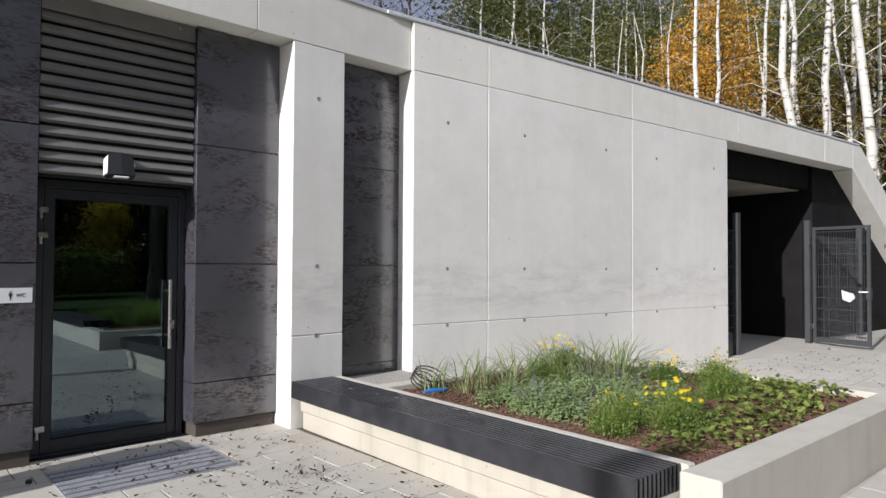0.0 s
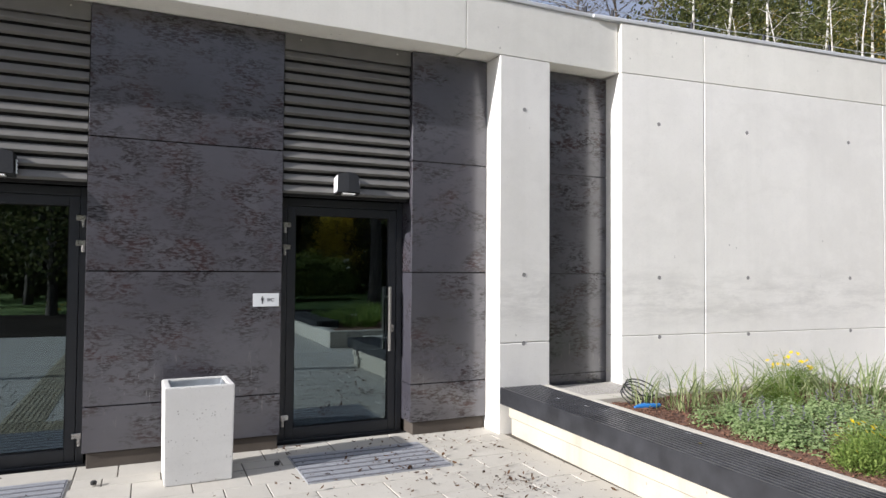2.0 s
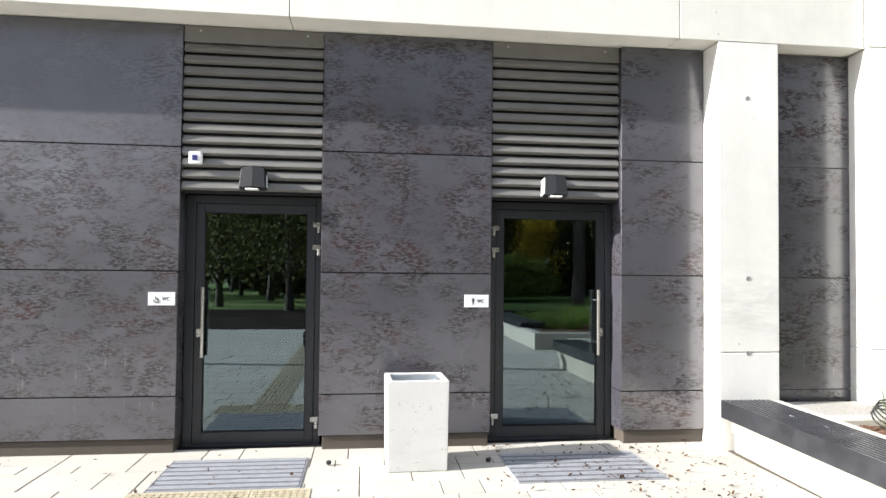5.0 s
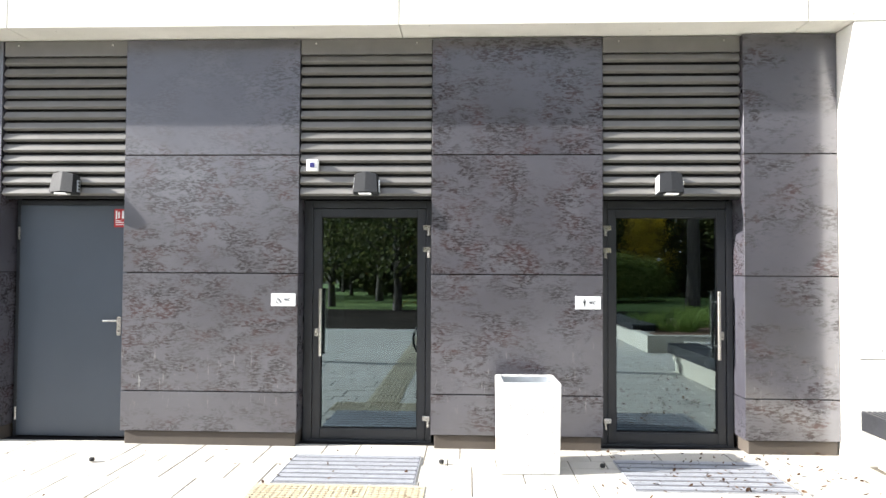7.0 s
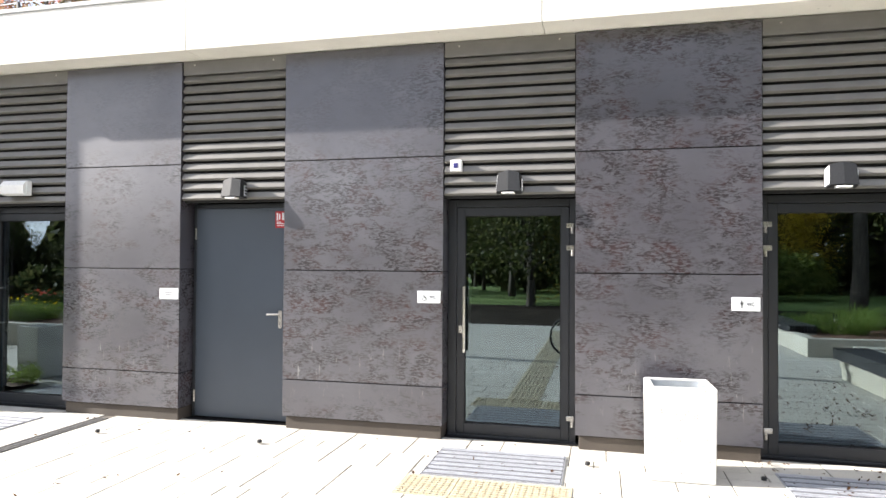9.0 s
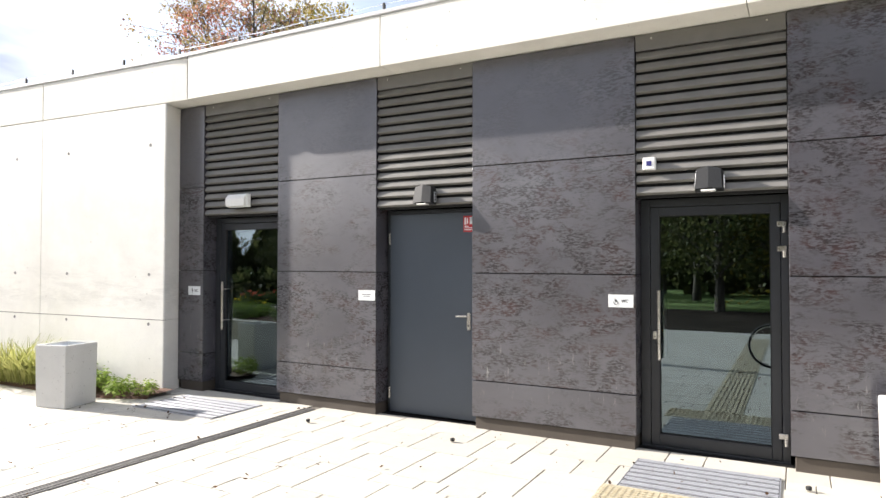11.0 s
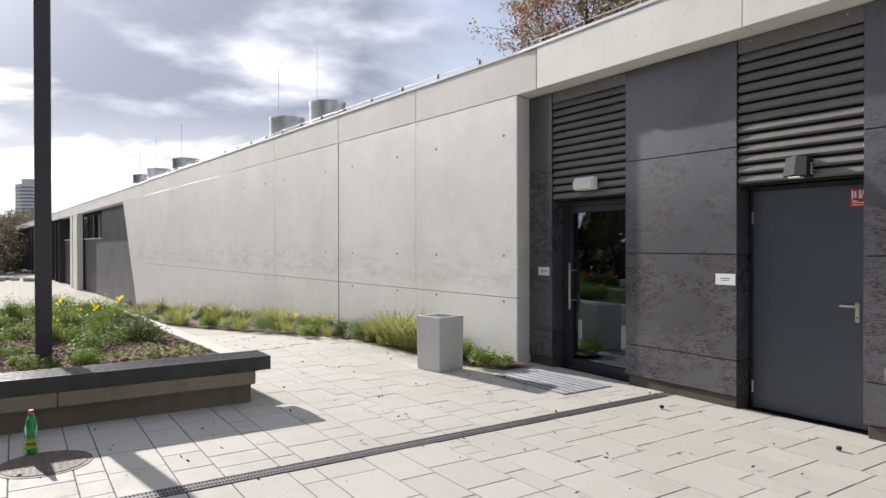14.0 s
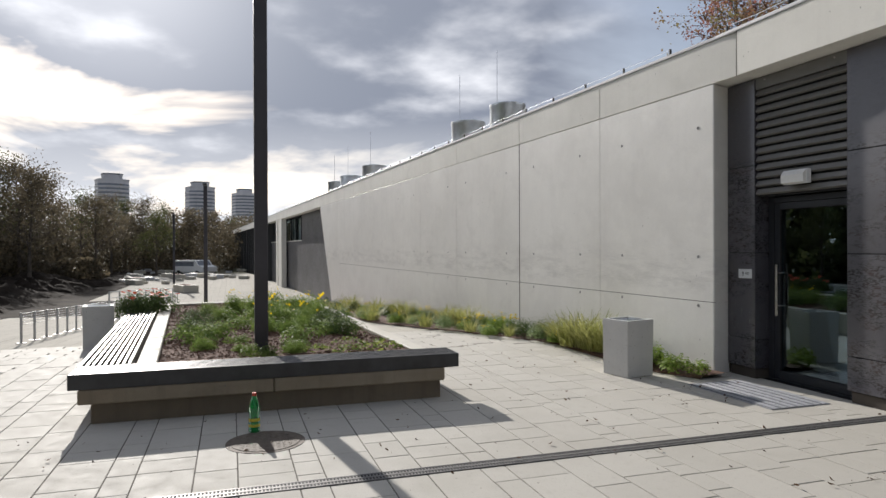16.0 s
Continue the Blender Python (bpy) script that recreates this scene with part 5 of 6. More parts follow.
def plant_grass(seed, mat=M_GRASSB, h=0.50, n=38, lean=0.6, width=0.0052, label="variegated green and cream ornamental grass clump"):
    rng = random.Random(seed)
    t = thing("grass_clump", label, "grass", group="ornamental grasses")
    part("foliage", raw("foliage", *blades(rng, n, h, 0.5, width, lean), mat), None, t)
    return t


def needles(rng, n, r, h, length, width):
    """Feathery dome: thin leaves that point out and up all over a mound."""
    verts, faces = [], []
    lobes = [(rng.uniform(0, 6.28), rng.uniform(0.1, 0.6), rng.uniform(0.5, 0.75), rng.uniform(0.7, 1.1)) for _ in range(7)]
    for _ in range(n):
        a, d, s, hz = rng.choice(lobes)
        v = Vector((rng.gauss(0, 1), rng.gauss(0, 1), abs(rng.gauss(0.3, 0.9)))).normalized()
        c = Vector((r * d * math.cos(a), r * d * math.sin(a), 0)) + Vector((v.x * r * s, v.y * r * s, v.z * h * hz * 0.85)) * rng.uniform(0.35, 1.0)
        out = (v + Vector((rng.uniform(-0.6, 0.6), rng.uniform(-0.6, 0.6), 0.7))).normalized()
        side = out.cross(Vector((rng.gauss(0, 1), rng.gauss(0, 1), rng.gauss(0, 1)))).normalized() * width
        l = length * rng.uniform(0.5, 1.2)
        bend = Vector((v.x, v.y, -0.3)) * l * 0.18
        k = len(verts)
        verts += [tuple(c - side * 0.4), tuple(c + side * 0.4), tuple(c + out * l * 0.55 + side), tuple(c + out * l * 0.55 - side), tuple(c + out * l + bend)]
        faces += [(k, k + 1, k + 2, k + 3), (k + 3, k + 2, k + 4)]
    return verts, faces


def plant_coreopsis(seed, n_f=17, h=0.30, r=0.24, label="feathery green plant with bright yellow daisy flowers"):
    rng = random.Random(seed)
    t = thing("coreopsis" if n_f else "feathery_plant", label, "flowering plant" if n_f else "plant", group="yellow flowers" if n_f else "feathery plants")
    part("foliage", raw("foliage", *needles(rng, 2600, r, h, 0.04, 0.0026), M_FEATH), None, t)
    part("leaves", raw("leaves", *leaf_cloud(rng, 700, r * 0.95, h * 0.9, 0.014, 0.3, 8), M_FEATH), None, t)
    for _ in range(n_f):
        a, d = rng.uniform(0, 6.28), r * math.sqrt(rng.random())
        x, y, z = d * math.cos(a), d * math.sin(a), h * rng.uniform(0.85, 1.25) * (1 - 0.35 * (d / r) ** 2)
        part("flower_head", FLOWER, None, t, "", pose(x, y, z, rng.uniform(10, 60), rng.uniform(-30, 30), rng.uniform(-40, 40)))
    return t


def plant_mint(seed, r=0.3, h=0.19, lilac=True):
    rng = random.Random(seed)
    t = thing("catmint", "mound of grey-green small-leaved catmint with lilac spikes", "flowering plant", group="grey-green mounds")
    part("foliage", raw("foliage", *leaf_cloud(rng, 1100, r, h, 0.020, 0.6), M_MINT), None, t)
    if lilac:
        for _ in range(5):
            v, f = [], []
            a, d = rng.uniform(0, 6.28), r * math.sqrt(rng.random())
            c = Vector((d * math.cos(a), d * math.sin(a), h * 0.85))
            for i in range(9):
                p = c + Vector((rng.uniform(-0.012, 0.012), rng.uniform(-0.012, 0.012), 0.012 * i))
                k = len(v)
                v += [tuple(p), tuple(p + Vector((0.012, 0.0, 0.01))), tuple(p + Vector((0.0, 0.012, 0.012)))]
                f.append((k, k + 1, k + 2))
            part("flower_spike", raw("flower_spike", v, f, M_LILAC), None, t, "pale lilac flower spike")
    return t


LOBED = [(-1.0, 0.0), (-0.75, 0.62), (-0.15, 0.5), (0.15, 0.85), (0.45, 0.35), (1.15, 0.0), (0.45, -0.35), (0.15, -0.85), (-0.15, -0.5), (-0.75, -0.62)]


def plant_ivy(seed, r=0.27, h=0.13, size=0.029, mat=M_IVY, label="low lime-green lobed ground cover plant"):
    rng = random.Random(seed)
    t = thing("ground_cover", label, "plant", group="ground cover plants")
    v, f = [], []
    for _ in range(84):
        a, d = rng.uniform(0, 6.28), r * rng.random() ** 0.6
        c = Vector((d * math.cos(a), d * math.sin(a), h * (1 - 0.7 * (d / r) ** 2) * rng.uniform(0.35, 1.0) + 0.015))
        m = Euler((rng.gauss(0, 0.38), rng.gauss(0, 0.38), rng.uniform(0, 6.28))).to_matrix()
        s = size * rng.uniform(0.55, 1.25)
        k = len(v)
        v.append(tuple(c))
        v += [tuple(c + m @ Vector((x * s, y * s, 0.22 * s * abs(y) + (0.1 * s if x < 0 else -0.12 * s * x)))) for x, y in LOBED]
        f += [(k, k + 1 + i, k + 1 + (i + 1) % len(LOBED)) for i in range(len(LOBED))]
    part("leaves", raw("leaves", v, f, mat), None, t)
    return t


def plant_hosta(seed):
    rng = random.Random(seed)
    t = thing("hosta", "low rounded yellow-green leafy plant at the foot of the wall", "plant", group="rosette plants")
    part("leaves", raw("leaves", *leaf_cloud(rng, 300, 0.2, 0.19, 0.036, 0.45, 7), M_LIME), None, t)
    return t


def plant_shrub(seed, r=0.3, h=0.28, n=1500, mat=M_SHRUB, label="small dense green shrub", flower=None):
    rng = random.Random(seed)
    t = thing("shrub", label, "shrub", group="small shrubs")
    part("foliage", raw("foliage", *leaf_cloud(rng, n, r, h, 0.018 if n > 1000 else 0.026, 0.35, 9), mat), None, t)
    if flower:
        for _ in range(14):
            a, d = rng.uniform(0, 6.28), r * math.sqrt(rng.random())
            part("flower_head", flower, None, t, "red flower head", pose(d * math.cos(a), d * math.sin(a), rng.uniform(h * 0.85, h * 1.2), rng.uniform(-10, 50), rng.uniform(-30, 30), 0))
    return t


def spread(make, places, seed0, parent_m, z, **kw):
    """One plant of a kind, then copies, each turned and scaled a little."""
    rng = random.Random(seed0)
    first = [make(seed0, **kw), make(seed0 + 1, **kw)]
    for i, (x, y, s) in enumerate(places):
        p = parent_m @ Vector((x, y, z))
        m = Matrix.Translation((p.x, p.y, p.z if z else ground_z(p.x) + 0.05))
        sc = s * rng.uniform(0.92, 1.08)
        ob = first[i] if i < 2 else copy_thing(first[i % 2], Matrix())
        ob.matrix_basis = m @ pose(0, 0, 0, 0, 0, rng.uniform(0, 360)) @ Matrix.Scale(sc, 4)


# right bed, local to the planter: x 0.62..3.82, y -3.7..-0.62
spread(plant_grass, [(0.98, -0.9, 0.9), (1.25, -1.08, 1.0), (1.55, -0.95, 0.85), (1.83, -1.12, 1.1), (2.1, -1.0, 0.9), (2.48, -1.5, 1.3), (2.75, -1.65, 1.3), (2.6, -1.85, 1.05), (2.3, -1.25, 1.1), (3.15, -1.4, 1.0), (2.9, -1.25, 1.15), (1.5, -1.35, 0.8)], 11, PR, 0.36)
spread(plant_mint, [(1.12, -1.6, 0.9), (1.08, -2.4, 0.75), (1.3, -1.9, 1.0), (1.2, -2.25, 0.95), (1.65, -1.7, 1.0), (2.1, -2.05, 1.05), (2.25, -1.75, 0.9), (1.6, -2.15, 1.0), (1.1, -1.98, 0.8), (2.45, -2.35, 0.9), (1.85, -2.45, 0.9), (1.45, -1.55, 0.8), (3.35, -1.75, 0.9)], 21, PR, 0.35)
spread(plant_coreopsis, [(0.98, -2.88, 0.95), (1.42, -3.08, 1.1), (2.72, -2.85, 1.15), (2.9, -0.85, 1.2), (3.06, -2.05, 1.0), (3.45, -2.4, 1.0)], 31, PR, 0.36)
spread(plant_coreopsis, [(1.35, -2.72, 0.85), (1.95, -2.85, 0.8), (2.15, -1.3, 1.0)], 35, PR, 0.36, n_f=0, label="feathery green plant without flowers")
spread(plant_ivy, [(0.98, -3.32, 0.8), (1.3, -3.45, 0.9), (1.68, -3.42, 0.9), (2.05, -3.3, 1.0), (2.45, -3.2, 1.1), (3.0, -3.2, 1.1), (3.3, -3.05, 1.1), (3.2, -2.75, 1.1), (3.55, -3.3, 1.0), (3.6, -2.95, 1.0), (1.75, -3.1, 0.8), (2.7, -3.35, 1.0), (3.35, -2.55, 1.0), (2.85, -3.5, 0.8), (3.65, -2.6, 0.9), (2.2, -3.5, 0.8)], 41, PR, 0.365)
# left bed
FEATHER = [(-1.8, 1.1, 1.0), (-2.6, 0.95, 1.25), (-3.0, 1.2, 1.1), (-1.5, 1.5, 0.7), (-2.2, 2.35, 1.0), (-2.7, 2.9, 1.2), (-3.4, 2.6, 1.3), (-3.9, 1.7, 1.0), (-4.6, 2.6, 1.3), (-5.2, 1.4, 1.2), (-6.0, 2.5, 1.4), (-1.15, 1.66, 0.8), (-1.3, 2.1, 0.7), (-2.3, 1.5, 0.6), (-1.6, 2.15, 0.7), (-3.0, 2.3, 1.2), (-3.6, 2.15, 1.0), (-4.9, 1.8, 1.2), (-6.4, 1.3, 1.2)]
spread(plant_coreopsis, [(x, y, s * 0.75) for x, y, s in FEATHER[0::3]], 51, PLR, 0.36, n_f=0, label="feathery green bedding plant on the mulch")
spread(plant_shrub, [(x, y, s * 0.95) for x, y, s in FEATHER[1::3] + FEATHER[2::3]], 151, PLR, 0.36, h=0.2, n=620, mat=M_FEATH, label="low spreading green plant on the mulch")
spread(plant_shrub, [(-2.5, 3.05, 0.9), (-3.1, 2.85, 1.0), (-4.0, 3.1, 1.0), (-3.7, 1.05, 0.9), (-4.6, 0.95, 1.0)], 56, PLR, 0.36)
spread(plant_coreopsis, [(-3.3, 1.95, 0.9), (-4.2, 2.3, 1.15), (-5.0, 2.2, 1.3), (-5.6, 2.8, 1.4), (-6.6, 1.8, 1.3), (-7.4, 2.6, 1.4), (-4.5, 2.95, 1.25), (-5.3, 3.0, 1.4), (-4.0, 2.7, 1.1), (-6.1, 2.1, 1.3)], 61, PLR, 0.38, n_f=5, r=0.22)
spread(plant_ivy, [(-0.85, 2.7, 0.9), (-0.95, 3.1, 1.1), (-1.5, 2.8, 0.8), (-1.15, 2.35, 0.7)], 71, PLR, 0.38)
spread(plant_shrub, [(-6.5, 0.12, 1.5), (-6.85, 0.3, 1.45)], 81, PLR, 0.36, n=2600, flower=ROSE, label="rounded green shrub with red flowers")
# bed along the wall
spread(plant_hosta, [(-5.78, -0.58, 0.8), (-5.98, -0.72, 0.95), (-6.55, -0.72, 1.1), (-6.75, -0.85, 1.1), (-7.05, -0.6, 1.2)], 91, Matrix(), 0)
spread(plant_grass, [(-7.5, -0.75, 1.0), (-7.8, -0.8, 1.2), (-8.1, -0.82, 1.25), (-8.5, -0.8, 1.2), (-8.9, -0.9, 1.0), (-12.7, -1.15, 1.1), (-13.2, -1.2, 1.0), (-13.6, -1.3, 1.1), (-16.0, -1.6, 1.2), (-16.6, -1.7, 1.2), (-18.6, -1.9, 1.2), (-21.5, -2.2, 1.3)], 95, Matrix(), 0, mat=M_GRASSY, n=170, lean=0.45, width=0.006, label="yellow-green arching grass clump by the wall")
spread(plant_shrub, [(-9.4, -0.92, 1.0), (-9.8, -0.95, 0.9), (-10.3, -1.0, 0.9), (-11.8, -1.15, 1.0), (-12.2, -1.2, 0.9), (-14.1, -1.35, 1.1), (-14.6, -1.45, 1.0), (-15.4, -1.6, 1.1), (-17, -1.7, 1.2), (-17.6, -1.8, 1.1), (-19, -1.9, 1.0), (-21, -2.1, 1.1), (-23.5, -2.4, 1.2), (-26, -2.6, 1.2)], 101, Matrix(), 0)
spread(plant_coreopsis, [(-10.7, -1.05, 1.1), (-11.1, -1.1, 1.15), (-11.5, -1.15, 1.1), (-13.9, -1.35, 1.1), (-15.0, -1.5, 1.2), (-18.0, -1.8, 1.0), (-20, -2.0, 1.1), (-22.3, -2.3, 1.1)], 111, Matrix(), 0)

# a fuller front row, out to the paving's edge
rng = random.Random(17)
ROW = [(-8.3 - 0.42 * i, -1.0 - 0.082 * i + rng.uniform(-0.12, 0.12), rng.uniform(0.5, 0.95)) for i in range(38) if i % 7 != 3]
spread(plant_grass, ROW[0::3], 141, Matrix(), 0, mat=M_GRASSY, n=120, lean=0.4, width=0.006, label="yellow-green arching grass clump by the wall")
spread(plant_coreopsis, ROW[1::3], 145, Matrix(), 0)
spread(plant_shrub, ROW[2::3], 149, Matrix(), 0, mat=M_MINT, label="pale green low shrub along the wall")

# the third raised bed, opposite
P3 = pose(5.0, -6.45, 0)
p3 = thing("planter", "long raised bed with pale concrete walls across the square", "planter", P3)
part("planter_wall", one_box(0.0, 5.2, -0.18, 0.0, -0.02, 0.32, 0.01), M_PLANTER, p3)
part("planter_wall", one_box(5.02, 5.2, -4.6, -0.18, -0.02, 0.32, 0.01), M_PLANTER, p3)
part("planter_wall", one_box(0.0, 0.5, -4.6, -1.2, -0.02, 0.285, 0.01), M_PLANTER, p3)
part("planter_wall", one_box(0.0, 0.18, -1.2, -0.18, -0.02, 0.32, 0.01), M_PLANTER, p3)
part("planter_wall", one_box(0.18, 5.02, -4.6, -4.42, -0.02, 0.32, 0.01), M_PLANTER, p3)
part("bed_soil", one_box(0.18, 5.02, -4.42, -0.18, 0.0, 0.26), M_MULCH, p3)
b3 = thing("bench", "black slatted bench along the opposite bed", "bench", pose(5.52, -11.0, 0, 0, 0, 90), "slatted benches")
bench_slats(b3, 3.3, 0.5, 0.297, 0.43, 9)
rng = random.Random(61)
spread(plant_grass, [(rng.uniform(0.5, 4.8), rng.uniform(-4.2, -0.4), rng.uniform(0.9, 1.4)) for _ in range(22)], 121, P3, 0.26, mat=M_FEATH, n=120, label="tall green grass clump in the opposite bed")
spread(plant_shrub, [(rng.uniform(0.4, 4.8), rng.uniform(-4.2, -0.4), rng.uniform(0.8, 1.3)) for _ in range(18)], 131, P3, 0.26)

# coiled hose and a blue wrap by the gravel
hose = thing("hose", "tangle of thin black hoses at the end of the bed", "hose", PR @ Matrix.Translation((0.98, -0.72, 0.37)) @ Matrix.Scale(1.15, 4))
rng = random.Random(9)
for k in range(4):
    pts = [Vector((0.09 * math.cos(a * 0.5 + k) * (1 + 0.2 * k) + 0.03 * k, 0.08 * math.sin(a * 0.5 + k), 0.06 + 0.06 * math.sin(a * 0.5 + k * 0.9) + 0.02 * k)) for a in range(14)]
    part("hose_loop", tube(bmesh.new(), pts, [0.006] * len(pts), 6), M_HOSE, hose)
wrap = thing("blue_wrap", "crumpled blue plastic wrap on the mulch", "plastic wrap", PR @ Matrix.Translation((0.92, -1.0, 0.385)))
part("sheet", tube(bmesh.new(), [(-0.14, 0, 0.02), (-0.06, 0.01, 0.025), (0.05, -0.01, 0.022), (0.13, 0.0, 0.02)], [0.012, 0.028, 0.024, 0.02], 8), M_BLUEP, wrap)

# ---- passage and gate at the east end ----
passage = thing("passage", "dark open passage under the roof", "passage", RIGHT, kind="structure")
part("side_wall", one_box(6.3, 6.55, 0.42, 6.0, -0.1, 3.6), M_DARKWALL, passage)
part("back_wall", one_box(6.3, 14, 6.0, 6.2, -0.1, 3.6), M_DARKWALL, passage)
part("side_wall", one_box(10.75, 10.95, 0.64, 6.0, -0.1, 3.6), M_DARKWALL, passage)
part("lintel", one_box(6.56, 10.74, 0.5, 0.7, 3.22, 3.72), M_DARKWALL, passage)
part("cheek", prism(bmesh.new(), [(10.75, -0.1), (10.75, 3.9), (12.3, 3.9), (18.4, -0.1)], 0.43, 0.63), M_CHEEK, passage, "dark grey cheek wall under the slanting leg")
part("passage_ceiling", one_box(6.5, 10.8, 0.7, 6.0, 3.20, 3.28), M_CEIL, passage)
part("passage_floor", one_box(6.56, 16, -0.2, 6.0, -0.2, -0.003), M_PAVE, passage)


def mesh_panel(w, h, name="mesh_panel"):
    bm = bmesh.new()
    n = int(w / 0.05)
    for i in range(n + 1):
        box(bm, i * w / n - 0.0028, i * w / n + 0.0028, -0.003, 0.003, 0.05, h)
    for j in range(11):
        z = 0.06 + (h - 0.08) * j / 10
        box(bm, 0, w, -0.0075, -0.003, z - 0.004, z + 0.004)
        box(bm, 0, w, 0.003, 0.0075, z - 0.004, z + 0.004)
    return mesh_of(name, bm, M_FENCE)


fence = thing("fence", "grey welded mesh fence with square steel posts", "fence", RIGHT)
for u, v in ((7.1, 0.14), (10.0, 0.20), (12.6, 0.20)):
    part("post", one_box(u - 0.05, u + 0.05, v - 0.05, v + 0.05, 0, 2.5, 0.006), M_FENCE, fence)
part("mesh_panel", mesh_panel(0.46, 2.2), None, fence, "", pose(6.6, 0.14, 0))
part("mesh_panel", mesh_panel(2.5, 2.2), None, fence, "", pose(10.05, 0.2, 0))
gate = thing("gate", "open grey mesh gate with a square frame and white lever", "gate", RIGHT @ pose(9.98, 0.12, 0, 0, 0, -98))
gf = bmesh.new()
for a, b, c, d in ((0.03, 0.09, 0.05, 2.35), (1.07, 1.13, 0.05, 2.35), (0.09, 1.07, 2.29, 2.35), (0.09, 1.07, 0.05, 0.15)):
    box(gf, a, b, -0.025, 0.025, c, d, 0.004)
part("gate_frame", gf, M_FENCE, gate)
part("mesh_panel", mesh_panel(0.98, 2.27), None, gate, "", pose(0.09, 0, 0))
part("lock_box", one_box(1.06, 1.14, -0.045, 0.045, 0.95, 1.15, 0.006), M_FENCE, gate)
part("lever", tube(bmesh.new(), [(1.10, -0.045, 1.08), (1.10, -0.10, 1.08), (0.97, -0.105, 1.08)], [0.012, 0.012, 0.011], 8), M_WHITE, gate, "white lever handle")
part("hinge", one_box(-0.03, 0.05, -0.03, 0.03, 0.3, 0.4, 0.004), M_STEEL, gate)
part("hinge", one_box(-0.03, 0.05, -0.03, 0.03, 2.0, 2.1, 0.004), M_STEEL, gate)
bag = thing("paper_scrap", "crumpled pale wrapping hanging in the mesh gate", "litter", RIGHT @ pose(9.9, -0.6, 1.02, 0, 0, -98))
part("sheet", prism(bmesh.new(), [(-0.12, 0.08), (-0.02, 0.05), (0.1, 0.02), (0.13, -0.06), (0.03, -0.15), (-0.10, -0.1)], -0.05, -0.03), M_COPING, bag)

# ---- roof things ----


def roof_vent(m, r, h, label):
    t = thing("roof_vent", label, "roof vent", m, "steel roof vents")
    part("drum", tube(bmesh.new(), [(0, 0, 0), (0, 0, h * 0.9), (0, 0, h * 0.93), (0, 0, h)], [r, r, r * 1.03, r * 1.03], 28), M_GALV, t)
    part("lid", tube(bmesh.new(), [(0, 0, h), (0, 0, h + 0.02)], [r * 0.97, r * 0.9], 28), M_GALV, t)
    part("collar", tube(bmesh.new(), [(0, 0, 0.06), (0, 0, 0.12)], [r * 1.06, r * 1.06], 28), M_GALV, t)
    part("lightning_rod", rod((-r - 0.15, 0, 0), (-r - 0.15, 0, 2.6), 0.008, 6), M_GALV, t)


VENTS = [(-8.4, 1.35, 0.45, 1.05), (-10.9, 1.35, 0.49, 1.05), (-21.2, 1.35, 0.53, 1.0), (-25.6, 1.35, 0.55, 1.0), (-29.0, 1.35, 0.48, 1.03)]
for u, v, r, h in VENTS:
    roof_vent(LEFT @ pose(u, v, TOP - 0.06), r, h, "round galvanised steel roof vent with a lightning rod")

# ---- far part of the building ----
far = thing("wall_4", "far dark part of the long building with glazing", "wall", LEFT, kind="structure")
part("grey_wall", one_box(-35.4, -22.6, 0.45, 0.6, -1.6, SOFFIT - 0.004), M_GREYPANEL, far)
part("dark_wall", one_box(-52, -35.4, 0.47, 0.62, -1.6, 2.03), M_GREYPANEL, far)
part("sill_band", one_box(-52, -35.4, 0.42, 0.9, 2.034, 2.10), M_BEAM, far)
for i in range(7):
    part("window_pane", one_box(-52.2 + 2.4 * i, -49.9 + 2.4 * i, 0.80, 0.83, 2.104, SOFFIT - 0.004), M_GLASS, far)
    part("mullion", one_box(-52.2 + 2.4 * i - 0.06, -52.2 + 2.4 * i + 0.06, 0.76, 0.88, 2.104, SOFFIT - 0.004), M_FRAME, far)
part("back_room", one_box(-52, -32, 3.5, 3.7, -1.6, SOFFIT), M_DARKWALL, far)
for u0, u1 in ((-45.0, -44.1), (-43.6, -41.8)):
    part("pillar", one_box(u0, u1, 0.0, 0.35, -1.6, SOFFIT - 0.004), M_BEAM, far)
for i in range(22):
    u = -52 - 2.4 * i
    part("fin", one_box(u - 0.12, u + 0.12, 0.05, 0.7, -1.6, SOFFIT), M_FRAME, far)
part("black_wall", one_box(-109, -51, 0.9, 1.1, -1.6, SOFFIT), M_BLACK, far)

# ---- distance ----


def tower(x, y, w, h, label):
    t = thing("tower_block", label, "tower block", pose(x, y, -2, 0, 0, 20), "distant tower blocks")
    c = 0.28 * w
    outline = [(-w / 2, -c), (-c, -w / 2), (c, -w / 2), (w / 2, -c), (w / 2, c), (c, w / 2), (-c, w / 2), (-w / 2, c)]
    part("wall", prism(bmesh.new(), outline, 0, h, 2), M_TOWER, t)
    part("roof_house", prism(bmesh.new(), [(x * 0.62, y * 0.62) for x, y in outline], h, h + 3.4, 2), M_TOWER, t)
    part("roof_cap", prism(bmesh.new(), [(x * 0.66, y * 0.66) for x, y in outline], h + 3.4, h + 4.2, 2), M_TOWERW, t)
    part("parapet", prism(bmesh.new(), [(x * 1.03, y * 1.03) for x, y in outline], h - 0.9, h, 2), M_TOWER, t)
    n = int((h - 1) / 2.9)
    for i in range(n):
        part("window_band", prism(bmesh.new(), [(x * 1.006, y * 1.006) for x, y in outline], 2.9 * i + 1.0, 2.9 * i + 2.35, 2), M_TOWERW, t)
        part("balcony_band", prism(bmesh.new(), [(x * 1.04, y * 1.04) for x, y in outline], 2.9 * i + 0.1, 2.9 * i + 0.95, 2), M_TOWER, t)


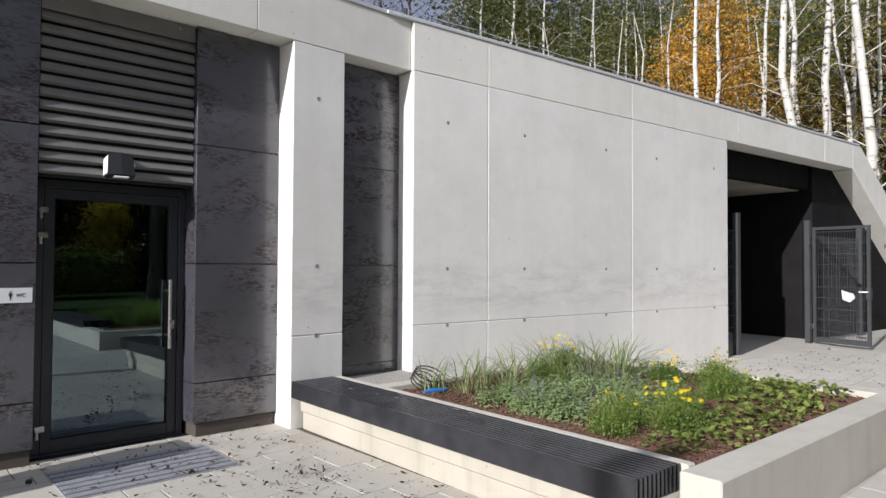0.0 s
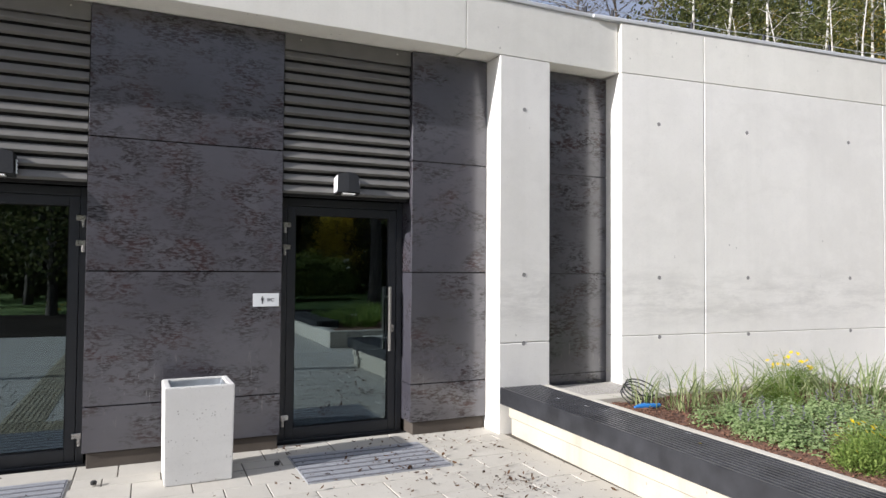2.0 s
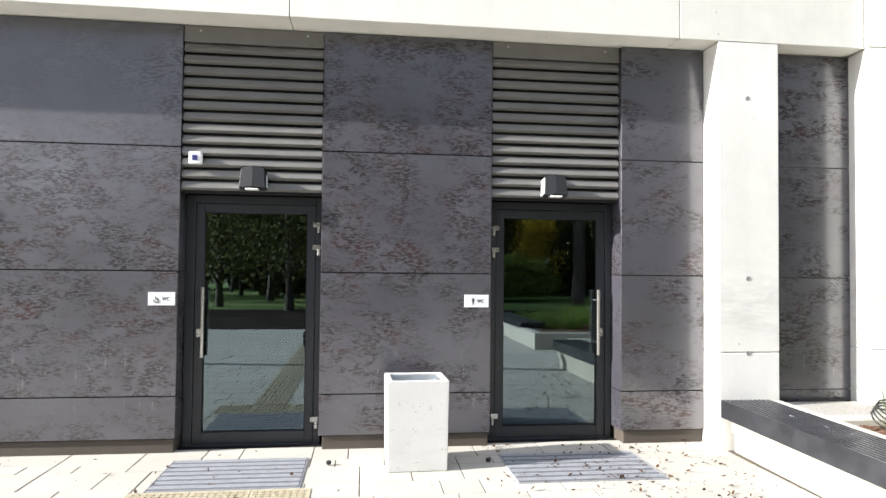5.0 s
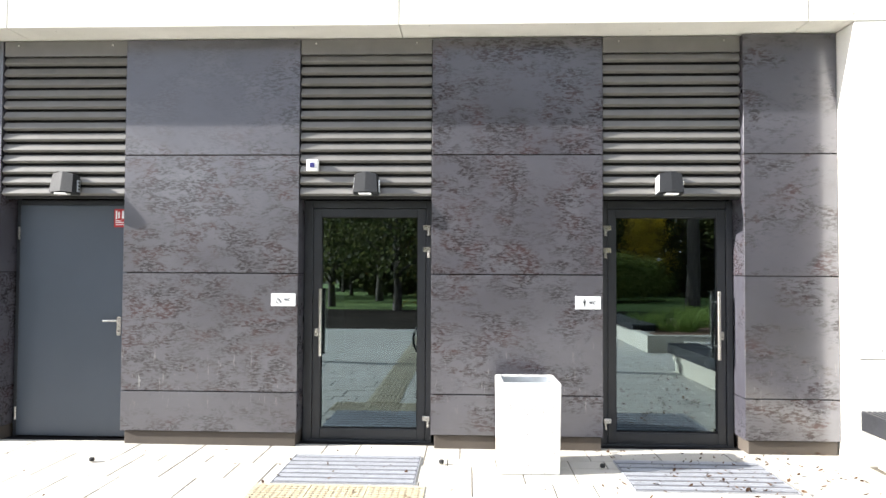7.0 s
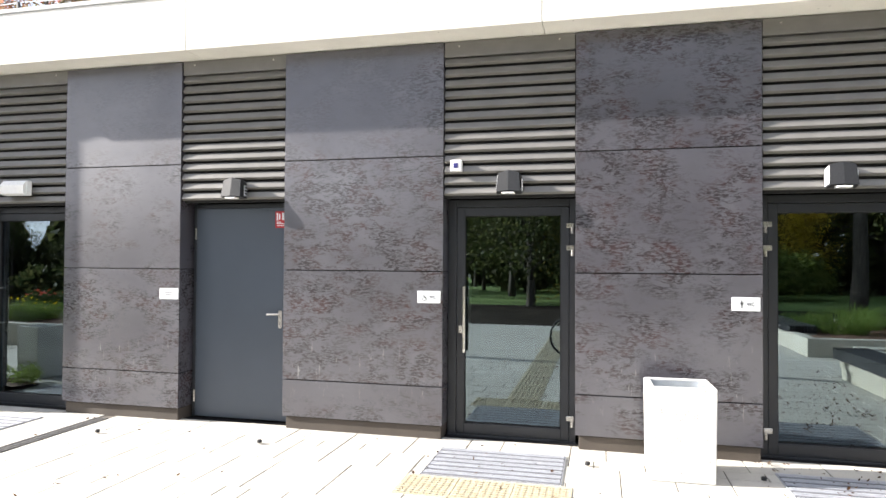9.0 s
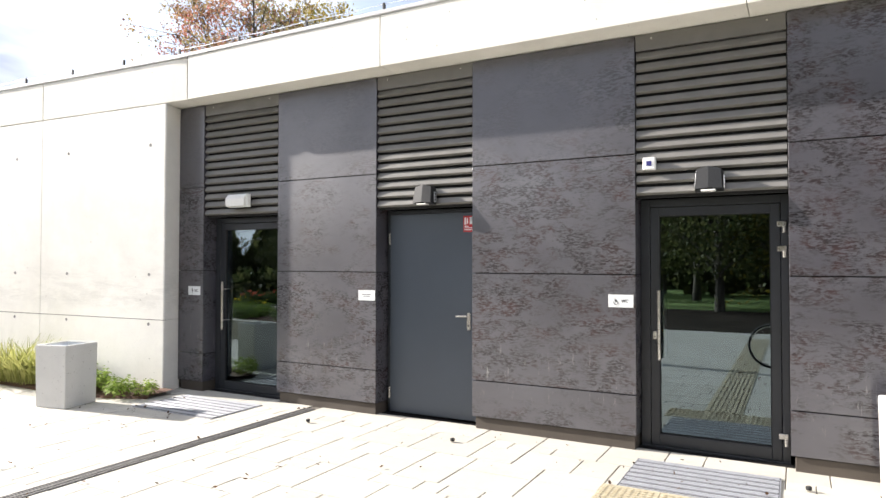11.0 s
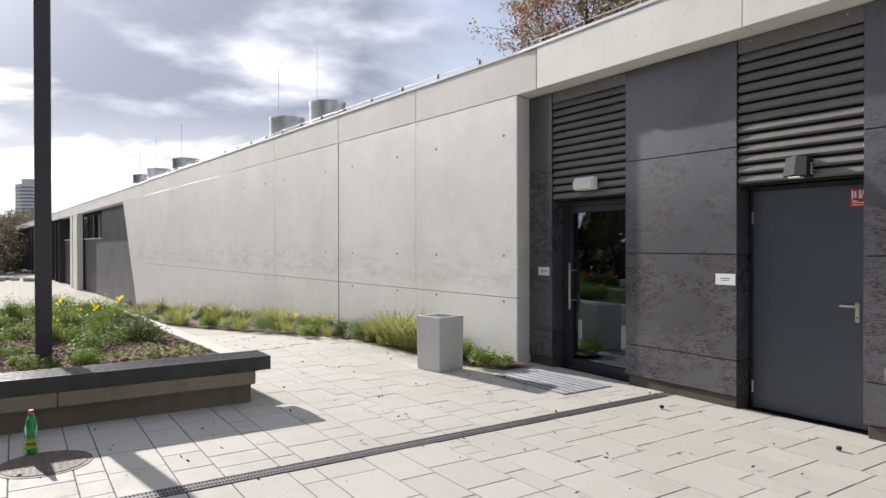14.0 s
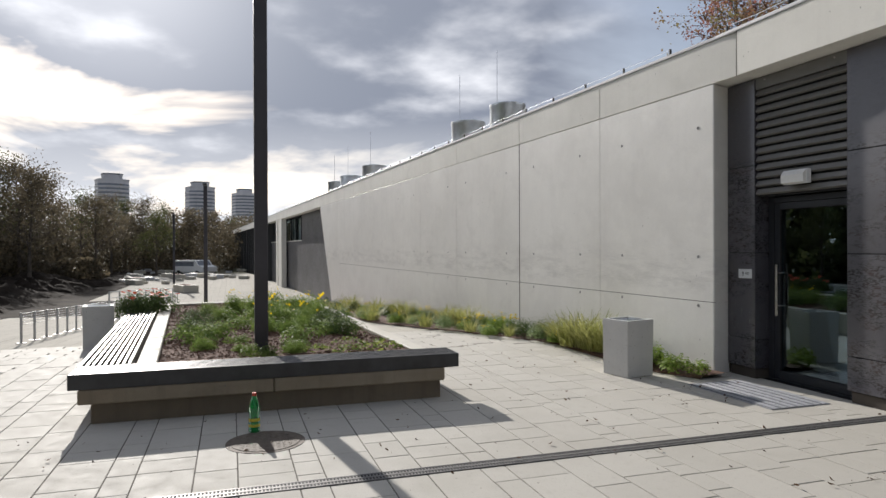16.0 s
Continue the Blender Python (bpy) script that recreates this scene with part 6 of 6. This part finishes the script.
for d, px, w, h in ((520, 207, 20, 52), (560, 362, 20, 52), (640, 440, 20, 54)):
    a = radians(162.3) + math.atan((784 - px) / 1154)
    tower(1 + d * math.cos(a), -6.1 + d * math.sin(a), w, h, "distant grey concrete tower block with window bands")


def grow(rng, trunk_h, r, crown_r, n_limb, n_leaf, leaf_size, lean=0.03, bare=0.35, droop=0.0, twigs=3, limb=0.42, scatter=0.17):
    """Trunk and limbs as one mesh, leaves as another."""
    bm = bmesh.new()
    pts, c = [], Vector((0, 0, -0.3))
    for i in range(8):
        pts.append(c.copy())
        c += Vector((rng.gauss(0, lean), rng.gauss(0, lean), 1)) * (trunk_h + 0.3) / 7
    radii = [r * (1.15 if i == 0 else 1 - 0.125 * i) for i in range(8)]
    tube(bm, pts, radii, 9)
    tips = []
    for k in range(n_limb):
        t = bare + (1 - bare) * (k + rng.random()) / n_limb
        f = t * 7
        i = min(6, int(f))
        p = pts[i].lerp(pts[i + 1], f - i)
        a = rng.uniform(0, 6.28)
        ln = crown_r * (1.15 - 0.75 * (t - bare) / (1 - bare)) * rng.uniform(0.6, 1.15)
        d = Vector((math.cos(a), math.sin(a), rng.uniform(0.35, 1.0))).normalized()
        q1, q2 = p + d * ln * 0.5 + Vector((0, 0, 0.05 * ln)), p + d * ln + Vector((0, 0, -droop * ln))
        rr = max(0.012, r * limb * (1 - 0.75 * t))
        tube(bm, [p, q1, q2], [rr, rr * 0.6, rr * 0.2], 5, False)
        tips += [q1, q1.lerp(q2, 0.5), q2]
        for _ in range(twigs):
            s = p.lerp(q2, rng.uniform(0.35, 0.95))
            e = s + Vector((rng.gauss(0, 1), rng.gauss(0, 1), rng.gauss(0.3 - droop * 2, 0.7))) * ln * 0.28
            tube(bm, [s, e], [rr * 0.3, rr * 0.08], 4, False)
            tips.append(e)
    tips.append(pts[-1])
    verts, faces = [], []
    sig = crown_r * scatter
    for _ in range(n_leaf):
        c = rng.choice(tips) + Vector((rng.gauss(0, sig), rng.gauss(0, sig), rng.gauss(-sig * droop * 3, sig * 0.8)))
        n = Vector((rng.gauss(0, 1), rng.gauss(0, 1), rng.gauss(0.4, 1))).normalized()
        t = n.orthogonal().normalized()
        t = Matrix.Rotation(rng.uniform(0, 6.28), 3, n) @ t
        b = n.cross(t)
        l, w = leaf_size * rng.uniform(0.6, 1.3), leaf_size * rng.uniform(0.4, 0.8)
        k = len(verts)
        verts += [tuple(c - t * l), tuple(c + b * w), tuple(c + t * l), tuple(c - b * w)]
        faces.append((k, k + 1, k + 2, k + 3))
    return bm, verts, faces


def tree(name, seed, label, group, bark_m, leaf_m, trunk_h, r, crown_r, n_limb, n_leaf, leaf_size, **kw):
    rng = random.Random(seed)
    t = thing(name, label, "tree", group=group)
    bm, v, f = grow(rng, trunk_h, r, crown_r, n_limb, n_leaf, leaf_size, **kw)
    part("trunk", bm, bark_m, t)
    part("crown", raw("crown", v, f, leaf_m), None, t)
    return t


def plant_trees(protos, places, seed):
    rng = random.Random(seed)
    for i, (x, y, s) in enumerate(places):
        p = protos[i % len(protos)]
        ob = p if i < len(protos) else copy_thing(p, Matrix())
        ob.matrix_basis = Matrix.Translation((x, y, ground_z(x) - 0.1)) @ pose(0, 0, 0, 0, 0, rng.uniform(0, 360)) @ Matrix.Scale(s, 4)


def ring(px, d, t0=(1.66, -5.84), axis=47.6):
    a = radians(axis) + math.atan((784 - px) / 1154)
    return t0[0] + d * math.cos(a), t0[1] + d * math.sin(a)


birches = [tree("birch_tree", 200 + i, "tall white-barked birch with thinning green leaves", "birches", M_BIRCH, M_LEAFG, 17, 0.12, 3.0, 26, 5000, 0.07, droop=0.3, bare=0.3, lean=0.05, limb=0.3) for i in range(2)]
thin = [tree("birch_tree", 206 + i, "white-barked birch with few yellowing leaves and bare twigs", "birches", M_BIRCH, M_LEAFY, 17, 0.165, 2.2, 20, 800, 0.06, droop=0.2, bare=0.16, lean=0.07, twigs=3, limb=0.16) for i in range(3)]
plant_trees(thin, [(*ring(1440, 21), 1.0), (*ring(1085, 33), 0.8), (*ring(1138, 34), 0.85), (*ring(1040, 34), 0.8), (*ring(985, 35), 0.85), (*ring(1182, 31), 0.8), (*ring(1112, 37), 0.9), (*ring(930, 38), 0.9), (*ring(1300, 33), 0.8), (*ring(1485, 23), 1.0), (*ring(1535, 20), 1.0), (*ring(1235, 26), 0.95), (*ring(1400, 26), 1.0), (*ring(1256, 27), 0.9), (*ring(1562, 23), 1.0), (*ring(1460, 27), 0.9), (*ring(1510, 28), 1.0), (*ring(1640, 24), 1.0), (*ring(1385, 24), 0.8), (*ring(1425, 28), 0.85), (*ring(1475, 25), 0.75), (*ring(1525, 30), 0.9), (*ring(1590, 27), 0.85), (*ring(1610, 22), 0.8), (*ring(1340, 29), 0.7), (*ring(1550, 27), 0.8)], 9)
plant_trees(birches, [(*ring(1330, 36), 1.0), (*ring(1180, 38), 1.0),
            (*ring(1100, 38), 1.15), (*ring(1040, 38), 1.25), (*ring(970, 38), 1.3), (*ring(900, 38), 1.35), (*ring(850, 40), 1.4), (*ring(1150, 40), 1.1), (*ring(1005, 44), 1.5), (*ring(935, 43), 1.5), (*ring(1075, 43), 1.4), (*ring(880, 46), 1.6), (*ring(1390, 40), 1.0), (*ring(1500, 38), 1.0)], 1)
oranges = [tree("maple_tree", 220, "autumn maple with bright orange leaves", "autumn maples", M_BARK, M_LEAFO, 12, 0.14, 3.0, 34, 6000, 0.065, scatter=0.13, twigs=5)]
plant_trees(oranges, [(*ring(1275, 31), 1.15), (*ring(1205, 34), 1.05), (*ring(1385, 36), 0.85), (*ring(1315, 33), 0.95), (*ring(1172, 37), 0.85), (*ring(1490, 37), 0.8)], 2)


def woodland(name, label, spots, n, size, mat, seed):
    """Far woods: thickets of leaves, each spot a bulk at x, y with radius and height."""
    rng = random.Random(seed)
    v, f = [], []
    for _ in range(n):
        x, y, r, h = rng.choice(spots)
        a = rng.uniform(0, 6.28)
        t = rng.random()
        rr = r * (0.55 + 0.6 * math.sin(3.0 * t + 0.35) * 0.6) * rng.uniform(0.6, 1.05)
        c = Vector((x + rr * math.cos(a), y + rr * math.sin(a), ground_z(x) + h * t * rng.uniform(0.85, 1.0)))
        nn = Vector((rng.gauss(0, 1), rng.gauss(0, 1), rng.gauss(0.5, 1))).normalized()
        tt = nn.orthogonal().normalized()
        tt = Matrix.Rotation(rng.uniform(0, 6.28), 3, nn) @ tt
        b = nn.cross(tt)
        l, w = size * rng.uniform(0.5, 1.2), size * rng.uniform(0.35, 0.7)
        k = len(v)
        v += [tuple(c - tt * l), tuple(c + b * w), tuple(c + tt * l), tuple(c - b * w)]
        f.append((k, k + 1, k + 2, k + 3))
    return tagged(new(name, raw(name, v, f, mat)), label, "woodland", "", "stuff")


rng = random.Random(404)
woodland("thicket", "dark green thicket closing off the park", [(x + rng.uniform(-2, 2), -43 + rng.uniform(-4, 4) + 0.004 * x * x, rng.uniform(3, 5), rng.uniform(12, 17) if x > 0 else rng.uniform(5.5, 8)) for x in range(-60, 66, 4)], 42000, 0.62, M_LEAFD, 1)
woodland("thicket", "low bushes along the edge of the lawn", [(x + rng.uniform(-2, 2), -33 + rng.uniform(-3, 3), rng.uniform(1.5, 3), rng.uniform(2, 4.5)) for x in range(-50, 50, 5)], 9000, 0.3, M_LEAFD, 2)
woodland("thicket", "dark woods beyond the square", [(*ring(px + rng.uniform(-15, 15), d + rng.uniform(-8, 8), (1.0, -6.1), 162.3), rng.uniform(3, 5), rng.uniform(5.0, 8.0)) for px in range(-420, 470, 26) for d in (92, 110)], 130000, 0.19, M_LEAFH, 3)
woodland("thicket", "dark bushes at the edge of the soil", [(*ring(px + rng.uniform(-15, 15), 62 + rng.uniform(-4, 4), (1.0, -6.1), 162.3), rng.uniform(2, 3.5), rng.uniform(2, 4.2)) for px in range(-420, 180, 40)], 24000, 0.2, M_LEAFH, 4)
woodland("thicket", "shady undergrowth behind the building", [(*ring(px + rng.uniform(-15, 15), 44 + rng.uniform(-4, 6)), rng.uniform(2, 4), rng.uniform(8, 13)) for px in range(800, 1900, 60)], 30000, 0.2, M_LEAFD, 5)
woodland("thicket", "tall green woods closing the view behind the roof", [(*ring(px + rng.uniform(-15, 15), 58 + rng.uniform(-6, 8)), rng.uniform(3, 5), rng.uniform(19, 27)) for px in range(865, 1950, 48)], 130000, 0.19, M_LEAFD, 6)
woodland("thicket", "far woods behind the birches", [(*ring(px + rng.uniform(-15, 15), 80 + rng.uniform(-6, 6)), rng.uniform(4, 6), rng.uniform(27, 36)) for px in range(945, 1990, 36)], 60000, 0.5, M_LEAFD, 9)
woodland("thicket", "green crowns among the birches", [(*ring(px + rng.uniform(-15, 15), 50 + rng.uniform(-4, 4)), rng.uniform(2, 4), rng.uniform(15, 22)) for px in range(880, 1500, 40)], 27000, 0.15, M_LEAFG, 7)
woodland("thicket", "brown twiggy undergrowth among the birch trunks", [(*ring(px + rng.uniform(-15, 15), 31 + rng.uniform(-3, 3)), rng.uniform(1.5, 3), rng.uniform(8, 13)) for px in range(1370, 1850, 30)], 34000, 0.12, M_LEAFB, 8)
backs = [tree("forest_tree", 230 + i, "dense dark green woodland tree behind the roof", "woodland trees", M_BARK, M_LEAFD, 13, 0.2, 3.8, 26, 5200, 0.14) for i in range(2)]
plant_trees(backs, [(*ring(p, 46 + (p * 7) % 13), 1.0 + 0.002 * (p % 90) + max(0, (1250 - p) / 700)) for p in range(860, 1800, 75)], 3)
twiggy = [tree("bare_tree", 260, "nearly bare tree with fine twigs and a few leaves", "bare trees", M_BARK, M_LEAFB, 13, 0.16, 3.6, 34, 900, 0.06, twigs=9)]
plant_trees(twiggy, [(*ring(735, 36), 1.45), (*ring(660, 40), 1.6)], 8)
reds = [tree("cherry_tree", 246 + i, "tree behind the roof turning reddish brown", "reddening trees", M_BARK, m, 12.0, 0.15, 3.9, 34, 7600, 0.062, twigs=13, limb=0.5, scatter=0.042) for i, m in enumerate((M_LEAFR, M_LEAFY, M_LEAFR))]
plant_trees(reds, [(*ring(450, 24, (1.28, -5.9), 118.7), 1.0), (*ring(560, 26, (1.28, -5.9), 118.7), 0.95), (*ring(362, 26, (1.28, -5.9), 118.7), 0.97), (*ring(655, 28, (1.28, -5.9), 118.7), 0.9), (*ring(505, 28, (1.28, -5.9), 118.7), 1.0)], 4)
woods = [tree("park_tree", 250 + i, "dark park tree at the edge of the square", "park trees", M_BARK, m, 11, 0.22, 4.2, 30, 3800, 0.12, twigs=7, scatter=0.11) for i, m in enumerate((M_LEAFD, M_LEAFH, M_LEAFH))]
plant_trees(woods, [(*ring(px, d, (1.0, -6.1), 162.3), s) for px, d, s in ((-260, 52, 0.9), (-160, 60, 0.95), (-80, 56, 0.85), (-10, 62, 0.85), (40, 60, 0.8), (110, 66, 0.6), (150, 80, 0.75), (205, 84, 0.75), (262, 92, 0.8), (300, 100, 0.75), (340, 90, 0.65), (385, 104, 0.72), (420, 110, 0.65), (-330, 45, 1.1), (75, 75, 0.9), (230, 100, 0.8), (60, 52, 0.7), (178, 62, 0.62), (285, 74, 0.55))], 5)
# park across the square, mirrored in the door glass
plant_trees([copy_thing(woods[0], Matrix()), copy_thing(woods[1], Matrix())], [(9.4, -17.0, 1.2), (-11, -27, 0.42), (3.5, -40, 1.2), (14, -44, 1.1), (-16, -30, 0.45), (18, -24, 1.1), (-7, -38, 0.55), (8, -46, 1.3), (-22, -36, 0.5), (22, -40, 1.2), (-30, -28, 0.45), (15, -48, 1.3), (2, -48, 1.3), (27, -16, 1.1), (-42, -34, 0.6), (-54, -30, 0.6)], 6)

lows = [tree("lime_tree", 270 + i, "leafy tree with low green branches in the park", "park limes", M_BARK, m, 9, 0.2, 3.6, 34, 9000, 0.11, bare=0.14, twigs=5) for i, m in enumerate((M_LEAFD, M_LEAFG, M_LEAFY))]
plant_trees(lows, [(-1.2, -19.0, 0.9), (-4.4, -22, 0.85), (1.2, -21.5, 0.95), (-3, -27, 1.0), (17, -35, 1.2), (15.5, -39, 1.3), (1.5, -32, 0.9), (10.5, -41, 1.5), (-8, -31, 0.5), (-13, -30, 0.45), (20, -30, 1.4), (-18, -33, 0.5), (20, -38, 1.1), (-5.5, -33, 0.6), (25, -34, 1.3), (23, -26, 1.1), (-0.5, -35, 1.0)], 7)

golden = [tree("maple_tree", 280, "golden yellow maple on the park lawn", "autumn maples", M_BARK, M_GOLD, 8, 0.14, 3.2, 34, 7000, 0.09, bare=0.2, twigs=5, scatter=0.12)]
plant_trees(golden, [(12.6, -34, 0.62)], 12)
spread(plant_shrub, [(8.3, -27.5, 7.5), (6.4, -28.2, 6.0), (10.2, -28.6, 6.5)], 161, Matrix(), 0, n=5000, mat=M_OLIVE, label="large rounded olive-green bush on the park lawn")

xa, ya = ring(1256, 27)
xb, yb = ring(1562, 23)
cable = thing("overhead_cable", "thin black cable slung between the birches", "cable")
part("strand", tube(bmesh.new(), [(xa + (xb - xa) * i / 10, ya + (yb - ya) * i / 10, 9.4 - 0.1 * i / 10 - 0.25 * math.sin(math.pi * i / 10)) for i in range(11)], [0.02] * 11, 6), M_HOSE, cable)

# ---- paving slabs ----
rng = random.Random(77)
paved = thing("paving", "cream concrete slabs laid in rows of mixed sizes", "paving", kind="structure")
CACHE = {}


def slab_mesh(l, w):
    key = (round(l, 3), round(w, 3))
    if key not in CACHE:
        bm = bmesh.new()
        g = 0.0042
        e = 0.003
        lo = [bm.verts.new(p) for p in ((g, g, -0.03), (l - g, g, -0.03), (l - g, w - g, -0.03), (g, w - g, -0.03))]
        mid = [bm.verts.new((v.co.x, v.co.y, -e)) for v in lo]
        hi = [bm.verts.new(p) for p in ((g + e, g + e, 0), (l - g - e, g + e, 0), (l - g - e, w - g - e, 0), (g + e, w - g - e, 0))]
        for a, b in ((lo, mid), (mid, hi)):
            for i in range(4):
                bm.faces.new((a[i], a[(i + 1) % 4], b[(i + 1) % 4], b[i]))
        bm.faces.new(hi)
        CACHE[key] = mesh_of("paving_slab", bm, M_PAVE)
    return CACHE[key]


WIDTHS, near, far_v, far_f = (0.40, 0.20, 0.40, 0.30), 0, [], []
y, row = 0.11, 0
while y > -10.4:
    w = WIDTHS[row % 4]
    y -= w
    for x0, x1 in ((DRAIN + 0.07, 4.82 if y > -4.75 else 4.98), (-12.4, DRAIN - 0.07), (8.9, 15.6), (4.98, 8.84)):
        if (x0 > 8.5 and not -6.2 < y < -1.45) or (4.85 < x0 < 8.5 and not -6.2 < y < -4.75):
            continue
        x = x0
        while x < x1 - 0.02:
            l = rng.choice((0.2, 0.4, 0.3) if w < 0.25 else (0.4, 0.6, 0.5, 0.3, 0.6))
            if x1 - x - l < 0.12:
                l = x1 - x
            z = rng.uniform(-0.0012, 0.0012) + ground_z(x + l / 2)
            if near < 300 and -3.6 < x < 4.6 and y > -3.3:
                part("paving_slab", slab_mesh(l, w), None, paved, "", Matrix.Translation((x, y, z)))
                near += 1
            else:
                me = slab_mesh(l, w)
                k = len(far_v)
                far_v += [(v.co.x + x, v.co.y + y, v.co.z + z) for v in me.vertices]
                far_f += [tuple(k + i for i in p.vertices) for p in me.polygons]
            x += l
    row += 1
ob = new("slab_field", raw("slab_field", far_v, far_f, M_PAVE))
ob.parent = paved
tagged(ob, kind="stuff")

# fallen leaves on the paving: curled, in drifts by the bench, the mat and the door
rng = random.Random(5)
lv, lf = [], []
DRIFTS = [(4.22, -1.66, 0.16, 90), (4.05, -1.9, 0.3, 50), (4.5, -0.75, 0.2, 40), (3.9, -1.1, 0.5, 160), (3.35, -0.65, 0.35, 90), (4.3, -2.4, 0.35, 70), (2.78, -0.02, 0.10, 50), (4.3, -0.12, 0.3, 60), (0.6, -0.6, 0.35, 26), (3.2, -3.0, 0.9, 110), (4.0, -5.2, 0.9, 150), (2.6, -6.8, 1.2, 150), (3.6, -1.9, 0.6, 120), (2.9, -4.4, 1.0, 120), (4.4, -3.4, 0.3, 90), (-4.5, -1.2, 0.8, 30), (12.6, -2.2, 0.9, 240), (11.0, -2.6, 1.0, 160), (14.2, -2.0, 0.8, 160), (9.6, -4.6, 0.6, 90)]
for x0, y0, sp, n in DRIFTS + [(None, 0, 0, 1000)]:
    for _ in range(n):
        x, y = (rng.uniform(-11, 4.6), rng.uniform(-8, 0)) if x0 is None else (rng.gauss(x0, sp), rng.gauss(y0, sp))
        if y > -0.01 or (x > 4.78 and (x0 is None or x0 < 6)) or (x > 6 and (x < 8.9 or y > -1.5)) or (x < -5.6 and y < -3.6):
            continue
        c = Vector((x, y, ground_z(x) + rng.uniform(0.012, 0.02)))
        r = Euler((rng.uniform(-0.6, 0.6), rng.uniform(-0.6, 0.6), rng.uniform(0, 6.3))).to_matrix()
        s = rng.choice((0.005, 0.007, 0.009, 0.012, 0.016, 0.024)) * (0.95 if x0 is None else 1.0)
        w, curl = rng.uniform(0.2, 0.6), rng.uniform(0.1, 0.5)
        k = len(lv)
        lv += [tuple(c + r @ Vector(p) * s) for p in ((-1, 0, curl), (-0.3, w, curl * 0.7), (0.1, 0, -0.1), (-0.3, -w, curl * 0.7), (0.5, w * 0.8, curl * 0.5), (1.1, 0, curl), (0.5, -w * 0.8, curl * 0.5))]
        lf += [(k, k + 2, k + 1), (k, k + 3, k + 2), (k + 1, k + 2, k + 4), (k + 2, k + 5, k + 4), (k + 2, k + 3, k + 6), (k + 2, k + 6, k + 5)]
tagged(new("fallen_leaves", raw("fallen_leaves", lv, lf, M_DRYLEAF)), "scattered dry brown leaves on the paving", "leaves", "", "stuff")
v, f = leaf_cloud(random.Random(3), 3, 0.02, 0.01, 0.024, 0.9, 1)
loose = new("fallen_leaf", raw("fallen_leaf", v, f, M_LEAFY))
loose.matrix_basis = PR @ Matrix.Translation((0.24, -2.3, 0.466))
tagged(loose, "single yellow fallen leaf lying on the bench", "leaf")
